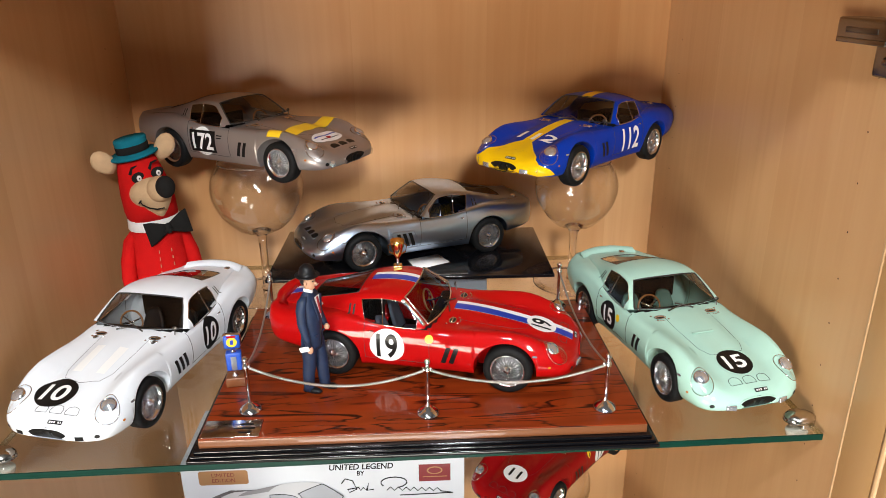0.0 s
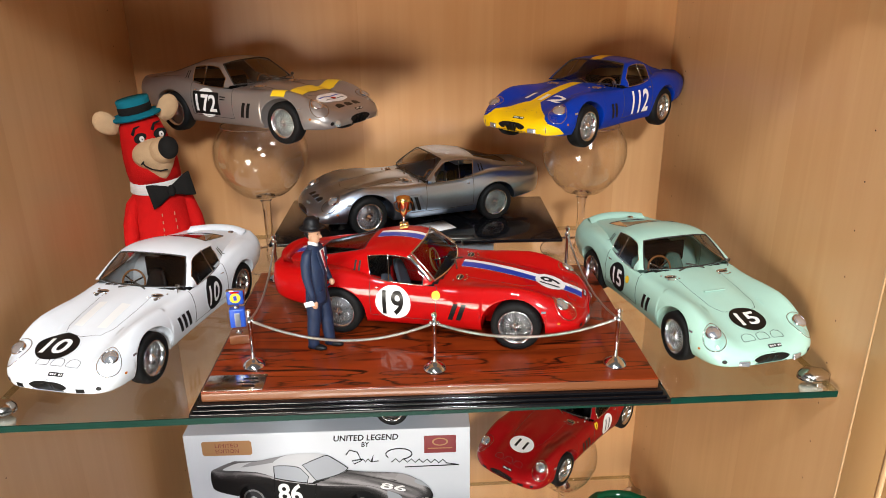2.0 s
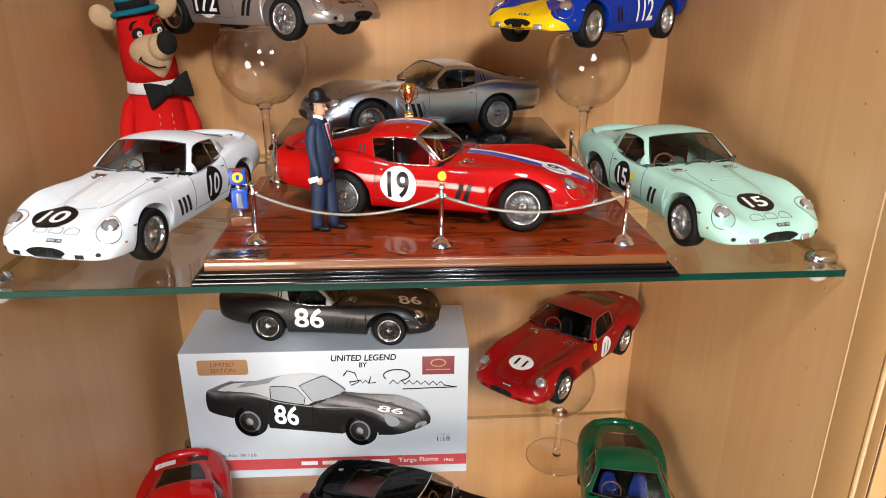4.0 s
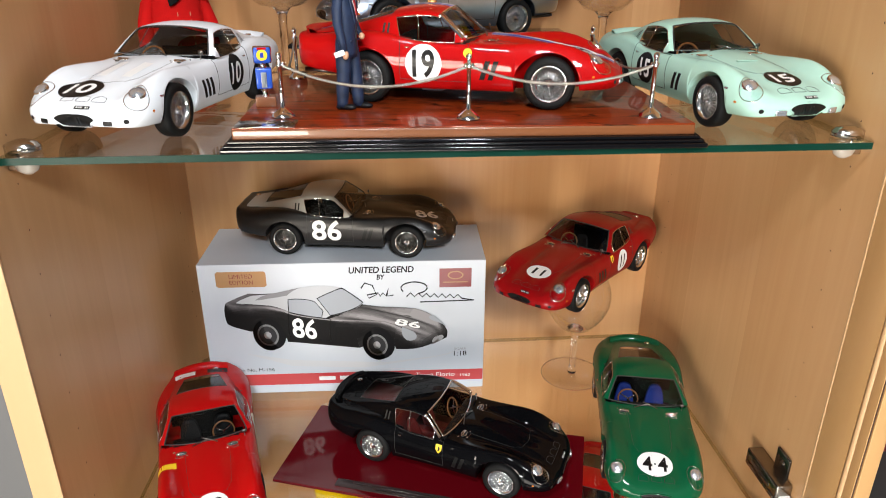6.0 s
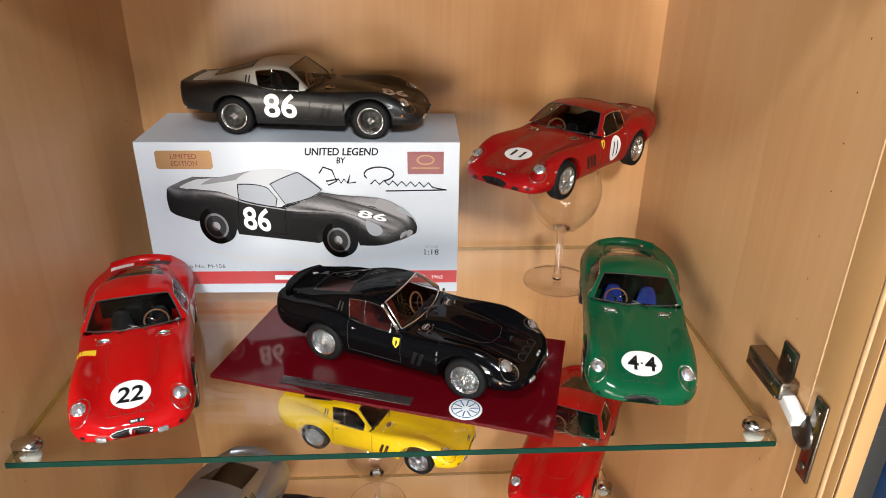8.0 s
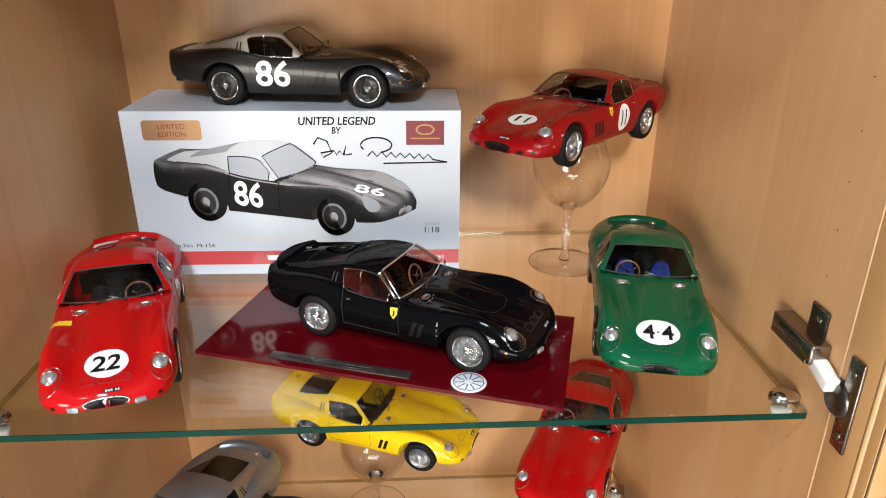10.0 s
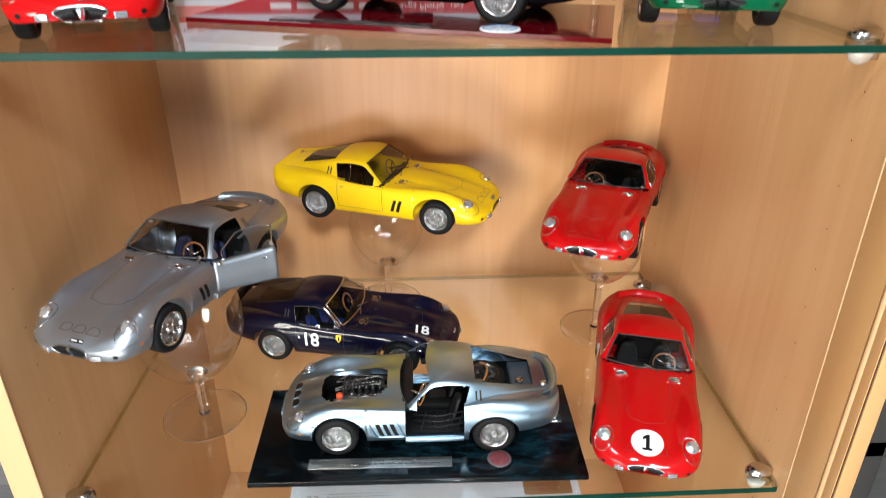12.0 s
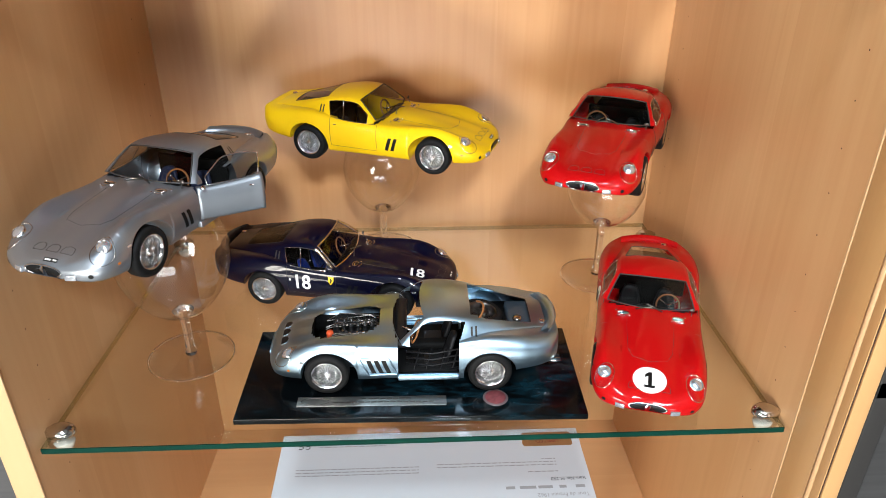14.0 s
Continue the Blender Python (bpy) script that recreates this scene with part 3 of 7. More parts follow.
def cabin_mesh(which):
    """The cabin's skin in pieces: 'roof' is all that is painted; the windows are cut out of it by name."""
    g = Geo()
    nu = 8 * US
    for side in (1, -1):
        rows = [s / NT for s in range(NT + 1)] + [1 + s / NSD for s in range(1, NSD + 1)]
        for a in range(nu):
            u = (a + 0.5) / US
            for b in range(NT + NSD):
                top = b < NT
                c = b - NT
                if top and 0.06 < u < 2.92 and b < NT - 1:
                    kind = "windscreen"
                elif which == "open_roof" and top and 5.5 < u < 7.5 and b < NT - 1:
                    kind = "gap"
                elif top and 5.25 < u < 7.1 and b < NT - 2:
                    kind = "rear_window"
                elif not top and 1.2 < u < 5.0 and 1 <= c < NSD - 0 and not (u > 4.6 and c < 1):
                    kind = "side_window_l" if side > 0 else "side_window_r"
                else:
                    kind = "roof"
                if kind != ("roof" if which == "open_roof" else which):
                    continue
                q = [cabin_point(a / US, rows[b], side), cabin_point((a + 1) / US, rows[b], side), cabin_point((a + 1) / US, rows[b + 1], side), cabin_point(a / US, rows[b + 1], side)]
                if side < 0:
                    q = q[::-1]
                g.add(q, [(0, 1, 2, 3)])
    if not g.v:
        return g
    # weld
    key, idx, verts = {}, [], []
    for p in g.v:
        k = tuple(round(c, 3) for c in p)
        if k not in key:
            key[k] = len(verts)
            verts.append(p)
        idx.append(key[k])
    out = Geo()
    faces = []
    for f in g.f:
        q = []
        for i in f:
            if idx[i] not in q:
                q.append(idx[i])
        if len(q) > 2:
            faces.append(tuple(q))
    return out.add(verts, faces)


G_BODY = body_mesh()
G_ROOF = cabin_mesh("roof")
G_WIN = {k: cabin_mesh(k) for k in ("windscreen", "rear_window", "side_window_l", "side_window_r")}

ALLV, ALLF = [], []
for g_ in (G_BODY, G_ROOF, *G_WIN.values()):
    o_ = len(ALLV)
    ALLV += g_.v
    ALLF += [tuple(i + o_ for i in f) for f in g_.f]
SKIN = BVHTree.FromPolygons(ALLV, ALLF)


def on_skin(p, way, lift):
    hit, nrm, _, _ = SKIN.ray_cast(Vector(p) - Vector(way) * 60, Vector(way), 160)
    if hit is None:
        hit, nrm, _, _ = SKIN.find_nearest(Vector(p))
    way = Vector(way)
    if nrm.dot(way) > 0:
        nrm = -nrm
    return hit + nrm * lift


def sticker(flat, at, way, up, lift=0.15, step=2.5):
    """Lays a flat shape on the car's skin: its centre, the way it is pressed on, and which way is up on it."""
    v, f = flat
    w = Vector(way).normalized()
    upv = Vector(up)
    upv = (upv - w * upv.dot(w)).normalized()
    rt = w.cross(upv)
    bm = bmesh.new()
    vs = [bm.verts.new(p) for p in v]
    for q in f:
        try:
            bm.faces.new([vs[i] for i in q])
        except ValueError:
            pass
    lo = [min(p[c] for p in v) for c in (0, 1)]
    hi = [max(p[c] for p in v) for c in (0, 1)]
    for c in (0, 1):
        k = lo[c] + step * 0.5
        while k < hi[c]:
            co, no = [0, 0, 0], [0, 0, 0]
            co[c], no[c] = k, 1
            bmesh.ops.bisect_plane(bm, geom=bm.verts[:] + bm.edges[:] + bm.faces[:], plane_co=co, plane_no=no, dist=1e-5)
            k += step
    bm.verts.index_update()
    pts = [on_skin(Vector(at) + rt * p.co.x + upv * p.co.y, w, lift) for p in bm.verts]
    faces = [tuple(q.index for q in g.verts) for g in bm.faces]
    bm.free()
    return pts, faces


def rim_of(flat_pts, at, way, up, lift=0.2):
    w = Vector(way).normalized()
    upv = Vector(up)
    upv = (upv - w * upv.dot(w)).normalized()
    rt = w.cross(upv)
    return [on_skin(Vector(at) + rt * x + upv * y, w, lift) for x, y in flat_pts]


CACHE = {}


def cached(key, make):
    if key not in CACHE:
        CACHE[key] = make()
    return CACHE[key]


def one(vf, mats, name, scale=0.001, m=0, flat=False):
    return Geo().add(*vf, m, flat).mesh(name, mats, scale)


# wheels: the same for all cars
def wheel_meshes():
    tyre = lathe([(11.3, -4.6), (12.3, -5.6), (15.0, -6.2), (17.4, -5.4), (18.2, -3.8), (18.3, -1.5), (18.3, 1.5), (18.2, 3.8), (17.4, 5.4), (15.0, 6.2), (12.3, 5.6), (11.3, 4.6)], 40, "y")
    rim = lathe([(12.2, 5.2), (12.7, 5.9), (11.9, 5.6), (11.0, 4.2), (10.2, 1.2), (10.1, -3.5), (11.4, -4.6)], 40, "y")
    g = Geo().add(*rim)
    s = Geo()
    n = 20
    for k in range(n):
        a = 2 * math.pi * k / n
        for da, y0, y1, r1 in ((0.24, 4.4, 2.2, 10.3), (-0.24, 4.4, 2.2, 10.3), (0.34, 1.0, -0.5, 10.2)):
            p0 = (2.6 * math.cos(a), y0, 2.6 * math.sin(a))
            p1 = (r1 * math.cos(a + da), y1, r1 * math.sin(a + da))
            s.add(*tube([p0, p1], 0.25, 3))
    hub = Geo().add(*lathe([(0, 6.2), (1.3, 6.1), (1.5, 5.4), (2.8, 4.9), (3.0, 3.6), (2.9, 0), (3.2, -3), (0, -3)], 16, "y"))
    for k in range(3):
        a = 2 * math.pi * k / 3 + 0.3
        hub.add(*tube([(0, 5.7, 0), (3.9 * math.cos(a), 5.9, 3.9 * math.sin(a))], 0.75, 5, r_end=0.35))
    drum = Geo().add(*lathe([(0, -1.5), (9.6, -1.5), (9.8, -4.5), (0, -4.5)], 24, "y"))
    return (one(tyre, [M_RUBBER], "tyre"), g.mesh("rim", [M_SPOKE]), s.mesh("spokes", [M_SPOKE]), hub.mesh("hub", [M_CHROME]), drum.mesh("brake_drum", [M_DRUM]))


WHEEL = wheel_meshes()


def add_wheel(car, x, side, turn=0.0, dark=False):
    yw = 37.5 if x > 0 else 38.5
    w = new("wheel")
    w.empty_display_size = 0.01
    w.parent = car
    w.matrix_basis = pose(x * 0.001, side * yw * 0.001, 0.0183, 0, 0, turn + (180 if side < 0 else 0))
    for nm, me in zip(("tyre", "rim", "spokes", "hub", "brake_drum"), WHEEL):
        if dark and nm in ("spokes", "brake_drum"):
            me = remat(me, [M_DARKMETAL])
        part(nm, me, w)
    return w


def seat_mesh():
    g = Geo()
    # cushion
    v, f = box(-8, 10, -9.5, 9.5, 13, 19.5, 2.2)
    g.add(v, f)
    # back, leaning and rounded at the top
    v, f = [], []
    n, mrow = 9, 9
    for i in range(mrow):
        t = i / (mrow - 1)
        w = 9.5 * (1 - 0.45 * t**3)
        x0 = -8 - 8 * t
        z = 17 + 27 * t
        for k in range(n):
            s = -1 + 2 * k / (n - 1)
            v.append((x0 + 2.0 * s * s, w * s, z - 1.2 * s * s * t))
    for i in range(mrow - 1):
        for k in range(n - 1):
            a = i * n + k
            f.append((a, a + 1, a + n + 1, a + n))
    o = len(v)
    v += [(x - 3.2, y * 1.04, z + 0.3) for x, y, z in v]
    f += [tuple(i + o for i in reversed(q)) for q in f]
    ring = [k for k in range(n)] + [i * n + n - 1 for i in range(1, mrow)] + [(mrow - 1) * n + k for k in reversed(range(n - 1))] + [i * n for i in reversed(range(1, mrow - 1))]
    for a, b in zip(ring, ring[1:] + ring[:1]):
        f.append((b, a, a + o, b + o))
    g.add(v, f)
    return g


G_SEAT = seat_mesh()


def interior(car, seat_mat, trim_mat, right_hand):
    tub = Geo()
    tub.add(*box(-56, 20, -33, 33, 11.9, 13.2, 0))
    tub.add(*box(10, 16, -34, 34, 13, 42, 0))
    tub.add(*box(-50, -47, -32, 32, 13, 45, 1))
    tub.add(*box(-108, -50, -28, 28, 38, 40, 0))
    tub.add(*box(-40, 14, -5, 5, 13, 20, 2.5))
    part("cabin_tub", cached("tub" + trim_mat.name, lambda: tub.mesh("cabin_tub", [trim_mat])), car)
    dash = Geo().add(*box(1.5, 11, -33, 33, 36, 43.0, 2.5))
    part("dashboard", cached("dash", lambda: dash.mesh("dashboard", [M_BLACK])), car)
    for s in (1, -1):
        part("seat", cached("seat" + seat_mat.name, lambda: G_SEAT.mesh("seat", [seat_mat])), car, m=pose(-0.022, s * 0.0155, -0.006))
    d = -1 if right_hand else 1
    ring = [(0, 9.6 * math.cos(a), 9.6 * math.sin(a)) for a in np.linspace(0, 2 * math.pi, 33)[:-1]]
    st = new("steering_wheel")
    st.empty_display_size = 0.01
    st.parent = car
    st.matrix_basis = pose(-0.006, d * 0.0155, 0.0405, 0, -22, 0)
    part("rim", cached("steer_rim", lambda: one(tube(ring, 0.8, 6, True), [M_WHEELWOOD], "steering_rim")), st, "wooden steering wheel rim")
    sp = Geo()
    for k in range(3):
        a = 2 * math.pi * k / 3 - math.pi / 2
        sp.add(*tube([(0.3, 0, 0), (0, 9.4 * math.cos(a), 9.4 * math.sin(a))], 0.7, 5))
    sp.add(*tube([(0, 0, 0), (12, 0, 0)], 0.9, 6))
    part("spokes", cached("steer_spokes", lambda: sp.mesh("steering_spokes", [M_CHROME])), st)


HOOD_LINE = [(20, 19), (45, 18.5), (68, 17), (77, 13), (80, 0), (77, -13), (68, -17), (45, -18.5), (20, -19)]
LAMP_WAY, LAMP_AT = (-0.72, 0.0, -0.66), (100.6, 33.9, 33.4)


def lamp_outline(n=28):
    """A teardrop, blunt below and drawn out above."""
    out = []
    for k in range(n):
        a = 2 * math.pi * k / n
        x, y = 7.0 * math.cos(a), 10.4 * math.sin(a)
        x *= 1 - 0.10 * (y / 10.4)
        out.append((x, y))
    return out


def border_edges(g):
    """The outline of an open sheet, as point loops."""
    from collections import Counter, defaultdict
    c = Counter()
    for f in g.f:
        for a, b in zip(f, f[1:] + f[:1]):
            c[(min(a, b), max(a, b))] += 1
    nb = defaultdict(list)
    for (a, b), k in c.items():
        if k == 1:
            nb[a].append(b)
            nb[b].append(a)
    seen, loops = set(), []
    for s in nb:
        if s in seen:
            continue
        loop, cur, prev = [s], s, None
        seen.add(s)
        while True:
            nx = [q for q in nb[cur] if q != prev and q not in seen]
            if not nx:
                break
            prev, cur = cur, nx[0]
            seen.add(cur)
            loop.append(cur)
        loops.append([g.v[i] for i in loop])
    return loops


def model_car(label, at, heading, colour, *, z=0.0, nose_up=0.0, roll=0.0, seat=None, trim=None, right_hand=False, vents=2, nostrils="closed", mouth="plain", plate=True,
              drive_lamps="square", skip_door=(), stripped=False, chrome_screen=False, roof_mat=None, lamp_bed=None, shield=False, hood_seam=True, group="model cars", windows=True, printed=False, dark_wheels=False, spoiler=False, vent_frame=False):
    """One die-cast coupe, drawn 24 cm long, then scaled unevenly to fit the camera's view. at: the point of the shelf
    under its middle; heading: the way its nose points.
    """
    car = thing("model_car", label, "model car", group=group)
    h = math.degrees(math.atan2(heading[1], heading[0]))
    car.matrix_basis = pose(at[0], at[1], z, 0, 0, h) @ pose(0, 0, 0, roll, -nose_up, 0) @ Matrix.Diagonal(CAR_SCALE)
    seat = seat or M_SEAT_BLACK
    trim = trim or M_UNDER
    key = (tuple(skip_door), stripped)
    base = cached(("body", key), lambda: body_mesh(skip_door if not stripped else (1, -1), stripped).mesh("body", [M_BLACK, M_UNDER]))
    part("body", remat(base, [colour, M_UNDER]), car)
    rb = cached(("roof", stripped), lambda: (cabin_mesh("open_roof") if stripped else G_ROOF).mesh("roof", [M_BLACK]))
    part("roof", remat(rb, [roof_mat or colour]), car)
    if not stripped:
        for s, nm in ((1, "l"), (-1, "r")):
            if s in skip_door:
                continue
            # the seam round each door
            gd = cached(("doorgeo", s), lambda: body_mesh(door_only=s))
            loops = cached(("doorloop", s), lambda: border_edges(gd))
            me = cached(("doorseam", s), lambda: one(tube(loops[0], 0.22, 4, True), [M_SEAM], "door_seam"))
            part("door_seam", me, car)
            hp = cached(("handle", s), lambda: one(tube([on_skin((-34, s * 44, 40.5), (0, -s, 0), 0.5), on_skin((-37, s * 44, 40.5), (0, -s, 0), 0.5)], 0.6, 6), [M_CHROME], "door_handle"))
            part("door_handle", hp, car)
    if hood_seam and not stripped:
        def seam():
            P = resample(np.array(HOOD_LINE, float), 60)
            return one(tube([on_skin((x, y, 40), (0, 0, -1), 0.0) for x, y in P], 0.16, 4), [M_SEAM], "hood_seam")
        part("hood_seam", cached("hoodseam", seam), car)
    # windows and their rubber and metal frames
    if windows:
        for nm, gw in G_WIN.items():
            if stripped:
                continue
            if nm == "side_window_l" and 1 in skip_door:
                continue
            pane = part("window" if nm != "windscreen" else "windscreen", cached(nm, lambda: gw.mesh(nm, [M_CARGLASS])), car)
            frame_m = M_CHROME if (chrome_screen and nm != "rear_window") else (M_CHROME if nm.startswith("side") else M_SEAM)
            def rimmesh():
                g = Geo()
                for lp in border_edges(gw):
                    if len(lp) > 6:
                        g.add(*tube([Vector(p) for p in lp], (0.85 if chrome_screen else 0.6) if nm == "windscreen" else 0.34, 5, True))
                return g.mesh("window_frame", [frame_m])
            part("window_frame", cached(("frame", nm, frame_m.name), rimmesh), pane)
            if nm.startswith("side"):
                s = 1 if nm.endswith("l") else -1
                def bar():
                    return one(tube([cabin_point(4.1, 1.1, s), cabin_point(4.02, 1.98, s)], 0.45, 5), [M_CHROME], "window_bar")
                part("window_bar", cached(("bar", s), bar), pane)
    if chrome_screen:
        for s in (1, -1):
            def pillar():
                return one(tube([Vector(cabin_point(u, 1.04, s)) for u in np.linspace(0.25, 2.95, 10)], 1.5, 6), [M_CHROME], "screen_pillar")
            part("screen_pillar", cached(("pillar", s), pillar), car, "bright chrome windscreen pillar")
    interior(car, seat, trim, right_hand)
    for x in (AX_F, AX_R):
        for s in (1, -1):
            add_wheel(car, x, s, dark=dark_wheels)
    # headlights under faired covers
    for s in (1, -1):
        hl = new("headlight")
        hl.parent = car
        at_l = (LAMP_AT[0], s * LAMP_AT[1], LAMP_AT[2])
        way = Vector((LAMP_WAY[0], -0.22 * s, LAMP_WAY[2]))
        out = lamp_outline()
        bed = cached(("bed", s), lambda: one(sticker(poly(out), at_l, way, (0, 0, 1), 0.1, 2.0), [M_BOWLREF], "lamp_bed"))
        part("bed", remat(bed, [lamp_bed or colour]), hl)
        def lamp():
            c = on_skin(Vector(at_l) + Vector((-1.6, 0, 2.6)), way, 0.2)
            d = -way.normalized()
            nrm = SKIN.find_nearest(c)[1]
            nrm = nrm if nrm.dot(d) > 0 else -nrm
            rot = Vector((0, 0, 1)).rotation_difference(nrm).to_matrix().to_4x4()
            m = Matrix.Translation(c) @ rot
            g = Geo().add(*moved(lathe([(0, 1.5), (1.2, 1.4), (2.6, 1.0), (3.8, 0.45), (4.5, -0.1)], 24), m), 0)
            g.add(*moved(lathe([(4.4, -1.5), (4.5, 0.1), (4.8, 0.4), (5.2, 0.1), (5.2, -1.5)], 24), m), 1)
            return g.mesh("lamp", [M_CLEARLAMP, M_CHROME])
        part("lamp", cached(("lamp", s), lamp), hl, "round lamp with a chrome ring")
        def cover():
            rim = [Vector(p) for p in rim_of(out, at_l, way, (0, 0, 1), 0.25)]
            c = sum(rim, Vector()) / len(rim)
            top = c - way.normalized() * 1.9
            g = Geo()
            v, f = [top], []
            n = len(rim)
            for t in (0.35, 0.7, 1.0):
                for p in rim:
                    v.append(c + (p - c) * t - way.normalized() * 1.9 * (1 - t**2.2))
            for k in range(n):
                f.append((0, 1 + k, 1 + (k + 1) % n))
                for q in (0, 1):
                    a = 1 + q * n
                    f.append((a + k, a + n + k, a + n + (k + 1) % n, a + (k + 1) % n))
            return g.add(v, f).mesh("lens", [M_LENS])
        part("lens", cached(("lens", s), cover), hl, "clear faired headlight cover")
        part("rim", cached(("lrim", s), lambda: one(tube(rim_of(out, at_l, way, (0, 0, 1), 0.15), 0.27, 5, True), [M_NICKEL], "lamp_rim")), hl)
        # turn signal on the fender
        sig = cached(("signal", s), lambda: one(sticker(disc(1.1, 0.8, 14), (97, s * 42, 24), (-0.35, -s, 0), (0, 0, 1), 0.5, 1.5), [M_AMBER], "turn_signal"))
        part("turn_signal", sig, car)
        mk = cached(("marker", s), lambda: one(sticker(rect(3.4, 1.4), (86, s * 42, 31.5), (0, -s, -0.15), (0, 0, 1), 0.35, 1.5), [M_CLEARLAMP], "side_marker"))
        part("side_marker", mk, car)
        # side vents: flat black patches, the dark of the openings put into colour
        def slots():
            g = Geo()
            n = vents
            for k in range(n):
                g.add(*sticker(poly([(-4.0, -6.6), (-0.4, -6.6), (4.0, 6.6), (0.4, 6.6)] if s < 0 else [(0.4, -6.6), (4.0, -6.6), (-0.4, 6.6), (-4.0, 6.6)]), (24 + 6.0 * (k - (n - 1) / 2), s * 44, 26), (0, -s, 0), (0, 0, 1), 0.18, 1.6))
            return g.mesh("side_vent", [M_DECALBLACK])
        part("side_vent", cached(("vent", s, vents), slots), car, "row of slanted cooling slots laid on as black patches")
        if vent_frame:
            def surround():
                k = 3.0 * (vents - 1)
                q = [(-9.4 - k, -8.6), (2.2 + k, -8.6), (9.4 + k, 8.6), (-2.2 - k, 8.6)]
                q = [(px if s < 0 else -px, py) for px, py in q]
                loop = resample(np.array(q + q[:1], float), 44)[:-1]
                return one(tube(rim_of([tuple(p) for p in loop], (24, s * 44, 26), (0, -s, 0), (0, 0, 1), 0.25), 0.6, 5, True), [M_CHROME], "vent_frame")
            part("vent_frame", remat(cached(("ventframe", s, vents), surround), [colour]), car)
        # three slots in the sail panel, laid on as flat dark patches
        def sail():
            g = Geo()
            for k in range(2):
                g.add(*sticker(poly([(-0.8, -3.6), (0.8, -3.6), (0.8, 3.6), (-0.8, 3.6)]), (-51.5 - 3.6 * k, s * 40, 54), (0, -s, -0.25), (0, 0, 1), 0.2, 1.5))
            return g.mesh("sail_vent", [M_SEAM])
        part("sail_vent", cached(("sail", s), sail), car)
    # mouth: a flat black patch stands for the shaded opening
    mo = new("grille")
    mo.parent = car
    def mouth_patch():
        return one(sticker(disc(13.6, 3.3, 40), (114, 0, 21.0), (-1, 0, 0), (0, 0, 1), 0.62, 1.2), [M_DECALBLACK], "mouth")
    part("mouth", cached("mouth", mouth_patch), mo)
    mrim = M_CHROME if mouth == "chrome" else P_YELLOW if mouth == "yellow" else colour
    pts = [(13.8 * math.cos(a), 3.5 * math.sin(a)) for a in np.linspace(0, 2 * math.pi, 41)[:-1]]
    part("mouth_rim", remat(cached("mrim", lambda: one(tube(rim_of(pts, (114, 0, 21.0), (-1, 0, 0), (0, 0, 1), 0.3), 0.6, 6, True), [M_CHROME], "mouth_rim")), [mrim]), mo)
    if mouth == "chrome":
        part("badge", cached("gbadge", lambda: one(sticker(poly([(-1.2, -1.6), (0.6, -2), (1.6, 0.4), (0.4, 2), (-1, 1)]), (114, 0, 21.0), (-1, 0, 0), (0, 0, 1), 0.8, 1.0), [M_CHROME], "grille_badge")), mo)
    # driving lamps, or ducts as flat black patches, at either side of the mouth
    for s in (1, -1):
        if drive_lamps == "square":
            part("driving_lamp", cached(("dl", s), lambda: one(moved(box(-1.0, 1.2, -3.6, 3.6, -1.9, 1.9, 0.5), Matrix.Translation(on_skin((112, s * 20, 18.9), (-1, 0, 0), 0.2)) @ Matrix.Rotation(s * 0.32, 4, "Z")), [M_CLEARLAMP], "driving_lamp")), car)
        elif drive_lamps == "duct":
            part("brake_duct", cached(("duct", s), lambda: one(sticker(rect(5.5, 3.0), (112, s * 20.5, 18.9), (-1, -0.3 * s, 0), (0, 0, 1), 0.3, 1.5), [M_DECALBLACK], "brake_duct")), car)
        part("duct", cached(("rduct", s), lambda: one(sticker(disc(1.7, 1.5, 14), (106, s * 28.5, 19.8), (-1, -0.6 * s, 0), (0, 0, 1), 0.3, 1.5), [M_DECALBLACK], "round_duct")), car)
    # nostrils over the nose; open ones are flat black patches for shaded holes
    dshape = [(-4.3, -3.2), (4.3, -3.2), (4.5, -0.6), (3.4, 2.2), (0, 3.4), (-3.4, 2.2), (-4.5, -0.6)]
    for y in (-11.0, 0.0, 11.0):
        c = (104.5, y, 32)
        w = (-0.55, 0, -0.83)
        if nostrils == "open":
            part("nostril", cached(("no", y), lambda: one(sticker(poly([(px, -py) for px, py in dshape]), c, w, (1, 0, 0), 0.2, 1.5), [M_DECALBLACK], "nostril")), car)
        loop = resample(np.array([(px, -py) for px, py in dshape + dshape[:1]], float), 24)[:-1]
        part("nostril_seam", remat(cached(("nos", y), lambda: one(tube(rim_of([tuple(q) for q in loop], c, w, (1, 0, 0), 0.05), 0.2, 4, True), [M_SEAM], "nostril_seam")), [M_SEAM if nostrils == "closed" else colour]), car)
    if plate:
        npl = new("number_plate")
        npl.parent = car
        part("plate", cached("plate", lambda: one(sticker(rect(10, 2.4), (112, 4, 27.0), (-1, 0, -0.5), (0, 0, 1), 0.4, 1.5), [M_DECALBLACK], "plate")), npl)
        def marks():
            g = Geo()
            for k, wd in ((-3.4, 1.4), (-1.8, 1.2), (-0.2, 1.2), (2.6, 1.4), (4.0, 0.9)):
                g.add(*sticker(rect(wd * 0.75, 1.1), (112, 4 + k, 27.0), (-1, 0, -0.5), (0, 0, 1), 0.55, 1.5))
            return g.mesh("plate_marks", [M_WHITE])
        part("marks", cached("platemarks", marks), npl, "pale bars of plate lettering")
    if shield and not printed:
        for s in (1, -1):
            b = cached(("nosebadge", 0), lambda: one(sticker(rect(1.6, 2.2), (105, 0, 30), (-0.55, 0, -0.83), (1, 0, 0), 0.25, 1.5), [M_YELLOW], "nose_badge"))
        part("nose_badge", b, car)
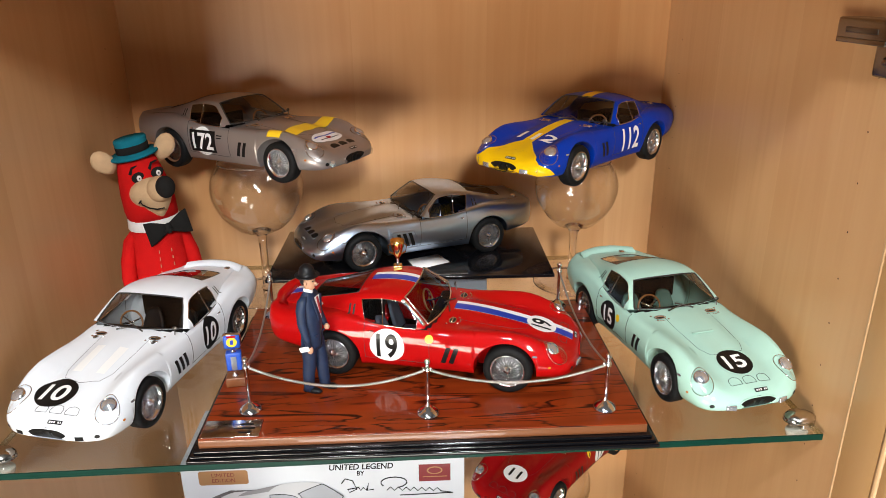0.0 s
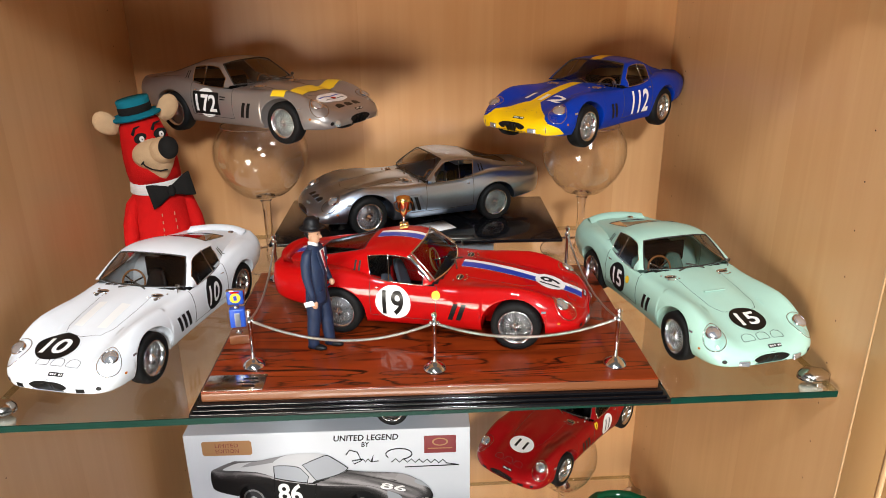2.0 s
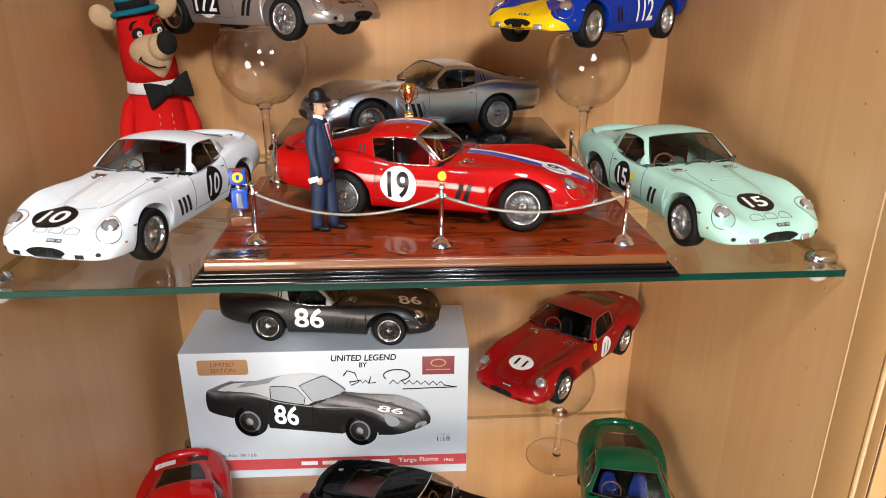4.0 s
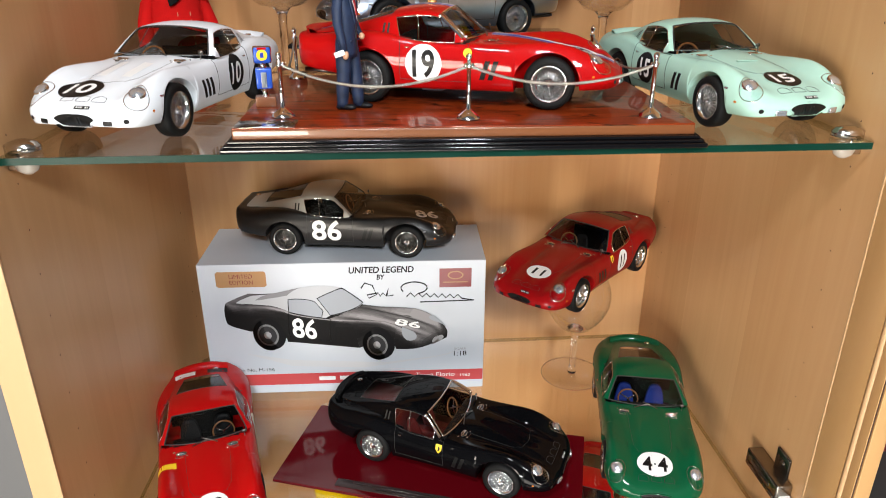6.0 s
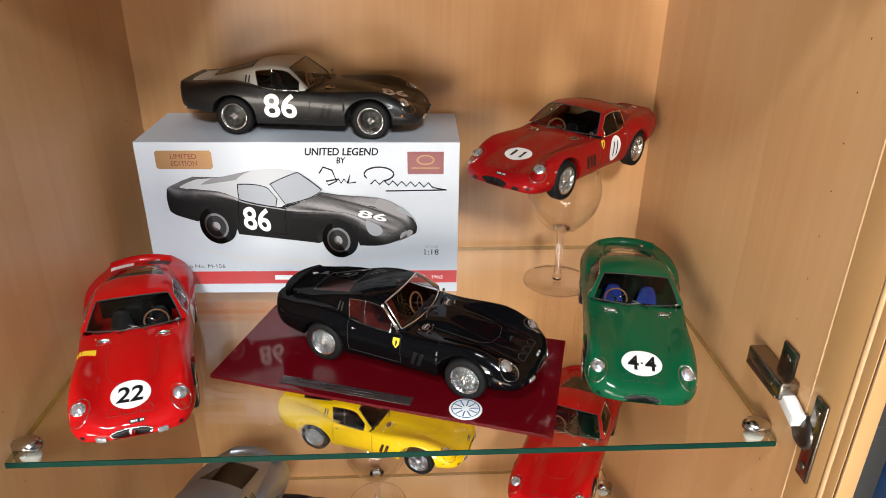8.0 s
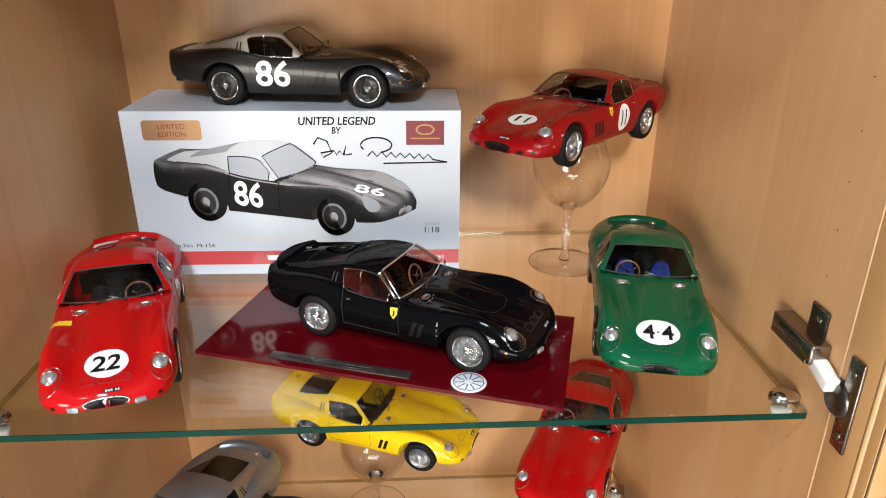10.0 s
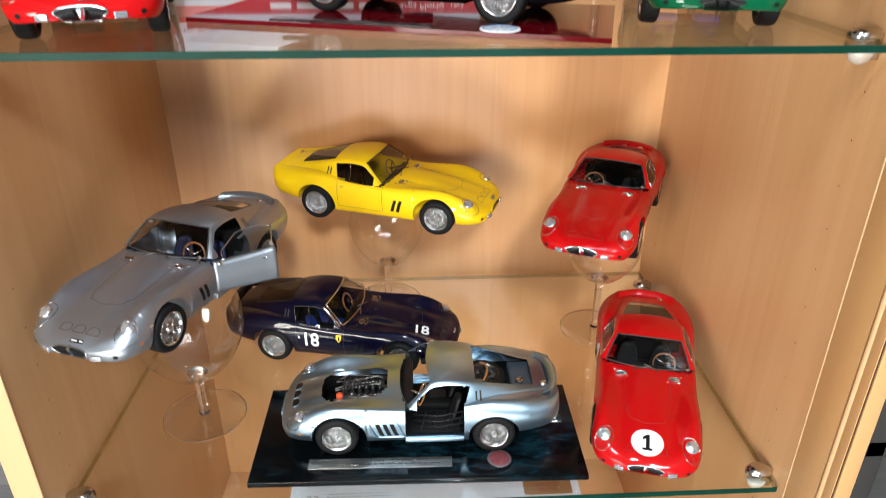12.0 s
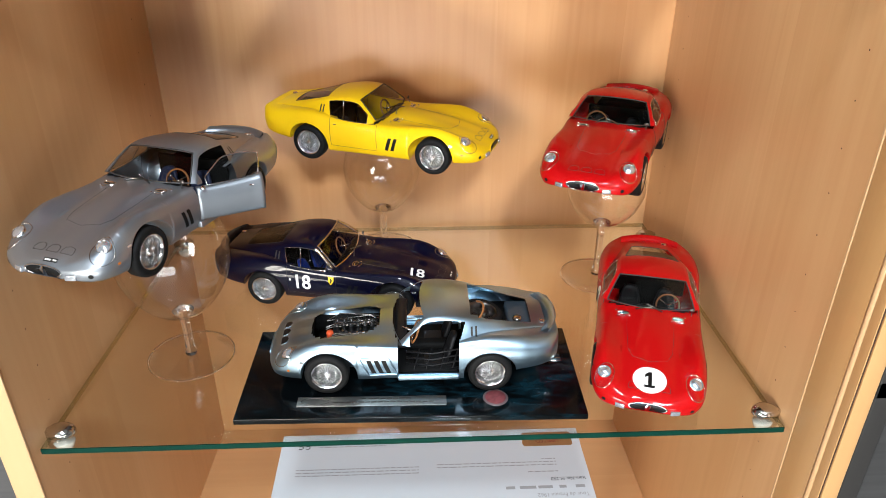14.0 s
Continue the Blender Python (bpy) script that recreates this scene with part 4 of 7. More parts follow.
    # wipers, hood pins and cowl vents
    if not stripped:
        for s in (0.25, -0.95):
            def wip():
                p0 = on_skin((17.5, s * 18 + 5, 46), (0, 0, -1), 0.8)
                p1 = Vector(cabin_point(0.55, 0.62, 1 if s > 0 else -1)) + Vector((0.6, 0, 0.5))
                p1 = Vector((p0[0] - 5.5, p0[1] + (-13 if s > 0 else 13), p0[2] + 3.4)) if s > 0 else Vector((p0[0] - 2.5, p0[1] + 13, p0[2] + 4.0))
                p1 = on_skin(p1, (-0.6, 0, -0.8), 0.9)
                g = Geo().add(*tube([p0, p0.lerp(p1, 0.5) + Vector((0.4, 0, 0.6)), p1], 0.6, 5))
                return g.mesh("wiper", [M_DARKMETAL])
            part("wiper", cached(("wiper", s), wip), car)
        for s in (1, -1):
            def vent():
                g = Geo()
                c = on_skin((22, s * 22, 45), (0, 0, -1), 0.3)
                ring = [c + Vector((2.6 * math.cos(a), 4.6 * math.sin(a), 0.3)) for a in np.linspace(0, 2 * math.pi, 17)[:-1]]
                g.add(*tube(ring, 0.42, 5, True), 0)
                g.add([tuple(p) for p in ring], [tuple(range(16))], 1, True)
                g.add(*box(c[0] - 0.5, c[0] + 0.5, c[1] - 4.2, c[1] + 4.2, c[2] + 0.2, c[2] + 1.2, 0.2), 0)
                for dx, dy in ((4.2, -5.0), (4.6, 4.4), (-3.6, 6.0)):
                    g.add(*ball(c[0] + dx, c[1] + dy * s, c[2] + 0.2, 0.9, 0.9, 0.7, 8, 6), 0)
                g.add(*tube([c + Vector((4.6, 4.4 * s, 0.6)), c + Vector((6.5, 1.4 * s, 0.4)), c + Vector((5.4, -1.5 * s, 0.5))], 0.3, 4), 0)
                return g.mesh("cowl_vent", [M_CHROME, M_DECALBLACK])
            part("cowl_vent", cached(("cowl", s), vent), car)
            def strap():
                c = on_skin((13.5, s * 33.5, 44), (0, 0, -1), 0.2)
                g = Geo().add(*tube([c, c + Vector((-1, 0, 4.2))], 0.4, 5))
                g.add(*ball(*(c + Vector((-1.2, 0, 5.0))), 1.0, 2.2, 1.6, 12, 8))
                return g.mesh("mirror", [M_DARKMETAL])
            if s > 0:
                part("mirror", cached(("mirror", s), strap), car)
    # exhausts and the rear lip
    for s in (1, -1):
        ex = cached(("exhaust", s), lambda: Geo().add(*tube([(-90, s * 17, 17.5), (-123, s * 17, 19.5)], 1.7, 10)).add(*tube([(-90, s * 22, 17.5), (-123, s * 22, 19.5)], 1.7, 10)).mesh("exhaust", [M_DARKMETAL]))
        part("exhaust", ex, car)
    part("fuel_cap", cached("fcap", lambda: one(moved(lathe([(0, 1.2), (2.4, 1.1), (2.8, 0.2), (2.8, -0.5)], 16), Matrix.Translation(on_skin((-112, 14, 50), (0, 0, -1), 0))), [M_CHROME], "fuel_cap")), car)
    # sills and lip of the tail
    def lip():
        pts = [on_skin((-122.6 + 9.0 * abs(y / 27) ** 2.6, y, 52), (0, 0, -1), 0.2) for y in np.linspace(-27, 27, 20)]
        g = Geo()
        v, f = [], []
        for p in pts:
            v += [(p[0] + 8, p[1], p[2] - 1.0), (p[0] - 1.5, p[1], p[2] + 2.9), (p[0] - 2.6, p[1], p[2] + 2.8), (p[0] - 1.0, p[1], p[2] - 3.0)]
        for i in range(19):
            for k in range(4):
                f.append((4 * i + k, 4 * i + (k + 1) % 4, 4 * i + 4 + (k + 1) % 4, 4 * i + 4 + k))
        return g.add(v, f).mesh("spoiler", [M_BLACK])
    if spoiler:
        part("spoiler", remat(cached("lip", lip), [colour]), car)
    return car


def put_sticker(car, name, flat, at, way, up, material, lift=0.2, step=2.5, label="", parent=None):
    return part(name, one(sticker(flat, at, way, up, lift, step), [material], name), parent or car, label)


HOOD_WAY = (-0.22, 0, -0.97)


def number(car, w, at, way, up, ground, ink, radius=(12, 12), size=(11, 12), slant=0.0, bold=0.35, square=None, turn=0.0, lift=0.48):
    """A race number, on a painted round or bare."""
    upv = Vector(up)
    if turn:
        upv = Matrix.Rotation(radians(turn), 3, Vector(way).normalized()) @ upv
    if ground:
        r = new("number_roundel")
        r.parent = car
        part("roundel", one(sticker(square or disc(*radius), at, way, upv, 0.28, 2.5), [ground], "roundel"), r)
    part("number", one(sticker(word(w, *size, slant, bold), at, way, upv, lift, 1.6), [ink], "number"), r if ground else car)


def sides(car, w, ground, ink, which=(1, -1), x=-22, z=30, **k):
    for s in which:
        number(car, w, (x, s * 44, z), (0, -s, 0), (0, 0, 1), ground, ink, **k)


def hood(car, w, ground, ink, x=88, y=0, up=(-1, 0, 0), **k):
    number(car, w, (x, y, 40), HOOD_WAY, up, ground, ink, **k)


M_SEAT_BLACK = mat("black_leather_seat", (0.008, 0.008, 0.009), 0.55, spec=0.3)
M_SEAT_BLUE = mat("blue_cloth_seat", (0.006, 0.04, 0.34), 0.7)
M_SEAT_RED = mat("red_leather_seat", (0.22, 0.015, 0.012), 0.5)
M_SEAT_GREEN = mat("green_cloth_seat", (0.10, 0.19, 0.15), 0.7)

P_RED = paint("racing_red_paint", (0.39, 0.0025, 0.003))
P_RED_DEEP = paint("deep_red_paint", (0.24, 0.003, 0.004))
P_WHITE = paint("white_paint", (0.73, 0.76, 0.79))
P_MINT = paint("pale_mint_paint", (0.38, 0.60, 0.50))
P_BLUE = paint("bright_blue_paint", (0.0006, 0.028, 0.29), coat=0.4)
P_YELLOW = paint("yellow_paint", (0.80, 0.50, 0.003))
P_BLACK = mat("gloss_black_paint", (0.0025, 0.0025, 0.003), 0.4, coat=0.34, spec=0.0)
P_GREEN = paint("racing_green_paint", (0.002, 0.072, 0.027))
P_NAVY = mat("midnight_blue_paint", (0.0006, 0.001, 0.011), 0.4, 0.0, 0.6, vary=0.04, spec=0.1)
P_WORN = mat("worn_black_paint", (0.010, 0.009, 0.0085), 0.36, coat=0.1, vary=0.5, vary_scale=70, spec=0.3)
P_GREYSILVER = mat("warm_silver_paint", (0.33, 0.30, 0.285), 0.32, 0.65, 0.8, vary=0.05)
P_SILVER = mat("silver_paint", (0.31, 0.335, 0.365), 0.36, 0.85, 0.4, vary=0.05)
P_RAW = mat("bare_brushed_metal", (0.49, 0.59, 0.72), 0.29, 1.0, 0.0, bump=0.12, bump_scale=260, vary=0.10, vary_scale=30)
P_RAW2 = mat("bare_polished_metal", (0.41, 0.55, 0.66), 0.34, 1.0, 0.0, bump=0.10, bump_scale=260, vary=0.10, vary_scale=30)
P_DULLWHITE = mat("dusty_cream_roof", (0.42, 0.41, 0.37), 0.5, coat=0.2, vary=0.12)

S1, S2, S3 = SHELF_TOP
PLATE1, BASE1, PLATE2, PLATE3, BOX2 = 1.083, 1.0585, 0.7055, 0.3655, 0.860

# top shelf
car_19 = model_car("red racing coupe model, number 19, tricolour stripe, on wooden base", (0.0238, 0.0960), (0.9608, -0.2773), P_RED, z=BASE1, mouth="plain", vents=2, seat=mat("grey_blue_seat", (0.13, 0.15, 0.2), 0.6), chrome_screen=True, spoiler=True)
car_172 = model_car("warm silver racing coupe model, number 172, yellow hood band", (-0.1304, 0.2739), (0.8391, -0.5440), P_GREYSILVER, z=1.1715, nostrils="open", drive_lamps="none", vents=2)
car_raw = model_car("bare brushed metal coupe model on a black plate", (0.0116, 0.2716), (-0.9255, -0.3788), P_RAW, z=PLATE1, nostrils="open", drive_lamps="none", vents=3, nose_up=1.5, vent_frame=True)
car_112 = model_car("bright blue racing coupe model, number 112, yellow nose", (0.1728, 0.2595), (-0.7298, -0.6837), P_BLUE, z=1.1671, mouth="yellow", vents=2)
car_15 = model_car("pale mint racing coupe model with number 15", (0.2186, 0.1142), (0.1941, -0.9810), P_MINT, z=S1, right_hand=True, seat=M_SEAT_GREEN, vents=2, spoiler=True)
car_10 = model_car("white racing coupe model with number 10 roundels", (-0.1982, 0.1128), (-0.2600, -0.9656), P_WHITE, z=S1, right_hand=True, vents=3, drive_lamps="duct", spoiler=True)
# middle shelf
car_86 = model_car("worn black racing coupe model, cream roof, number 86, on box", (-0.0780, 0.2913), (0.9889, -0.1489), P_WORN, z=BOX2, roof_mat=P_DULLWHITE, dark_wheels=True, nostrils="open", vents=2)
car_11 = model_car("red racing coupe model, number 11, on a wine glass", (0.1667, 0.2550), (-0.6990, -0.7152), P_RED_DEEP, z=0.8223, right_hand=True, vents=3, drive_lamps="duct")
car_22 = model_car("red racing coupe model, number 22, yellow fender band", (-0.2126, 0.1086), (0.2628, -0.9649), P_RED, z=S2, mouth="chrome", spoiler=True)
car_black = model_car("gloss black coupe model, red interior, on a red plate", (0.0170, 0.1177), (0.8896, -0.4568), P_BLACK, z=PLATE2, seat=M_SEAT_RED, trim=M_SEAT_RED, chrome_screen=True, spoiler=True)
car_44 = model_car("dark green racing coupe model, number 44, blue seats", (0.2119, 0.1323), (-0.2154, -0.9765), P_GREEN, z=S2, seat=M_SEAT_BLUE, right_hand=True, drive_lamps="none", plate=False, spoiler=True)
# low shelf
car_yellow = model_car("plain yellow coupe model standing on a wine glass", (-0.0228, 0.2727), (0.9301, -0.3673), P_YELLOW, z=0.4790, roll=1.5, lamp_bed=P_YELLOW)
car_18 = model_car("midnight blue coupe model with white number 18", (-0.0684, 0.1992), (0.9706, -0.2407), P_NAVY, z=S3, chrome_screen=True, seat=M_SEAT_BLUE, spoiler=True)
car_strip = model_car("bare metal coupe model, engine exposed and doors removed", (-0.0027, 0.0715), (-1.0000, 0.0060), P_RAW2, z=PLATE3, stripped=True, nostrils="open", drive_lamps="none", plate=False, vents=3, shield=False, spoiler=True, vent_frame=True)
car_silver = model_car("silver coupe model with an open door, on wine glass", (-0.1915, 0.0847), (-0.3468, -0.9379), P_SILVER, z=0.4868, nose_up=2.0, skip_door=(1,), seat=mat("dark_blue_seat", (0.02, 0.03, 0.08), 0.6), mouth="chrome", drive_lamps="square", spoiler=True)
car_red = model_car("plain red coupe model standing on a wine glass", (0.1936, 0.2265), (-0.4300, -0.9028), P_RED, z=0.4802, mouth="chrome", right_hand=True, plate=False, spoiler=True)
car_1 = model_car("red racing coupe model with number 1 roundel", (0.2069, 0.0935), (-0.2801, -0.9600), P_RED, z=S3, mouth="chrome", plate=False, spoiler=True)

# ---- liveries ----
def shield_badge(car, x, z, which=(1, -1), k=1.0):
    for s in which:
        b = new("badge")
        b.parent = car
        part("shield", one(sticker(poly([(px * k, py * k) for px, py in ((-2.2, 3), (2.2, 3), (2.2, -0.5), (0, -3.4), (-2.2, -0.5))]), (x, s * 44, z), (0, -s, 0), (0, 0, 1), 0.2, 1.5), [M_YELLOW], "shield"), b)
        part("emblem", one(sticker(poly([(px * k, py * k) for px, py in ((-0.8, -1.6), (0.3, -1.8), (0.9, 0.2), (0.4, 1.8), (-0.6, 1.2), (-0.2, 0))]), (x, s * 44, z), (0, -s, 0), (0, 0, 1), 0.35, 1.5), [M_DECALBLACK], "emblem"), b)


def band(car, name, x0, x1, y0, y1, material, lift=0.14, skew=0.0, step=2.5):
    xm, ym = (x0 + x1) / 2, (y0 + y1) / 2
    a, b = (x1 - x0) / 2, (y1 - y0) / 2
    flat = poly([(-b, -a - skew), (b, -a + skew), (b, a + skew), (-b, a - skew)])
    part(name, one(sticker(flat, (xm, ym, 50), (0, 0, -1), (1, 0, 0), lift, step), [material], name), car)


for x0, x1 in ((20, 111), (-46, -10), (-120, -97)):
    band(car_19, "white_stripe", x0, x1, -6.4, 7.4, M_WHITE)
    band(car_19, "blue_stripe", x0, x1, -6.2, 2.4, M_BLUE, 0.22)
sides(car_19, "19", M_WHITE, M_DECALBLACK, radius=(13.3, 13.3), size=(16.2, 19.5), z=29.5, x=-23.5, bold=0.5)
hood(car_19, "19", M_WHITE, M_DECALBLACK, x=88, radius=(11.6, 11.6), size=(12.5, 16), bold=0.5, y=0)
number(car_19, "19", (-118, 22, 48), (0, 0.1, -1), (1, 0, 0), M_WHITE, M_DECALBLACK, radius=(8, 8), size=(8, 9), bold=0.5)
for s in (1, -1):
    put_sticker(car_19, "yellow_spot", disc(3.2, 3.2, 24), (8.5, s * 44, 37.5), (0, -s, 0), (0, 0, 1), M_YELLOW)

sides(car_172, "172", None, M_WHITE, size=(25, 15.5), x=-23, z=29.5, bold=0.8)
for s in (1, -1):
    put_sticker(car_172, "roundel", disc(13.2, 13.2), (-23, s * 44, 29.5), (0, -s, 0), (0, 0, 1), M_WHITE, 0.14)
    put_sticker(car_172, "black_panel", rect(31, 20), (-23, s * 44, 29.5), (0, -s, 0), (0, 0, 1), M_DECALBLACK, 0.24)
    put_sticker(car_172, "script_bars", rect(7, 1.0), (-2.5, s * 44, 36), (0, -s, 0), (0, 0, 1), M_DECALBLACK, 0.2)
    put_sticker(car_172, "script_bars", rect(6, 1.0), (-3, s * 44, 33.8), (0, -s, 0), (0, 0, 1), M_DECALBLACK, 0.2)
    put_sticker(car_172, "fog_lamp", disc(2.6, 2.6, 20), (106, s * 25, 19.5), (-1, -0.4 * s, 0), (0, 0, 1), M_CLEARLAMP, 1.5)
band(car_172, "yellow_band", 54, 69, -41, 41, M_YELLOW, 0.45, step=1.3)
put_sticker(car_172, "oval_sticker", disc(18, 9.5, 36), (89, -1, 40), HOOD_WAY, (1, 0, 0), M_WHITE, 0.3, 1.8)
put_sticker(car_172, "blue_bar", rect(28, 1.8), (86, -1, 40), HOOD_WAY, (1, 0, 0), M_BLUE, 0.42, 1.8)
put_sticker(car_172, "red_spot", disc(3.0, 2.0, 16), (90.5, -1, 40), HOOD_WAY, (1, 0, 0), P_RED, 0.45)
put_sticker(car_172, "black_bar", rect(24, 1.2), (92.5, -1, 40), HOOD_WAY, (1, 0, 0), M_DECALBLACK, 0.42, 1.8)

put_sticker(car_112, "yellow_nose", poly([(-27, 18), (27, 18), (29.5, 9), (26, 1), (16, -8), (5.2, -21), (-5.2, -21), (-16, -8), (-26, 1), (-29.5, 9)]), (105, 0, 30), (-0.6, 0, -0.8), (1, 0, 0), P_YELLOW, 0.22, 1.2)
put_sticker(car_112, "yellow_chin", poly([(-31, -5.5), (-24, -7.6), (24, -7.6), (31, -5.5), (31, 4.5), (24, 9.5), (-24, 9.5), (-31, 4.5)]), (112, 0, 21.5), (-1, 0, 0), (0, 0, 1), P_YELLOW, 0.24, 0.9)
for s in (1, -1):
    put_sticker(car_112, "yellow_chin", poly([(-7, -5.5), (9, -5.0), (3, 0.5), (-7, 4.5)] if s > 0 else [(7, -5.5), (7, 4.5), (-3, 0.5), (-9, -5.0)]), (106, s * 34.5, 21.5), (-0.75, -s, 0), (0, 0, 1), P_YELLOW, 0.34, 0.9)
for x0, x1 in ((18, 86), (-47, -9), (-120, -97)):
    band(car_112, "yellow_stripe", x0, x1, -5.2, 5.2, P_YELLOW, 0.13)
sides(car_112, "112", None, M_WHITE, size=(29, 21), x=-20, z=29.5, bold=0.8, slant=-0.05)
hood(car_112, "112", None, M_WHITE, x=73, y=4, size=(37, 15), bold=0.9, lift=0.7)

sides(car_15, "15", M_DECALBLACK, M_WHITE, radius=(12.3, 12.3), size=(14, 14.5), x=-21, z=29.5, bold=0.9)
hood(car_15, "15", M_DECALBLACK, M_WHITE, x=88, radius=(12.5, 12.5), size=(15, 13.5), bold=0.9)
for s in (1, -1):
    put_sticker(car_15, "yellow_spot", disc(2.8, 3.2, 20), (-5.5, s * 44, 33.5), (0, -s, 0), (0, 0, 1), M_YELLOW)
part("hood_strap", one(moved(box(-1, 1, -8.5, 8.5, -0.3, 0.5, 0.2), Matrix.Translation(on_skin((52, -4, 45), (0, 0, -1), 0.4))), [P_MINT], "hood_strap"), car_15)

sides(car_10, "10", M_DECALBLACK, M_WHITE, radius=(11.6, 13.8), size=(14.5, 16), x=-20, z=30, bold=0.9, slant=0.12)
hood(car_10, "10", M_DECALBLACK, M_WHITE, x=92, y=-10, radius=(14.5, 13), size=(18, 14.5), bold=0.9, slant=0.1)
for s in (1, -1):
    put_sticker(car_10, "tape_patch", rect(6.5, 30), (55, s * 9, 46), (0, 0, -1), (1, 0, 0), M_WHITE, 0.2)
    part("hood_latch", one(moved(box(-1.6, 1.6, -1.0, 1.0, -0.3, 1.0, 0.3), Matrix.Translation(on_skin((27, s * 24, 45), (0, 0, -1), 0.4))), [M_DARKMETAL], "hood_latch"), car_10)

sides(car_86, "86", None, M_WHITE, size=(32, 23), x=-20, z=30, bold=0.9)
hood(car_86, "86", None, M_WHITE, x=85, y=-5, size=(26, 18), bold=0.8, up=(-0.35, 0.9, 0))
sides(car_11, "11", M_WHITE, M_DECALBLACK, radius=(10, 12.5), size=(8.5, 14.5), x=-19, z=29.5, bold=0.6)
hood(car_11, "11", M_WHITE, M_DECALBLACK, x=82, radius=(13, 11), size=(12, 11), bold=0.8)
shield_badge(car_11, 3.5, 38.0, k=1.3)
hood(car_22, "22", M_WHITE, M_DECALBLACK, x=91, radius=(13.6, 13.6), size=(18, 15), bold=0.5, slant=0.1)
sides(car_22, "22", M_WHITE, M_DECALBLACK, radius=(12, 12), size=(14, 13), x=-21, z=29.5)
for s in (1, -1):
    put_sticker(car_22, "pale_deck_patch", rect(20, 11), (-106, s * 16, 50), (0, 0, -1), (1, 0, 0), M_WHITE if s < 0 else M_DECALBLACK, 0.25)
put_sticker(car_22, "yellow_band", rect(17, 7.5), (36, -36, 46), (0, 0.2, -1), (1, 0, 0), M_YELLOW)
shield_badge(car_black, 4.5, 36.5, k=1.4)
put_sticker(car_44, "roundel", disc(15.5, 13.5), (90, 0, 40), HOOD_WAY, (-1, 0, 0), M_WHITE, 0.16)
for s in (1, -1):
    put_sticker(car_44, "numeral", word("4", 8.4, 15.5, 0, 0.7), (90, s * 6.6, 40), HOOD_WAY, (-1, 0, 0), M_DECALBLACK, 0.3)
put_sticker(car_44, "small_badge", rect(1.6, 1.6), (90, 0, 40), HOOD_WAY, (-1, 0, 0), M_DECALBLACK, 0.3)
sides(car_18, "18", None, M_WHITE, size=(15, 15.5), x=-24.5, z=31, bold=0.8, which=(1, -1))
hood(car_18, "18", None, M_WHITE, x=84, y=-15, size=(14, 12.5), bold=0.7, up=(-0.2, 0.9, 0))
shield_badge(car_18, 3.5, 35, k=1.3)
put_sticker(car_18, "white_mark", rect(1.6, 2.2), (-38, -44, 33), (0, 1, 0), (0, 0, 1), M_WHITE)
put_sticker(car_1, "roundel", disc(12.5, 12.5), (99.5, 0, 40), HOOD_WAY, (-1, 0, 0), M_WHITE, 0.2)
put_sticker(car_1, "numeral", poly([(-1.1, -7.2), (1.7, -7.2), (1.7, 7.4), (-0.6, 7.4), (-3.6, 4.6), (-3.6, 1.8), (-1.1, 3.6)]), (99.5, 0, 40), HOOD_WAY, (-1, 0, 0), M_DECALBLACK, 0.36)
put_sticker(car_1, "numeral_foot", rect(7.6, 2.2), (106.1, 0, 40), HOOD_WAY, (-1, 0, 0), M_DECALBLACK, 0.36)
sides(car_1, "1", M_WHITE, M_DECALBLACK, radius=(12, 12), size=(5.5, 15), x=-21, z=29.5)


# the open door of the silver car
def open_door():
    gd = body_mesh(door_only=1)
    hinge_x, hinge_y = DOOR_X1, 43.0
    d = new("door")
    d.parent = car_silver
    d.matrix_basis = Matrix.Translation((hinge_x * 0.001, hinge_y * 0.001, 0)) @ Matrix.Rotation(radians(-41), 4, "Z")
    g = Geo()
    vs = [(x - hinge_x, y - hinge_y, 17 + (z - 17) * 0.02 if z < 17 else z) for x, y, z in gd.v]
    inner = [(x, y - 2.2, z) for x, y, z in vs]
    g.add(vs, gd.f, 0)
    o = len(g.v)
    g.v += inner
    for f in gd.f:
        g.f.append(tuple(i + o for i in reversed(f)))
        g.m.append(1)
        g.sharp.append(False)
    c = Counter()
    for f in gd.f:
        for a, b in zip(f, f[1:] + f[:1]):
            c[(a, b)] += 1
    for (a, b) in list(c):
        if (b, a) not in c:
            g.f.append((b, a, a + o, b + o))
            g.m.append(0)
            g.sharp.append(False)
    part("panel", g.mesh("door_panel", [P_SILVER, M_SEAT_BLACK]), d)
    part("door_sill", one(box(-41.5, 9.0, 38.3, 42.7, 11.6, 16.6, 1.0), [P_SILVER], "door_sill"), car_silver)
    loop = [cabin_point(u, 1.97, 1) for u in np.linspace(0.9, 4.8, 14)] + [cabin_point(4.8, s, 1) for s in np.linspace(1.8, 1.1, 6)] + [cabin_point(u, 1.08, 1) for u in np.linspace(4.5, 0.9, 14)]
    loop = [(x - hinge_x, y - hinge_y, z) for x, y, z in loop]
    fr = part("window_frame", one(tube(loop, 0.5, 5, True), [M_CHROME], "door_window_frame"), d)
    c0 = sum((Vector(p) for p in loop), Vector()) / len(loop)
    part("pane", one(([tuple(c0)] + loop, [(0, i + 1, (i + 1) % len(loop) + 1) for i in range(len(loop))]), [M_CARGLASS], "door_pane"), fr)
    part("handle", one(tube([(-38, 1.4, 40), (-41, 1.3, 40)], 0.6, 6), [M_CHROME], "handle"), d)
    part("mirror", one(ball(-3.5, 3.0, 44.5, 2.0, 2.4, 2.0, 12, 8), [M_CHROME], "mirror"), d)


open_door()


M_GUNTIP = mat("dull_black_metal", (0.05, 0.05, 0.05), 0.35, 0.8)


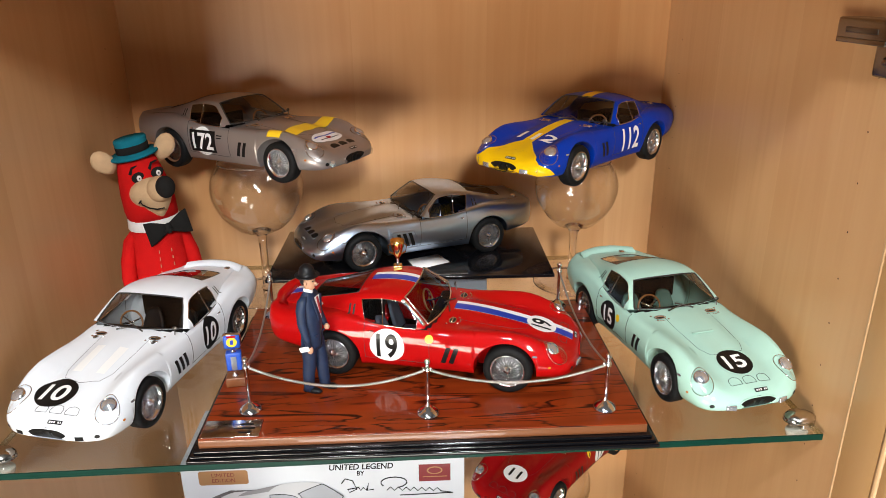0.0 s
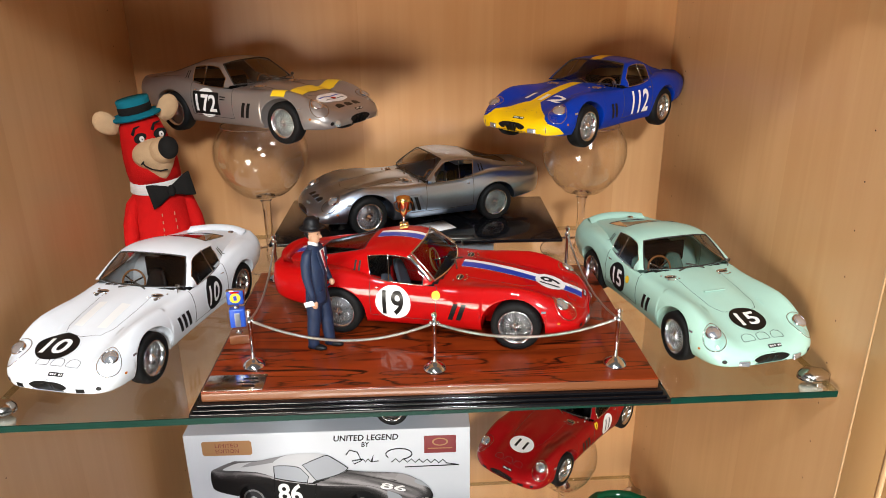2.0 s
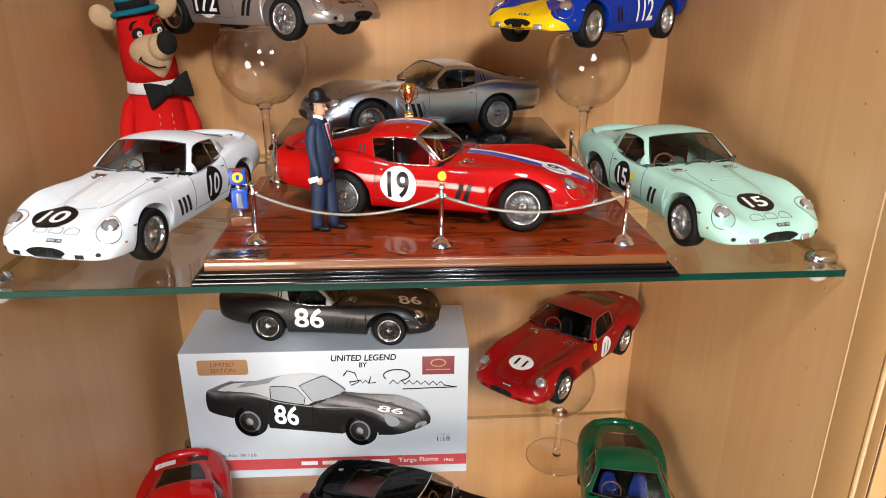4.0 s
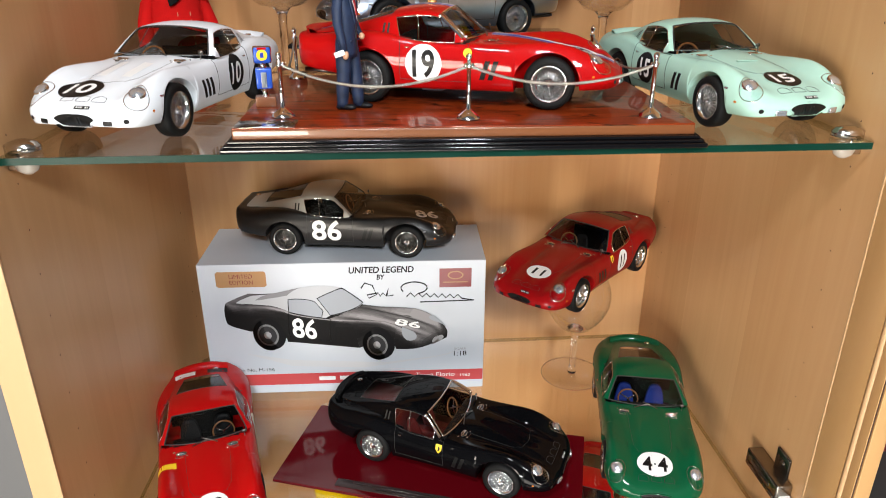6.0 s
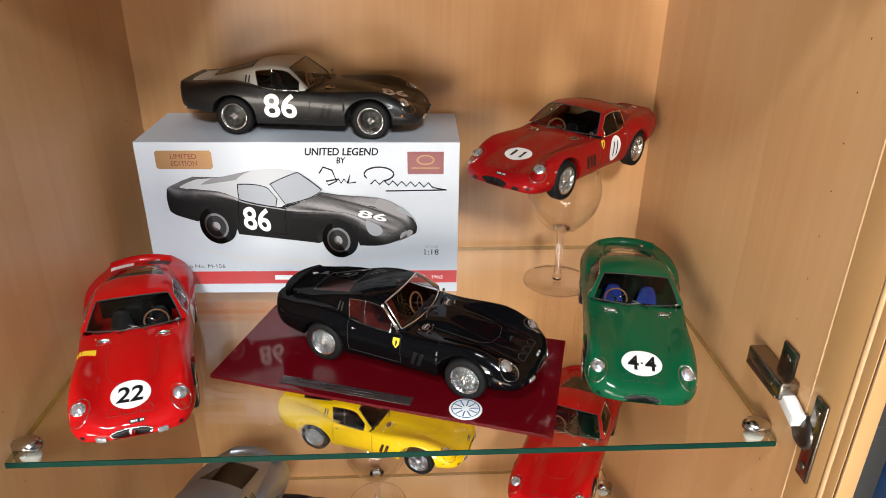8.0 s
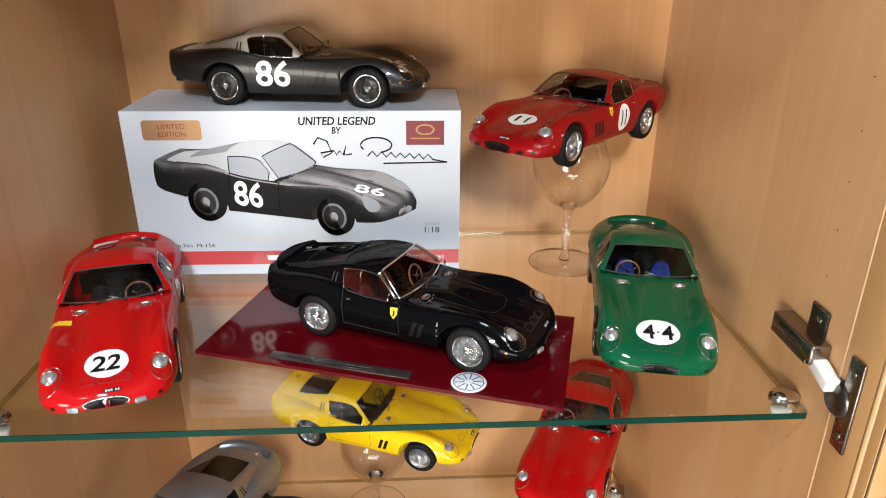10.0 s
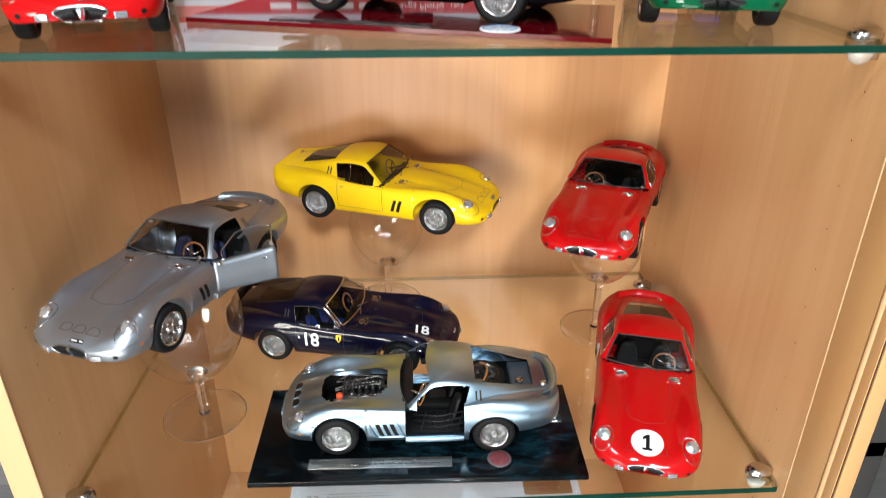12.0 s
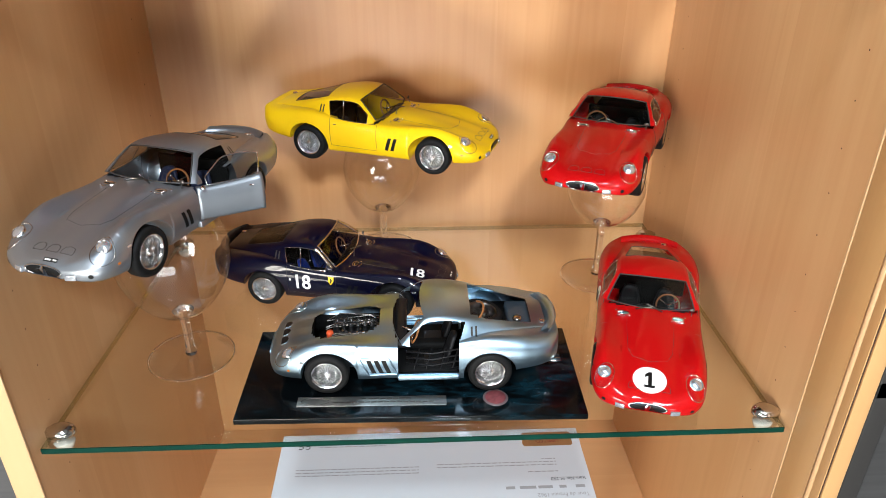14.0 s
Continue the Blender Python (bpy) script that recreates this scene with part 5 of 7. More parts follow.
# engine, spare wheel and bare insides of the stripped car
def stripped_parts():
    rng = random.Random(4)
    bay = Geo().add(*box(20, 84, -22, 22, 15, 17, 0)).add(*box(20, 21.5, -22, 22, 15, 41, 0)).add(*box(82.5, 84, -22, 22, 15, 33.5, 0)).add(*box(20, 84, 21, 22.5, 15, 33.5, 0)).add(*box(20, 84, -22.5, -21, 15, 33.5, 0))
    part("engine_bay", bay.mesh("engine_bay", [M_UNDER]), car_strip)
    e = new("engine")
    e.parent = car_strip
    blk = Geo().add(*box(26, 66, -9, 9, 16, 30, 2))
    part("block", blk.mesh("block", [M_DARKMETAL]), e)
    for s in (1, -1):
        part("cam_cover", one(moved(box(-19, 19, -3.2, 3.2, -2.2, 2.2, 1.4), Matrix.Translation((46, s * 9.5, 34)) @ Matrix.Rotation(-s * 0.5, 4, "X")), [M_BLACK], "cam_cover"), e, "crackle black cam cover")
        for k in range(6):
            tr = cached("trumpet", lambda: one(lathe([(2.2, 0), (2.2, 1), (1.4, 2), (1.7, 5), (2.3, 6.2), (1.3, 6.0), (1.0, 2)], 12), [M_GUNTIP], "trumpet"))
            part("intake_trumpet", tr, e, m=pose((31 + 6 * k) * 0.001, s * 0.0032, 0.034))
        w = Geo()
        for k in range(8):
            x = 28 + 5 * k
            w.add(*tube([(x, s * 7, 36.5), (x + rng.uniform(-1, 1), s * 12.5, 37.5), (x + 2, s * 16.5, 32 + rng.uniform(-3, 2)), (x + 1, s * 17, 24)], 0.45, 5))
        part("ignition_leads", w.mesh("ignition_leads", [M_SEAM]), e)
    part("oil_filter", one(moved(lathe([(0, 8), (2.6, 8), (3.0, 7), (3.0, 0), (0, 0)], 16), Matrix.Translation((66, 11, 31))), [mat("orange_red_filter", (0.6, 0.08, 0.02), 0.4)], "oil_filter"), e, "orange red oil filter")
    for k in range(7):
        y = rng.uniform(-15, 15)
        part("pipe", one(tube([(24, y, 36), (34, y + rng.uniform(-4, 4), 39), (60, y + rng.uniform(-5, 5), 38.5), (71, y + rng.uniform(-3, 3), 33)], 0.5, 5), [M_DARKMETAL], "pipe"), e)
    caps = Geo()
    for k in range(10):
        caps.add(*ball(rng.uniform(26, 68), rng.uniform(-14, 14), rng.uniform(37, 39.5), 1.1, 1.1, 0.9, 8, 6))
    part("bolts", caps.mesh("bolts", [M_CHROME]), e)
    # tube frame seen through the door opening
    fr = Geo()
    for z in (12.5, 19, 25, 31):
        fr.add(*tube([(2, 30, z), (-20, 32, z - 1), (-43, 30, z + 2)], 0.8, 5))
    for x in (-4, -14, -26, -36):
        fr.add(*tube([(x, 30, 11), (x - 5, 31, 34)], 0.7, 5))
    part("tube_frame", fr.mesh("tube_frame", [M_BLACK]), car_strip, "dark steel tube frame")
    for s in (1, -1):
        part("door_sill", one(box(-41.5, 9.0, s * 40.5 - 2.2, s * 40.5 + 2.2, 11.6, 15.6, 1.0), [P_RAW2], "door_sill"), car_strip)
        part("tail_pipes", Geo().add(*tube([(-112, s * 24, 19.0), (-127, s * 25, 19.6)], 1.9, 10)).add(*tube([(-112, s * 29, 19.0), (-127, s * 30, 19.6)], 1.9, 10)).mesh("tail_pipes", [M_CHROME]), car_strip)
    sp = new("spare_wheel")
    sp.parent = car_strip
    sp.matrix_basis = pose(-0.062, 0, 0.0445, 82, 0, 90)
    for nm, me in zip(("tyre", "rim", "spokes", "hub"), WHEEL):
        part(nm, me if nm == "tyre" else remat(me, [M_DARKMETAL]), sp)
    hoop = [(-50 - 14 * math.sin(a), 17 * math.cos(a), 43 + 11 * math.sin(a)) for a in np.linspace(0, math.pi, 16)]
    part("wood_hoop", one(tube(hoop, 1.0, 6), [M_WHEELWOOD], "wood_hoop"), car_strip, "bent wooden hoop")
    tank = Geo().add(*box(-106, -84, -22, 22, 36, 45, 3))
    part("fuel_tank", tank.mesh("fuel_tank", [mat("blue_grey_tank", (0.06, 0.08, 0.10), 0.45, 0.5)]), car_strip)
    part("filler", one(moved(lathe([(0, 1.5), (3.4, 1.4), (3.8, 0), (3.8, -2)], 18), Matrix.Translation((-92, 8, 46.5))), [M_NICKEL], "filler"), car_strip)


stripped_parts()


# ---- wine glasses ----
def wine_glass(x, y, z, rim_z, bowl_r=0.046, foot_r=0.040, bowl_h=0.085, label=""):
    h = (rim_z - z) * 1000
    bh, br, fr = bowl_h * 1000, bowl_r * 1000, foot_r * 1000
    ob = thing("wine_glass", label or "clear balloon wine glass standing on the glass shelf", "wine glass", pose(x, y, z), "wine glasses")
    zb = h - bh
    outer = []
    n = 16
    for k in range(n + 1):
        q = k / n
        r = br * (math.sin(math.pi * min(0.05 + 0.72 * q, 0.77)) ** 0.6)
        outer.append((r, zb + bh * q))
    bowl = [(2.5, zb + 0.2)] + outer[1:]
    part("bowl", one(lathe(bowl, 40), [M_BOWL], "bowl"), ob)
    rimr, rimz = outer[-1]
    part("rim", one(tube([(rimr * math.cos(a), rimr * math.sin(a), rimz) for a in np.linspace(0, 2 * math.pi, 41)[:-1]], 0.45, 6, True), [M_STEM], "rim"), ob)
    stem = [(0, 2.0), (3.0, 2.2), (4.6, 2.8), (5.2, 5), (4.0, 9), (3.6, 16), (3.6, zb - 14), (4.2, zb - 5), (6.5, zb - 0.5), (9, zb + 1.8), (0, zb + 2.2)]
    part("stem", one(lathe(stem, 24), [M_STEM], "stem"), ob)
    foot = [(3.0, 2.6), (8, 2.2), (fr * 0.6, 1.5), (fr - 0.6, 1.1), (fr, 0.7), (fr - 0.6, 0.2), (0, 0.2)]
    part("foot", one(lathe(foot, 48), [M_BOWL], "foot"), ob)
    part("foot_edge", one(tube([(fr * math.cos(a), fr * math.sin(a), 0.8) for a in np.linspace(0, 2 * math.pi, 61)[:-1]], 0.55, 6, True), [M_STEM], "foot_edge"), ob)
    return ob


wine_glass(-0.132, 0.262, S1, 1.170 + 0.008, 0.0435, 0.039, 0.070, "clear balloon wine glass under the warm silver car")
wine_glass(0.174, 0.262, S1, 1.163 + 0.008, 0.040, 0.038, 0.068, "clear balloon wine glass under the blue car")
wine_glass(0.169, 0.249, S2, 0.822 + 0.008, 0.0365, 0.035, 0.068, "clear balloon wine glass under the red car")
wine_glass(-0.192, 0.092, S3, 0.4895 + 0.006, 0.046, 0.036, 0.090, "clear balloon wine glass under the silver car")
wine_glass(-0.030, 0.285, S3, 0.4775 + 0.006, 0.040, 0.036, 0.075, "clear balloon wine glass under the yellow car")
wine_glass(0.192, 0.214, S3, 0.479 + 0.008, 0.038, 0.036, 0.066, "clear balloon wine glass under the plain red car")


# ---- shelf clips, shelf holes, hinges and the door ----
def shelf_clip(x, y, z, side):
    ob = thing("shelf_clip", "chromed shelf clip with a clear pad on the cabinet wall", "shelf support", pose(x, y, z, 0, 0, 0 if side > 0 else 180), "shelf clips")
    dome = lathe([(0, 7.5), (4, 7.3), (7.5, 6.0), (9.2, 3.8), (9.4, 1.0), (8.0, 0.3), (0, 0.2)], 24)
    part("jaw", one(moved(dome, Matrix.Translation((-2, 0, 0)) @ Matrix.Diagonal((1.15, 0.85, 1.0, 1))), [M_NICKEL], "jaw"), ob, "rounded nickel upper jaw")
    part("stem", one(box(0, 9, -3, 3, -12, 5, 1.2), [M_NICKEL], "clip_stem"), ob)
    low = lathe([(0, -6.2), (7.5, -6.4), (8.0, -7.5), (6.5, -12), (3, -14.5), (0, -15)], 20)
    part("pad", one(moved(low, Matrix.Translation((-2, 0, 0)) @ Matrix.Diagonal((1.0, 0.8, 1.0, 1))), [mat("clear_plastic_pad", (0.50, 0.46, 0.40), 0.2, coat=0.5)], "pad"), ob, "cloudy clear plastic pad")
    return ob


def wall_x(side, y):
    """Where a side panel's face stands at a depth y."""
    xb, xf, yf = (XRB, XRF, YFR) if side > 0 else (XLB, XLF, YFL)
    return xb + (xf - xb) * (YB - y) / (YB - yf)


for z, y0 in zip(SHELF_TOP, SHELF_FRONT):
    for y in (y0 + 0.016, 0.300):
        for side in (1, -1):
            shelf_clip(wall_x(side, y) - side * 0.009, y, z, side)

# Dark dots on the panels stand for the shade inside drilled holes.
M_HOLE = mat("dark_hole", (0.06, 0.03, 0.015), 0.9)
for side in (1, -1):
    g = Geo()
    for y in (0.012, 0.304):
        for k in range(-9, 34):
            zc = 0.360 + 0.0215 + 0.032 * k
            if 0.08 < zc < TOP - 0.05:
                v, f = lathe([(0, 0.0), (0.55, 0.0), (0.65, -0.3)], 8, "x")
                g.add([((wall_x(side, y) * 1000) - side * 0.3, y * 1000 + py, zc * 1000 + pz) for px, py, pz in v], f)
    tagged(new("shelf_holes", g.mesh("shelf_holes", [M_HOLE])), "row of small dark dots for drilled shelf holes", "holes", kind="structure")


M_HINGE = mat("dull_nickel", (0.25, 0.225, 0.195), 0.26, 1.0)
M_HINGEWHITE = mat("white_plastic", (0.72, 0.72, 0.70), 0.35)


def hinge(z, flip):
    """A cup hinge: the arm screwed to the cabinet side, the cup in the open door."""
    ob = thing("cabinet_hinge", "nickel cup hinge joining the open door to cabinet", "hinge", pose(XRF - 0.0006, 0.0, z), "hinges")
    u = -1 if flip else 1
    part("mounting_plate", one(box(-2.4, 0, -3, 17, min(6 * u, 26 * u), max(6 * u, 26 * u), 1.5), [M_HINGE], "mounting_plate"), ob)
    part("arm", one(box(-14, 0, -11, 40, -7, 7, 1.8), [M_HINGE], "hinge_arm"), ob)
    part("arm_edge", one(box(-14.8, -13.4, -8, 38, -7.4, -4.6, 0.4), [M_HINGE], "arm_edge"), ob)
    part("slot", one(box(-14.6, -13.5, 0, 30, -1.5, 1.5, 0.4), [M_DARKMETAL], "slot"), ob)
    part("knuckle", one(moved(box(-11, -1, -30, -8, -4.5, 4.5, 1.5), Matrix.Translation((0, 0, -4)) @ Matrix.Rotation(radians(16), 4, "X")), [M_HINGEWHITE], "knuckle"), ob, "white plastic damper block")
    part("cup_plate", one(box(-2.0, 0.5, -46, -32, -52, 14, 1.2), [M_HINGE], "cup_plate"), ob)
    part("cup", one(lathe([(0, -4.5), (10, -4.3), (12, -2.8), (13.5, 0.4)], 28, "x"), [M_DARKMETAL], "cup"), ob, m=pose(0, -0.029, -0.020))
    for sz in (-42, 4):
        part("screw", one(moved(lathe([(0, -1.4), (2.2, -1.2), (3.0, 0)], 14, "x"), Matrix.Translation((-2.0, -38, sz))), [M_HINGE], "screw"), ob)
    part("screw", one(moved(lathe([(0, -1.4), (2.2, -1.2), (3.0, 0)], 14, "x"), Matrix.Translation((-2.3, 6, 17 * u))), [M_HINGE], "screw"), ob)
    return ob


hinge(0.751, False)
hinge(1.304, True)


def door():
    ob = thing("door_1", "open beech framed cabinet door beside the shelves", "door", pose(XRF, 0, 0), kind="structure")
    part("stile", one(box(0, 12, -56.8, -24.4, 15, 1420, 0.4), [M_WOOD_DOOR], "stile"), ob)
    part("bead", one(box(-1.2, 12, -61.6, -56.9, 15, 1420, 2.2), [M_WOOD_EDGE], "bead"), ob, "pale rounded bead")
    part("rail", one(box(0.2, 12, -70.4, -61.7, 15, 1420, 0.4), [M_WOOD_DOOR], "rail"), ob)
    part("groove", one(box(0.6, 11.5, -71.2, -70.2, 15, 1420), [M_HOLE], "groove"), ob, "dark groove")
    part("edge_strip", one(box(1.0, 12.5, -72.6, -71.0, 15, 1420, 0.4), [M_WOOD_DOOR], "edge_strip"), ob)


door()


# ---- the wooden display base and what stands on it ----
def display_base():
    cx, cy, rot = 0.016, 0.0935, -1.0
    ob = thing("display_base", "polished rosewood display base with black plinth and plaque", "display base", pose(cx, cy, S1, 0, 0, rot))
    w, d = 151, 102
    g = Geo()
    for a, b, z0, z1 in ((w + 3, d + 3, 0, 3.0), (w + 1.2, d + 1.2, 3.0, 5.0)):
        g.add(*box(-a, a, -b, b, z0, z1, 0.8))
    part("plinth", g.mesh("plinth", [M_GLOSSBLACK]), ob, "gloss black stepped plinth")
    part("moulding", one(box(-w + 1, w - 1, -d + 1, d - 1, 5.0, 7.2, 0.8), [M_GLOSSBLACK], "moulding"), ob)
    part("edge", one(box(-w + 4, w - 4, -d + 4, d - 4, 7.2, 13.6, 0.9), [M_ROSE_SIDE], "wood_edge"), ob, "matt brown wooden edge")
    g = Geo().add(*box(-w + 4.3, w - 4.3, -d + 4.3, d - 4.3, 13.4, 14.5, 0.4))
    part("top", g.mesh("base_top", [M_ROSE]), ob, "mirror polished dark veined wood")
    pl = part("plaque", one(box(-146, -108, -97, -78, 14.4, 15.0, 0.3), [M_NICKEL], "plaque"), ob, "small engraved metal plaque")
    for k, (px, wd) in enumerate(((-118, 9), (-119, 14), (-118, 8))):
        part("engraving", one(box(px - wd / 2, px + wd / 2, -84 - 4.6 * k, -82.4 - 4.6 * k, 15.0, 15.12), [M_DECALBLACK], "engraving"), pl)
    return ob


display_base()


def stanchion(x, y):
    ob = thing("stanchion", "miniature chrome barrier post on the rosewood base", "barrier post", pose(x, y, BASE1), "barrier posts")
    part("foot", one(lathe([(0, 6.5), (1.8, 6.2), (2.6, 5.2), (4.6, 4.0), (6.8, 2.4), (7.8, 0.9), (8.0, 0), (0, 0)], 28), [M_CHROME], "foot"), ob)
    part("pole", one(lathe([(1.9, 5.8), (1.45, 7), (1.45, 32), (2.2, 32.4), (2.2, 35), (1.4, 35.4), (1.4, 38)], 14), [M_CHROME], "pole"), ob)
    part("knob", one(ball(0, 0, 39.6, 2.1, 2.1, 2.2, 14, 10), [M_CHROME], "knob"), ob)
    return ob


POSTS = {"l": (-0.1045, 0.030), "m": (0.017, 0.0165), "r": (0.138, 0.0135), "bl": (-0.112, 0.178), "br": (0.141, 0.177)}
for p in POSTS.values():
    stanchion(*p)


M_CHAIN = mat("dull_silver_chain", (0.46, 0.44, 0.40), 0.30, 0.9)


def chain(a, b, sag, thick, label):
    ob = thing("chain", label, "chain", pose(0, 0, BASE1), "barrier chains")
    A, B = Vector((*POSTS[a], 0.034)) * 1000, Vector((*POSTS[b], 0.034)) * 1000
    ahead = (B - A).normalized()
    across = ahead.cross(Vector((0, 0, 1))).normalized()
    over = across.cross(ahead)
    turns = (B - A).length / (thick * 2.3)
    n = int(turns * 9)
    for k in range(2):
        strand = []
        for i in range(n + 1):
            t = i / n
            p = A.lerp(B, t)
            p.z -= sag * 4 * t * (1 - t)
            a = 2 * math.pi * (turns * t + k / 2)
            strand.append(tuple(p + across * (0.42 * thick * math.cos(a)) + over * (0.42 * thick * math.sin(a))))
        part("strand", one(tube(strand, thick * 0.46, 6), [M_CHAIN], "strand"), ob)
    for e, s in ((A, 1), (B, -1)):
        part("hook", one(moved(lathe([(0, -1.6), (1.1, -1.2), (1.4, 0), (1.1, 1.2), (0, 1.6)], 10), Matrix.Translation(e + (B - A).normalized() * 2.2 * s)), [M_CHROME], "hook"), ob)


chain("l", "m", 14, 1.25, "silver twisted barrier chain hanging between two posts")
chain("m", "r", 12, 1.25, "silver twisted barrier chain hanging between two posts")
chain("l", "bl", 12, 0.9, "thin silver barrier chain along the base's end")
chain("r", "br", 12, 0.9, "thin silver barrier chain along the base's end")


def ring_loft(rings, cap=True):
    """A skin over rings of (x, y, z, rx, ry)."""
    seg = 18
    v, f = [], []
    for x, y, z, rx, ry in rings:
        for k in range(seg):
            a = 2 * math.pi * k / seg
            v.append((x + rx * math.cos(a), y + ry * math.sin(a), z))
    for i in range(len(rings) - 1):
        for k in range(seg):
            l = (k + 1) % seg
            f.append((i * seg + k, i * seg + l, (i + 1) * seg + l, (i + 1) * seg + k))
    if cap:
        f.append(tuple(reversed(range(seg))))
        f.append(tuple((len(rings) - 1) * seg + k for k in range(seg)))
    return v, f


def figurine():
    """A plain little statuette in a dark suit and round hat."""
    suit = mat("navy_suit_paint", (0.006, 0.017, 0.050), 0.6, vary=0.5, vary_scale=260)
    skin = mat("tan_figure_paint", (0.50, 0.27, 0.16), 0.5)
    shirt = M_WHITE
    tie = mat("dark_red_tie_paint", (0.25, 0.01, 0.015), 0.5)
    mats = [suit, M_BLACK, skin, shirt, tie]
    g = Geo()
    # one leg set before the other; the left side is away from the viewer
    for s, fx in ((1, 5.0), (-1, -3.0)):
        g.add(*ring_loft([(fx, s * 4.2, 2.0, 4.0, 3.6), (fx * 0.95, s * 4.2, 5, 3.8, 3.4), (fx * 0.8, s * 4.2, 14, 4.3, 3.7), (fx * 0.55 + 0.6, s * 4.0, 24, 4.7, 4.1), (fx * 0.3, s * 3.8, 34, 5.4, 4.6), (0, s * 3.0, 45, 5.8, 4.8)]), 0)
        g.add(*ball(fx + 3.6, s * 4.4, 2.0, 6.4, 2.9, 2.1, 16, 8), 1)
        g.add(*ball(fx - 1.5, s * 4.4, 1.6, 3.0, 2.6, 1.7, 12, 8), 1)
    # arms: the near one hangs and holds a folded paper, the far one bends forward
    g.add(*ring_loft([(2.6, -9.6, 38.5, 2.0, 1.9), (1.4, -10.2, 46, 2.7, 2.5), (-0.6, -10.6, 55, 3.1, 2.9), (-1.0, -9.8, 64, 3.5, 3.2), (-0.6, -8.2, 70.5, 3.2, 3.0), (-0.2, -6.0, 73, 2.0, 2.0)]), 0)
    g.add(*ball(3.4, -9.6, 36.2, 2.3, 1.7, 2.9, 10, 8), 2)
    g.add(*moved(box(-3.6, 3.6, -0.6, 0.6, -1.7, 1.7, 0.4), Matrix.Translation((0.2, -11.4, 37.0)) @ Matrix.Rotation(radians(-20), 4, "Y")), 3)
    g.add(*ring_loft([(6.2, 8.4, 47, 2.0, 1.9), (3.4, 9.6, 50, 2.6, 2.4), (0.0, 9.8, 58, 3.0, 2.8), (-0.6, 8.4, 69, 3.2, 3.0), (-0.2, 6.2, 73, 2.0, 2.0)]), 0)
    g.add(*ball(7.4, 7.6, 46.2, 2.2, 1.7, 2.2, 10, 8), 2)
    # jacket with an open front, skirts a little wider than the waist
    g.add(*ring_loft([(0, 0, 34, 6.4, 9.2), (0.2, 0, 37, 6.6, 9.2), (0.3, 0, 45, 6.3, 8.4), (0.5, 0, 52, 6.4, 8.1), (0.7, 0, 60, 6.7, 8.9), (0.3, 0, 67, 6.0, 9.4), (-0.2, 0, 71.5, 4.6, 7.6), (-0.2, 0, 74, 3.2, 4.4), (0, 0, 75.6, 2.6, 2.8)]), 0)
    g.add(*box(6.2, 7.1, -0.4, 0.4, 36, 54, 0.2), 1)
    for s in (1, -1):
        g.add(*moved(box(-0.5, 0.5, -1.3, 1.3, -8.5, 8.5, 0.4), Matrix.Translation((6.6, s * 2.9, 63.5)) @ Matrix.Rotation(-s * 0.24, 4, "X") @ Matrix.Rotation(-0.10, 4, "Y")), 0)
        g.add(*box(5.4, 6.6, s * 4.6 - 1.8, s * 4.6 + 1.8, 44, 45.2, 0.3), 0)
    g.add(*moved(poly([(0, -10), (3.2, 6), (-3.2, 6)]), Matrix.Translation((6.75, 0, 66)) @ Matrix.Rotation(radians(90), 4, "Z") @ Matrix.Rotation(radians(80), 4, "X")), 3, True)
    g.add(*moved(box(-0.4, 0.5, -0.9, 0.9, -6.5, 5.5, 0.3), Matrix.Translation((7.0, 0, 66)) @ Matrix.Rotation(-0.17, 4, "Y")), 4)
    g.add(*box(5.9, 6.6, 4.2, 6.2, 63, 65, 0.2), 3)
    g.add(*lathe([(3.2, 73.6), (3.3, 76.4), (2.6, 77.0)], 16), 3)
    # head in profile: jaw, nose, brow, ears, hair, round hat
    g.add(*ring_loft([(0.3, 0, 74, 2.7, 2.6), (0.5, 0, 78, 2.6, 2.5)]), 2)
    g.add(*ring_loft([(1.6, 0, 76.4, 2.4, 2.0), (1.4, 0, 77.6, 3.8, 3.0), (1.0, 0, 80, 4.5, 3.6), (0.7, 0, 83, 4.7, 3.9), (0.5, 0, 86.5, 4.5, 3.8), (0.4, 0, 89, 3.0, 2.8)]), 2)
    g.add(*moved(ball(0, 0, 0, 1.5, 0.8, 1.2, 10, 8), Matrix.Translation((5.6, 0, 80.8)) @ Matrix.Rotation(0.5, 4, "Y")), 2)
    g.add(*ball(5.1, 0, 78.4, 0.7, 1.3, 0.4, 8, 6), 4)
    for s in (1, -1):
        g.add(*ball(0.4, s * 3.9, 81.4, 1.2, 0.6, 1.7, 8, 6), 2)
        g.add(*ball(4.6, s * 1.6, 82.6, 0.8, 0.7, 0.45, 8, 6), 1)
    g.add(*ball(-1.6, 0, 82.4, 3.6, 4.0, 4.2, 14, 10), 1)
    g.add(*lathe([(0, 93.6), (2.6, 93.2), (4.6, 91.4), (5.3, 88.2), (5.4, 86.6), (7.2, 86.0), (8.0, 86.5), (8.2, 86.1), (7.4, 85.2), (4.6, 85.2)], 28), 1)
    return tagged(part("figurine", g.mesh("figurine", mats), None, m=pose(-0.062, 0.053, BASE1, 0, 0, -22) @ Matrix.Scale(1.04, 4)), "small painted figurine in navy suit and bowler hat", "figurine")


figurine()


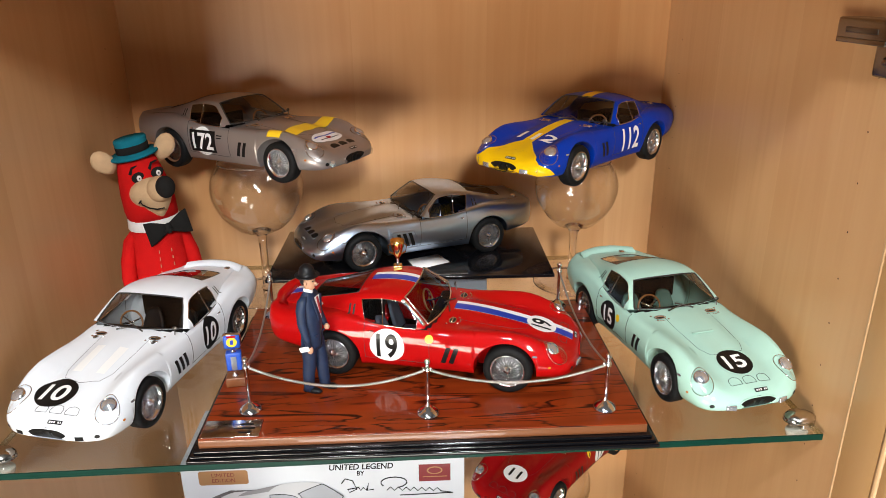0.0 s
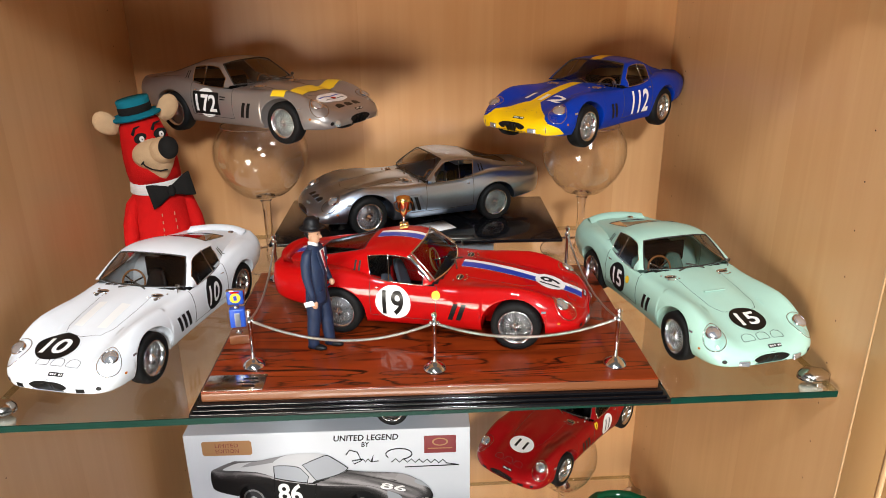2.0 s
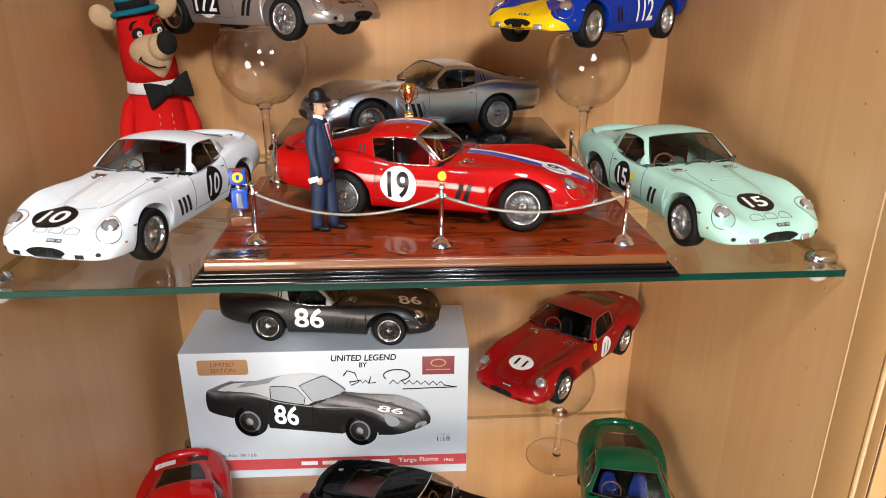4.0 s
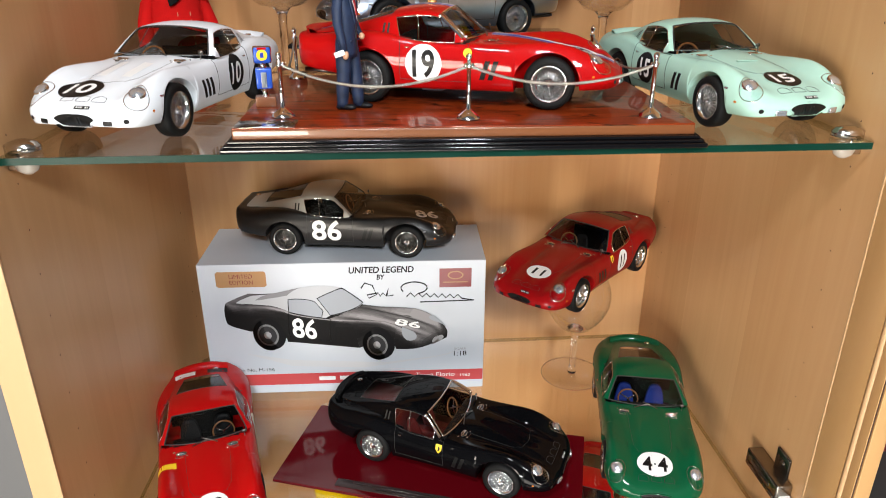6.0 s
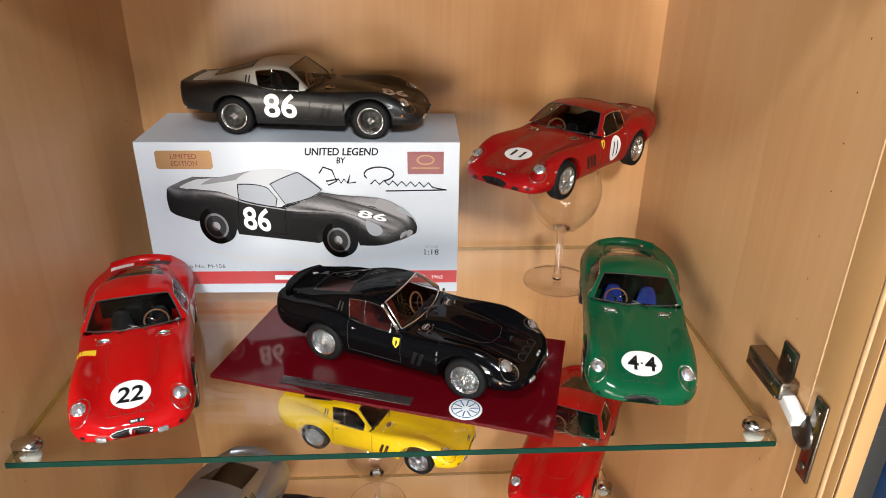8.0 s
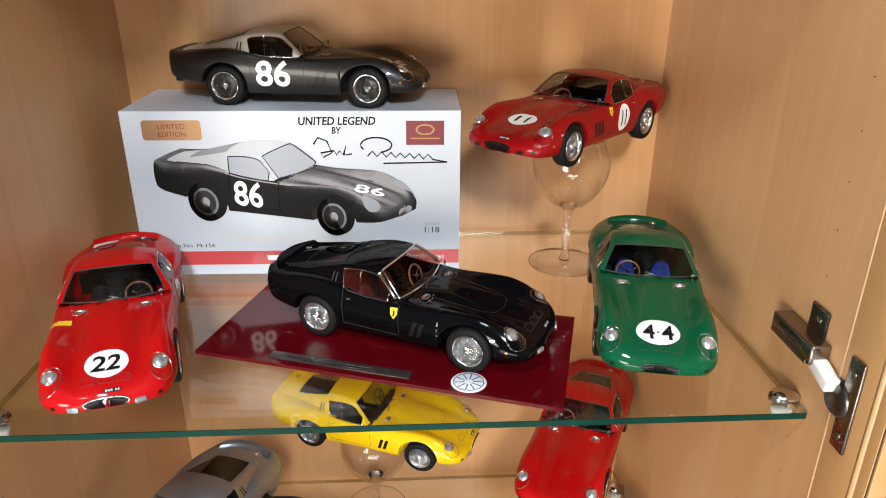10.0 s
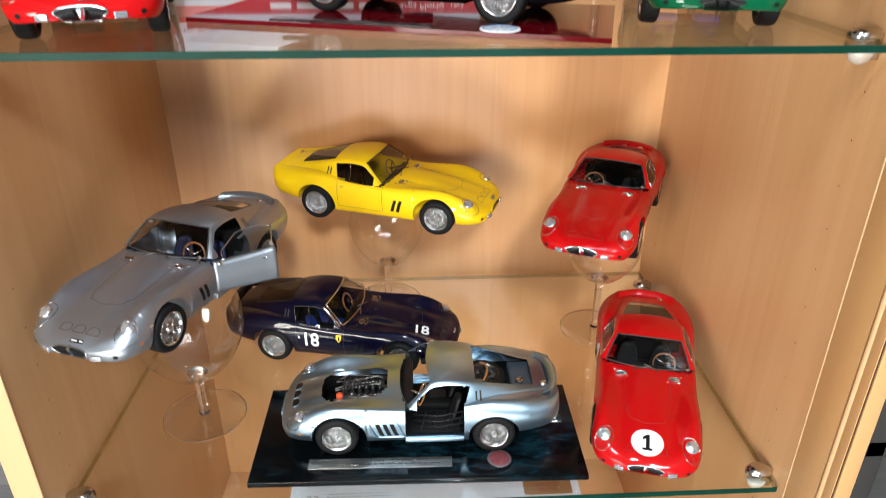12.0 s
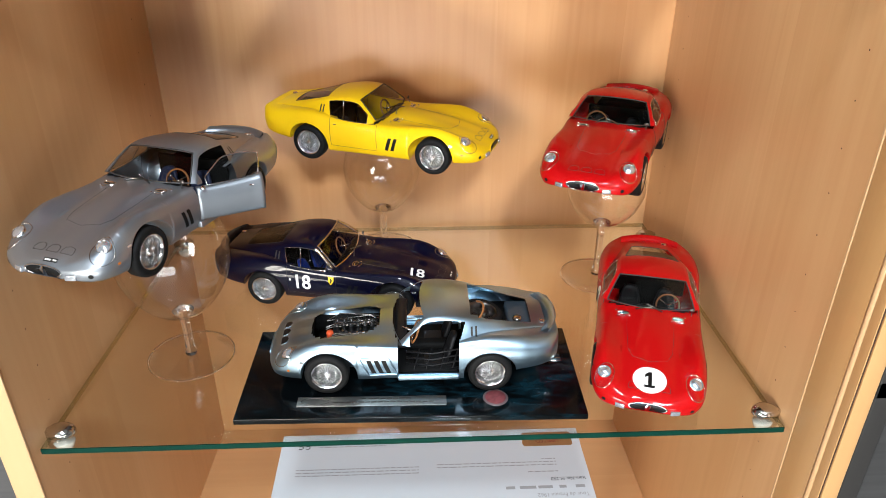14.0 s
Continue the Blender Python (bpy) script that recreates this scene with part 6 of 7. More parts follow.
def plush_bear():
    """A plain stuffed toy: red felt body, tan muzzle and ears, blue-green hat, black bow tie."""
    def felt(name, c):
        return mat(name, c, 0.95, bump=0.8, bump_scale=900, vary=0.16, vary_scale=140, spec=0.1)
    mats = [felt("red_felt", (0.56, 0.009, 0.008)), felt("tan_felt", (0.55, 0.36, 0.20)), felt("black_felt", (0.015, 0.014, 0.013)), felt("teal_felt", (0.008, 0.15, 0.20)), felt("white_felt", (0.75, 0.70, 0.66))]
    g = Geo()
    g.add(*ring_loft([(0, 0, 0, 22, 20), (0, 0, 6, 28, 25), (0, 0, 26, 31, 28), (0, 0, 52, 30, 27), (0, -1, 70, 27, 24), (0, -2, 84, 25, 22)]), 0)
    g.add(*ring_loft([(0, -2, 82.5, 26.4, 23.2), (0, -2, 83.5, 27, 23.8), (0, -2, 93, 26, 23), (0, -2, 94, 25, 22)], False), 4)
    for s in (1, -1):
        arm = [(s * 22, -2, 80, 4, 6), (s * 27, -4, 73, 6.5, 7.5), (s * 32, -9, 56, 7.5, 8), (s * 34, -13, 40, 7.5, 8), (s * 34, -15, 29, 6.5, 7), (s * 33, -15, 24, 3, 3.5)]
        g.add(*ring_loft(arm), 0)
    # the head, built upright and then tipped to one side
    h = Geo()
    h.add(*ring_loft([(0, -2, 90, 25, 22), (0, -3, 104, 26, 24.5), (0, -3, 118, 25, 24), (0, -2, 132, 22.5, 21.5), (0, -1, 144, 19.5, 18.5), (0, 0, 151, 15, 14), (0, 0, 154, 5, 5)]), 0)
    for s in (1, -1):
        ear = Matrix.Translation((s * 28, -3, 149)) @ Matrix.Rotation(s * 0.85, 4, "Y")
        h.add(*moved(ring_loft([(0, 0, -9, 5, 3), (0, 0, -3, 8.5, 4), (0, 0, 4, 9.6, 4.2), (0, 0, 10, 8.2, 3.6), (0, 0, 14, 4.5, 2.4), (0, 0, 15, 1, 0.8)]), ear), 1)
    # muzzle: wide cheeks drawn down to a pointed chin, with a round snout
    h.add(*moved(ball(0, 0, 0, 21, 13, 14, 24, 16), Matrix.Translation((4, -21, 118)) @ Matrix.Rotation(0.12, 4, "Y")), 1)
    h.add(*moved(ring_loft([(0, 0, -23, 1.2, 1.0), (0, 0, -18, 7, 5), (0, 0, -11, 13, 9), (0, 0, -3, 17.5, 12), (0, 0, 4, 18, 12.5)]), Matrix.Translation((6, -21.5, 116))), 1)
    h.add(*moved(ball(0, 0, 0, 13, 12, 11.5, 20, 12), Matrix.Translation((12, -30, 121))), 1)
    h.add(*ball(17, -42, 124, 9.4, 8.6, 9.8, 20, 14), 2)
    h.add(*tube([(-9.5, -32.0, 115.5), (-8, -33.2, 112.5), (-3, -34.4, 108.5), (4, -34.6, 105.2), (11, -34.0, 104.5)], 0.7, 5), 2)
    h.add(*tube([(-11, -31.0, 114), (-8.2, -33.2, 116.4)], 0.7, 5), 2)
    for x in (-4, 15):
        dy = 0.022 * (x - 5) ** 2
        h.add(*moved(ball(0, 0, 0, 6.4, 2.0, 4.6, 16, 8), Matrix.Translation((x, -23.5 + dy, 134)) @ Matrix.Rotation(-0.12, 4, "Y")), 2)
        h.add(*ball(x + 0.8, -25.4 + dy, 133.4, 2.4, 1.2, 2.6, 12, 8), 4)
        h.add(*ball(x + 1.0, -26.4 + dy, 133.4, 0.7, 0.5, 0.9, 8, 6), 2)
        h.add(*tube([(x - 6.5, -22.5 + dy, 138), (x - 3, -21.6 + dy, 143.0), (x + 3, -20.4 + dy, 143.6)], 1.5, 6, r_end=0.7), 2)
    h.add(*lathe([(14.5, 150.5), (23.0, 149.2), (24.4, 150.6), (23.4, 152.4), (15.6, 153.2), (15.0, 154), (16.2, 164), (15.6, 165.5), (0, 166)], 30), 3)
    h.add(*lathe([(15.6, 153.4), (16.1, 154), (16.3, 159.5), (15.7, 160)], 30), 2)
    tip = Matrix.Translation((0, 0, 92)) @ Matrix.Rotation(radians(-9), 4, "Y") @ Matrix.Translation((0, 0, -92))
    v, f = moved((h.v, h.f), tip)
    g.add(v, f, h.m)
    # bow tie: two wings and a knot, tipped with the head
    for s in (1, -1):
        v, f = ring_loft([(0, 0, 0, 3.0, 3.2), (0, 0, 7, 2.6, 6.5), (0, 0, 15, 2.8, 10), (0, 0, 21, 2.0, 11.5), (0, 0, 22, 0.6, 11)])
        g.add(*moved((v, f), Matrix.Translation((10, -28, 86)) @ Matrix.Rotation(radians(-12), 4, "Y") @ Matrix.Rotation(s * radians(90), 4, "Y") @ Matrix.Rotation(radians(90), 4, "Z")), 2)
    g.add(*ball(10, -30, 86, 4.2, 3.8, 5.2, 14, 8), 2)
    # stitched seams down the belly
    for x in (-4, 12):
        for k in range(7):
            z = 24 + 6.4 * k
            g.add(*tube([(x + 0.3 * k * (1 if x < 0 else -1), -28.6 + 0.0045 * (z - 40) ** 2 + 0.012 * x * x, z), (x + 0.3 * k * (1 if x < 0 else -1), -28.6 + 0.0045 * (z - 37) ** 2 + 0.012 * x * x, z + 3)], 0.45, 4), 1)
    g.v = [(x * 0.86, y * 0.86, z * 1.0) for x, y, z in g.v]
    return tagged(part("plush_bear", g.mesh("plush_bear", mats), None, m=pose(-0.222, 0.236, S1, 0, 0, 24)), "red felt plush bear toy with hat and bow tie", "plush toy")


plush_bear()


def fuel_pump():
    ob = thing("miniature_fuel_pump", "miniature blue petrol pump on a wooden block", "toy fuel pump", pose(-0.121, 0.066, BASE1, 0, 0, 8) @ Matrix.Scale(0.88, 4))
    blue = mat("toy_blue_plastic", (0.012, 0.07, 0.42), 0.3, coat=0.5)
    part("block", one(box(-8, 8, -6, 6, 0, 8, 0.8), [M_ROSE_SIDE], "block"), ob, "small brown wooden block")
    part("stem", one(lathe([(3, 8), (2.2, 9), (2.0, 13), (3.2, 14.5)], 16), [M_CHROME], "stem"), ob)
    part("body", one(box(-6.2, 6.2, -4, 4, 14, 30, 1.2), [blue], "pump_body"), ob)
    part("panel", one(box(-2.2, 2.2, -4.4, -3.9, 15, 27, 0.2), [P_SILVER], "panel"), ob)
    part("collar", one(lathe([(2.4, 30), (2.0, 31), (2.0, 33), (2.6, 34)], 14), [M_CHROME], "collar"), ob)
    part("head", one(box(-6.6, 6.6, -3.4, 3.4, 34, 46, 1.6), [blue], "head"), ob)
    part("frame", one(box(-7.2, 7.2, -2.8, 2.8, 33.4, 46.6, 1.8), [M_CHROME], "frame"), ob)
    part("sign", one(moved(disc(4.2, 4.2, 20), Matrix.Translation((0, -3.6, 40)) @ Matrix.Rotation(radians(90), 4, "X")), [M_YELLOW], "sign"), ob, "yellow round sign with a blue mark")
    part("sign_mark", one(moved(rect(2.6, 4), Matrix.Translation((0, -3.75, 40)) @ Matrix.Rotation(radians(90), 4, "X")), [M_BLUE], "sign_mark"), ob)
    part("sign_cap", one(moved(rect(7, 1.6), Matrix.Translation((0, -3.75, 45.0)) @ Matrix.Rotation(radians(90), 4, "X")), [P_RED], "sign_cap"), ob)


fuel_pump()


def trophy():
    p = car_19.matrix_basis @ Vector((-0.030, 0.012, 0.0668))
    ob = thing("trophy_cup", "tiny gold trophy cup standing on the red car's roof", "trophy", pose(p.x, p.y, p.z))
    part("base", one(box(-3.4, 3.4, -3.4, 3.4, 0, 4.2, 0.6), [M_GOLD], "trophy_base"), ob)
    part("stem", one(lathe([(1.6, 4), (0.9, 6), (0.9, 9), (1.5, 10)], 14), [M_CHROME], "trophy_stem"), ob)
    part("cup", one(lathe([(0.6, 9.6), (2.6, 12), (4.2, 17), (5.2, 22), (5.5, 24.6), (5.1, 24.6), (4.0, 18), (0, 12)], 24), [M_GOLD], "cup"), ob)
    for s in (1, -1):
        part("handle", one(tube([(s * 4.6, 0, 22), (s * 7.2, 0, 20), (s * 6.2, 0, 15), (s * 3.0, 0, 13)], 0.5, 6), [M_GOLD], "handle"), ob)


trophy()


# ---- plates under the cars ----
def flat_plate(name, label, at, z, rot, w, d, t, material):
    ob = thing(name, label, "display plate", pose(at[0], at[1], z, 0, 0, rot))
    part("sheet", one(box(-w / 2, w / 2, -d / 2, d / 2, -t, 0, 0.5), [material], "sheet"), ob)
    return ob


M_REDACRYL = mat("dark_red_acrylic", (0.085, 0.0015, 0.004), 0.08, 0, 0.2, spec=0.3)
def mottled(name, ground, fleck):
    """Gloss black with faint blue-green flecks drawn out along one way."""
    m = mat(name, ground, 0.16, 0, 0.10, spec=0.25)
    nt = m.node_tree
    tc = nt.nodes.new("ShaderNodeTexCoord")
    mp = nt.nodes.new("ShaderNodeMapping")
    mp.inputs["Scale"].default_value = (60, 190, 60)
    nt.links.new(tc.outputs["Object"], mp.inputs[0])
    n = nt.nodes.new("ShaderNodeTexNoise")
    n.inputs["Scale"].default_value, n.inputs["Detail"].default_value, n.inputs["Distortion"].default_value = 1.0, 8, 0.8
    nt.links.new(mp.outputs[0], n.inputs["Vector"])
    wide = nt.nodes.new("ShaderNodeTexNoise")
    wide.inputs["Scale"].default_value, wide.inputs["Detail"].default_value = 14.0, 3
    nt.links.new(tc.outputs["Object"], wide.inputs["Vector"])
    mul = nt.nodes.new("ShaderNodeMath"); mul.operation = "MULTIPLY"
    nt.links.new(n.outputs["Fac"], mul.inputs[0]); nt.links.new(wide.outputs["Fac"], mul.inputs[1])
    r = nt.nodes.new("ShaderNodeMapRange")
    r.inputs["From Min"].default_value, r.inputs["From Max"].default_value = 0.25, 0.42
    nt.links.new(mul.outputs[0], r.inputs["Value"])
    mx = nt.nodes.new("ShaderNodeMixRGB")
    mx.inputs[1].default_value, mx.inputs[2].default_value = (*ground, 1), (*fleck, 1)
    nt.links.new(r.outputs[0], mx.inputs[0])
    nt.links.new(mx.outputs[0], nt.nodes["Principled BSDF"].inputs["Base Color"])
    return m


M_BLACKMARBLE = mottled("glossy_blue_black", (0.0012, 0.0018, 0.0022), (0.004, 0.017, 0.025))
p1 = flat_plate("black_plate", "glossy black acrylic plate under the bare metal car", (0.012, 0.262), PLATE1, -2.0, 262, 132, 3.0, M_GLOSSBLACK)
part("plaque", one(box(10, 52, -62, -54, 0.05, 0.8, 0.3), [M_DARKMETAL], "plaque"), p1)
riser = thing("riser_block", "low grey block carrying the black plate", "block", pose(0.012, 0.262, S1))
part("block", one(box(-60, 70, -45, 45, 0, (PLATE1 - 0.003 - S1) * 1000 - 0.05, 1), [mat("grey_card", (0.20, 0.21, 0.23), 0.6)], "block"), riser)
card = thing("paper_card", "folded white paper card tucked under the bare metal car", "card", pose(0.028, 0.228, PLATE1 + 0.0003, 0, 0, 24))
part("leaf", one(([(-18, -10, 0.2), (18, -8, 0.2), (16, 14, 1.2), (-16, 14, 1.2), (-18, -10, 0.6), (18, -8, 0.6), (16, 14, 1.6), (-16, 14, 1.6)], [(3, 2, 1, 0), (4, 5, 6, 7), (0, 1, 5, 4), (1, 2, 6, 5), (2, 3, 7, 6), (3, 0, 4, 7)]), [M_WHITE], "leaf"), card)

p2 = thing("red_plate", "glossy dark red acrylic plate under the black car", "display plate", pose(0.0, 0.0, 0))
zt = PLATE2
cor = [(-0.153, 0.090), (0.117, 0.003), (0.153, 0.130), (-0.117, 0.203)]
g = Geo()
g.add([(x, y, zt - 0.003) for x, y in cor] + [(x, y, zt) for x, y in cor], [(3, 2, 1, 0), (4, 5, 6, 7), (0, 1, 5, 4), (1, 2, 6, 5), (2, 3, 7, 6), (3, 0, 4, 7)], flat=True)
part("sheet", g.mesh("sheet", [M_REDACRYL], 1.0), p2)
pq = part("plaque", one(box(-56, 56, -5, 5, 0.0, 0.7, 0.3), [mat("dark_plaque", (0.05, 0.035, 0.035), 0.25, 0.3)], "plaque"), p2, "dark engraved plaque", m=pose(-0.040, 0.0645, zt, 0, 0, -17.8))
for k in range(2):
    part("engraving", one(box(-40 + 20 * k, 40 - 10 * k, 0.8 - 3.4 * k, 2.0 - 3.4 * k, 0.7, 0.78), [M_DARKMETAL], "engraving"), pq)
sl = part("seal", one(lathe([(0, 0.5), (12.5, 0.5), (13, 0.0)], 40), [M_WHITE], "seal"), p2, "white round seal with blue spokes", m=pose(0.055, 0.037, zt, 0, 0, 0))
g = Geo()
for k in range(10):
    a = 2 * math.pi * k / 10
    g.add(*moved(rect(7, 1.0), Matrix.Rotation(a, 4, "Z") @ Matrix.Translation((6.5, 0, 0.65))))
g.add(*tube([(10.8 * math.cos(a), 10.8 * math.sin(a), 0.5) for a in np.linspace(0, 2 * math.pi, 41)[:-1]], 0.4, 4, True))
part("seal_print", g.mesh("seal_print", [mat("seal_blue", (0.05, 0.12, 0.25), 0.4)]), sl)

p3 = flat_plate("black_plate", "glossy blue-black plate under the stripped metal car", (0.0, 0.057), PLATE3, -1.0, 272, 116, 5.0, M_BLACKMARBLE)
pq = part("plaque", one(box(-90, 27, -45, -34, 0.05, 0.9, 0.3), [mat("dull_steel_plaque", (0.26, 0.26, 0.25), 0.38, 0.9)], "plaque"), p3, "long engraved metal plaque")
for k, (a, b) in enumerate(((-40, 2), (-62, 18))):
    n = int((b - a) / 5)
    for i in range(n):
        part("engraving", one(box(a + 5 * i, a + 5 * i + 4.0, -37.6 - 4 * k, -36.2 - 4 * k, 0.9, 0.98), [M_DARKMETAL], "engraving"), pq)
part("oval_mark", one(tube([(-76 + 11 * math.cos(a), -39.5 + 4 * math.sin(a), 0.9) for a in np.linspace(0, 2 * math.pi, 31)[:-1]], 0.3, 4, True), [M_DARKMETAL], "oval_mark"), pq)
sl = part("seal", one(lathe([(0, 0.6), (9.5, 0.6), (10, 0.0)], 36), [mat("grey_seal_ring", (0.10, 0.075, 0.08), 0.4)], "seal"), p3, "round seal with a red centre", m=pose(0.066, -0.037, 0.0001))
part("seal_print", one(lathe([(0, 0.75), (8, 0.75), (8.2, 0.6)], 30), [mat("seal_red", (0.15, 0.04, 0.045), 0.55, vary=0.6, vary_scale=500, spec=0.2)], "seal_print"), sl)


# ---- the boxes ----
M_CARTON = mat("white_carton", (0.53, 0.56, 0.60), 0.5, coat=0.1, vary=0.02)
M_PRINT_RED = mat("red_print", (0.50, 0.03, 0.035), 0.4, coat=0.25)
M_PRINT_DKRED = mat("dark_red_print", (0.17, 0.012, 0.015), 0.4, coat=0.25)
M_PRINT_GOLD = mat("bronze_foil_print", (0.34, 0.19, 0.085), 0.4, 0.45)
M_PRINT_BLACK = mat("black_print", (0.008, 0.008, 0.009), 0.55, spec=0.1)
M_PRINT_GREY = mat("grey_print", (0.30, 0.30, 0.31), 0.45)


def printed(parent, name, flat, at, material, label="", lift=0.15, rot=0.0, face="front"):
    """A flat print on the front (in x and z) or on the top (in x and y) of a box."""
    turn = Matrix.Rotation(radians(90), 4, "X") if face == "front" else Matrix.Identity(4)
    v, f = moved(flat, turn @ Matrix.Rotation(radians(rot), 4, "Z"))
    dx, dy, dz = (at[0], -lift, at[1]) if face == "front" else (at[0], at[1], lift)
    return part(name, one(([(x + dx, y + dy, z + dz) for x, y, z in v], f), [material], name, flat=True), parent, label)


def carton():
    BW, BD, BH = 300, 103, 158
    ob = thing("model_box", "white printed carton box with a car picture", "box", pose(-0.088, 0.2335, S2, 0, 0, -1.2))
    part("carton", one(box(-BW / 2, BW / 2, 0, BD, 0, BH, 1.0), [M_CARTON], "carton", flat=True), ob)
    printed(ob, "red_band", rect(BW - 1, 14), (0, 17.5), M_PRINT_RED)
    printed(ob, "band_lettering", word("Targa Florio", 44, 7), (96, 17.5), M_WHITE, lift=0.25)
    printed(ob, "band_lettering", word("1962", 11, 3.6), (130, 17), M_WHITE, lift=0.25)
    for x, w in ((-22, 18), (6, 28), (34, 14), (56, 20)):
        printed(ob, "band_bar", rect(w, 5), (x - 2, 17.5), M_WHITE, lift=0.25)
    printed(ob, "gold_label", poly([(-26, -7), (-24, -9), (24, -9), (26, -7), (26, 7), (24, 9), (-24, 9), (-26, 7)]), (-106, 141), M_PRINT_GOLD, "bronze foil label")
    printed(ob, "label_lettering", word("LIMITED", 24, 4.6), (-106, 144.4), M_PRINT_DKRED, lift=0.25)
    printed(ob, "label_lettering", word("EDITION", 24, 4.6), (-106, 137.6), M_PRINT_DKRED, lift=0.25)
    printed(ob, "logo_panel", rect(34, 22), (118, 138), M_PRINT_DKRED, "dark red logo panel")
    printed(ob, "logo_mark", disc(8.5, 5.0, 24), (118, 141), M_PRINT_GOLD, lift=0.25)
    printed(ob, "logo_mark", disc(6.8, 3.6, 24), (118, 141), M_PRINT_DKRED, lift=0.32)
    printed(ob, "logo_mark", rect(26, 1.2), (118, 133), M_PRINT_GOLD, lift=0.25)
    printed(ob, "scale_lettering", word("SCALE", 13, 2.6), (124, 51), M_PRINT_GREY)
    printed(ob, "scale_lettering", word("1:18", 14, 6), (124, 45), M_PRINT_BLACK)
    printed(ob, "item_lettering", word("Item No. M-156", 44, 4.0), (-103, 30.5), M_PRINT_BLACK)
    printed(ob, "handwriting", word("UNITED LEGEND", 68, 7.5, 0.12, 0.5), (40, 149), M_PRINT_BLACK, "black pen handwriting")
    printed(ob, "handwriting", word("BY", 8, 6, 0.1, 0.4), (39, 140.5), M_PRINT_BLACK)
    sig = [(18, 128), (22, 134), (30, 131), (34, 120), (26, 116), (24, 120), (36, 122), (38, 118), (41, 122), (44, 118), (47, 127), (45, 118), (52, 119)]
    pts = [Vector((x, -0.25, z)) for x, z in sig]
    part("pen_stroke", one(tube([p for p in pts], 0.7, 4), [M_PRINT_BLACK], "pen_stroke"), ob, "black pen flourish")
    loop = [Vector((74 - 14 * math.cos(a), -0.25, 127 + 7 * math.sin(a))) for a in np.linspace(-0.6, 4.4, 14)]
    part("pen_stroke", one(tube(loop, 0.7, 4), [M_PRINT_BLACK], "pen_stroke"), ob)
    zig = [Vector((66 + 4.2 * k, -0.25, 117 + (4.5 if k % 2 else 0) - 0.25 * k)) for k in range(15)] + [Vector((138, -0.25, 111)), Vector((80, -0.25, 110))]
    part("pen_stroke", one(tube(zig, 0.65, 4), [M_PRINT_BLACK], "pen_stroke"), ob)
    # prints on the lid
    printed(ob, "lid_logo", rect(42, 17), (-108, 16), M_PRINT_DKRED, face="top")
    for k in range(3):
        printed(ob, "lid_bar", rect(76 - 14 * k, 1.5), (-36 - 6 * k, 20 - 5 * k), M_PRINT_GREY, face="top")
    for k in range(3):
        printed(ob, "lid_bar", rect(60 - 8 * k, 1.6), (96, 84 - 8 * k), M_PRINT_GREY, face="top")
    # the printed picture of the car
    return ob


BOX = carton()


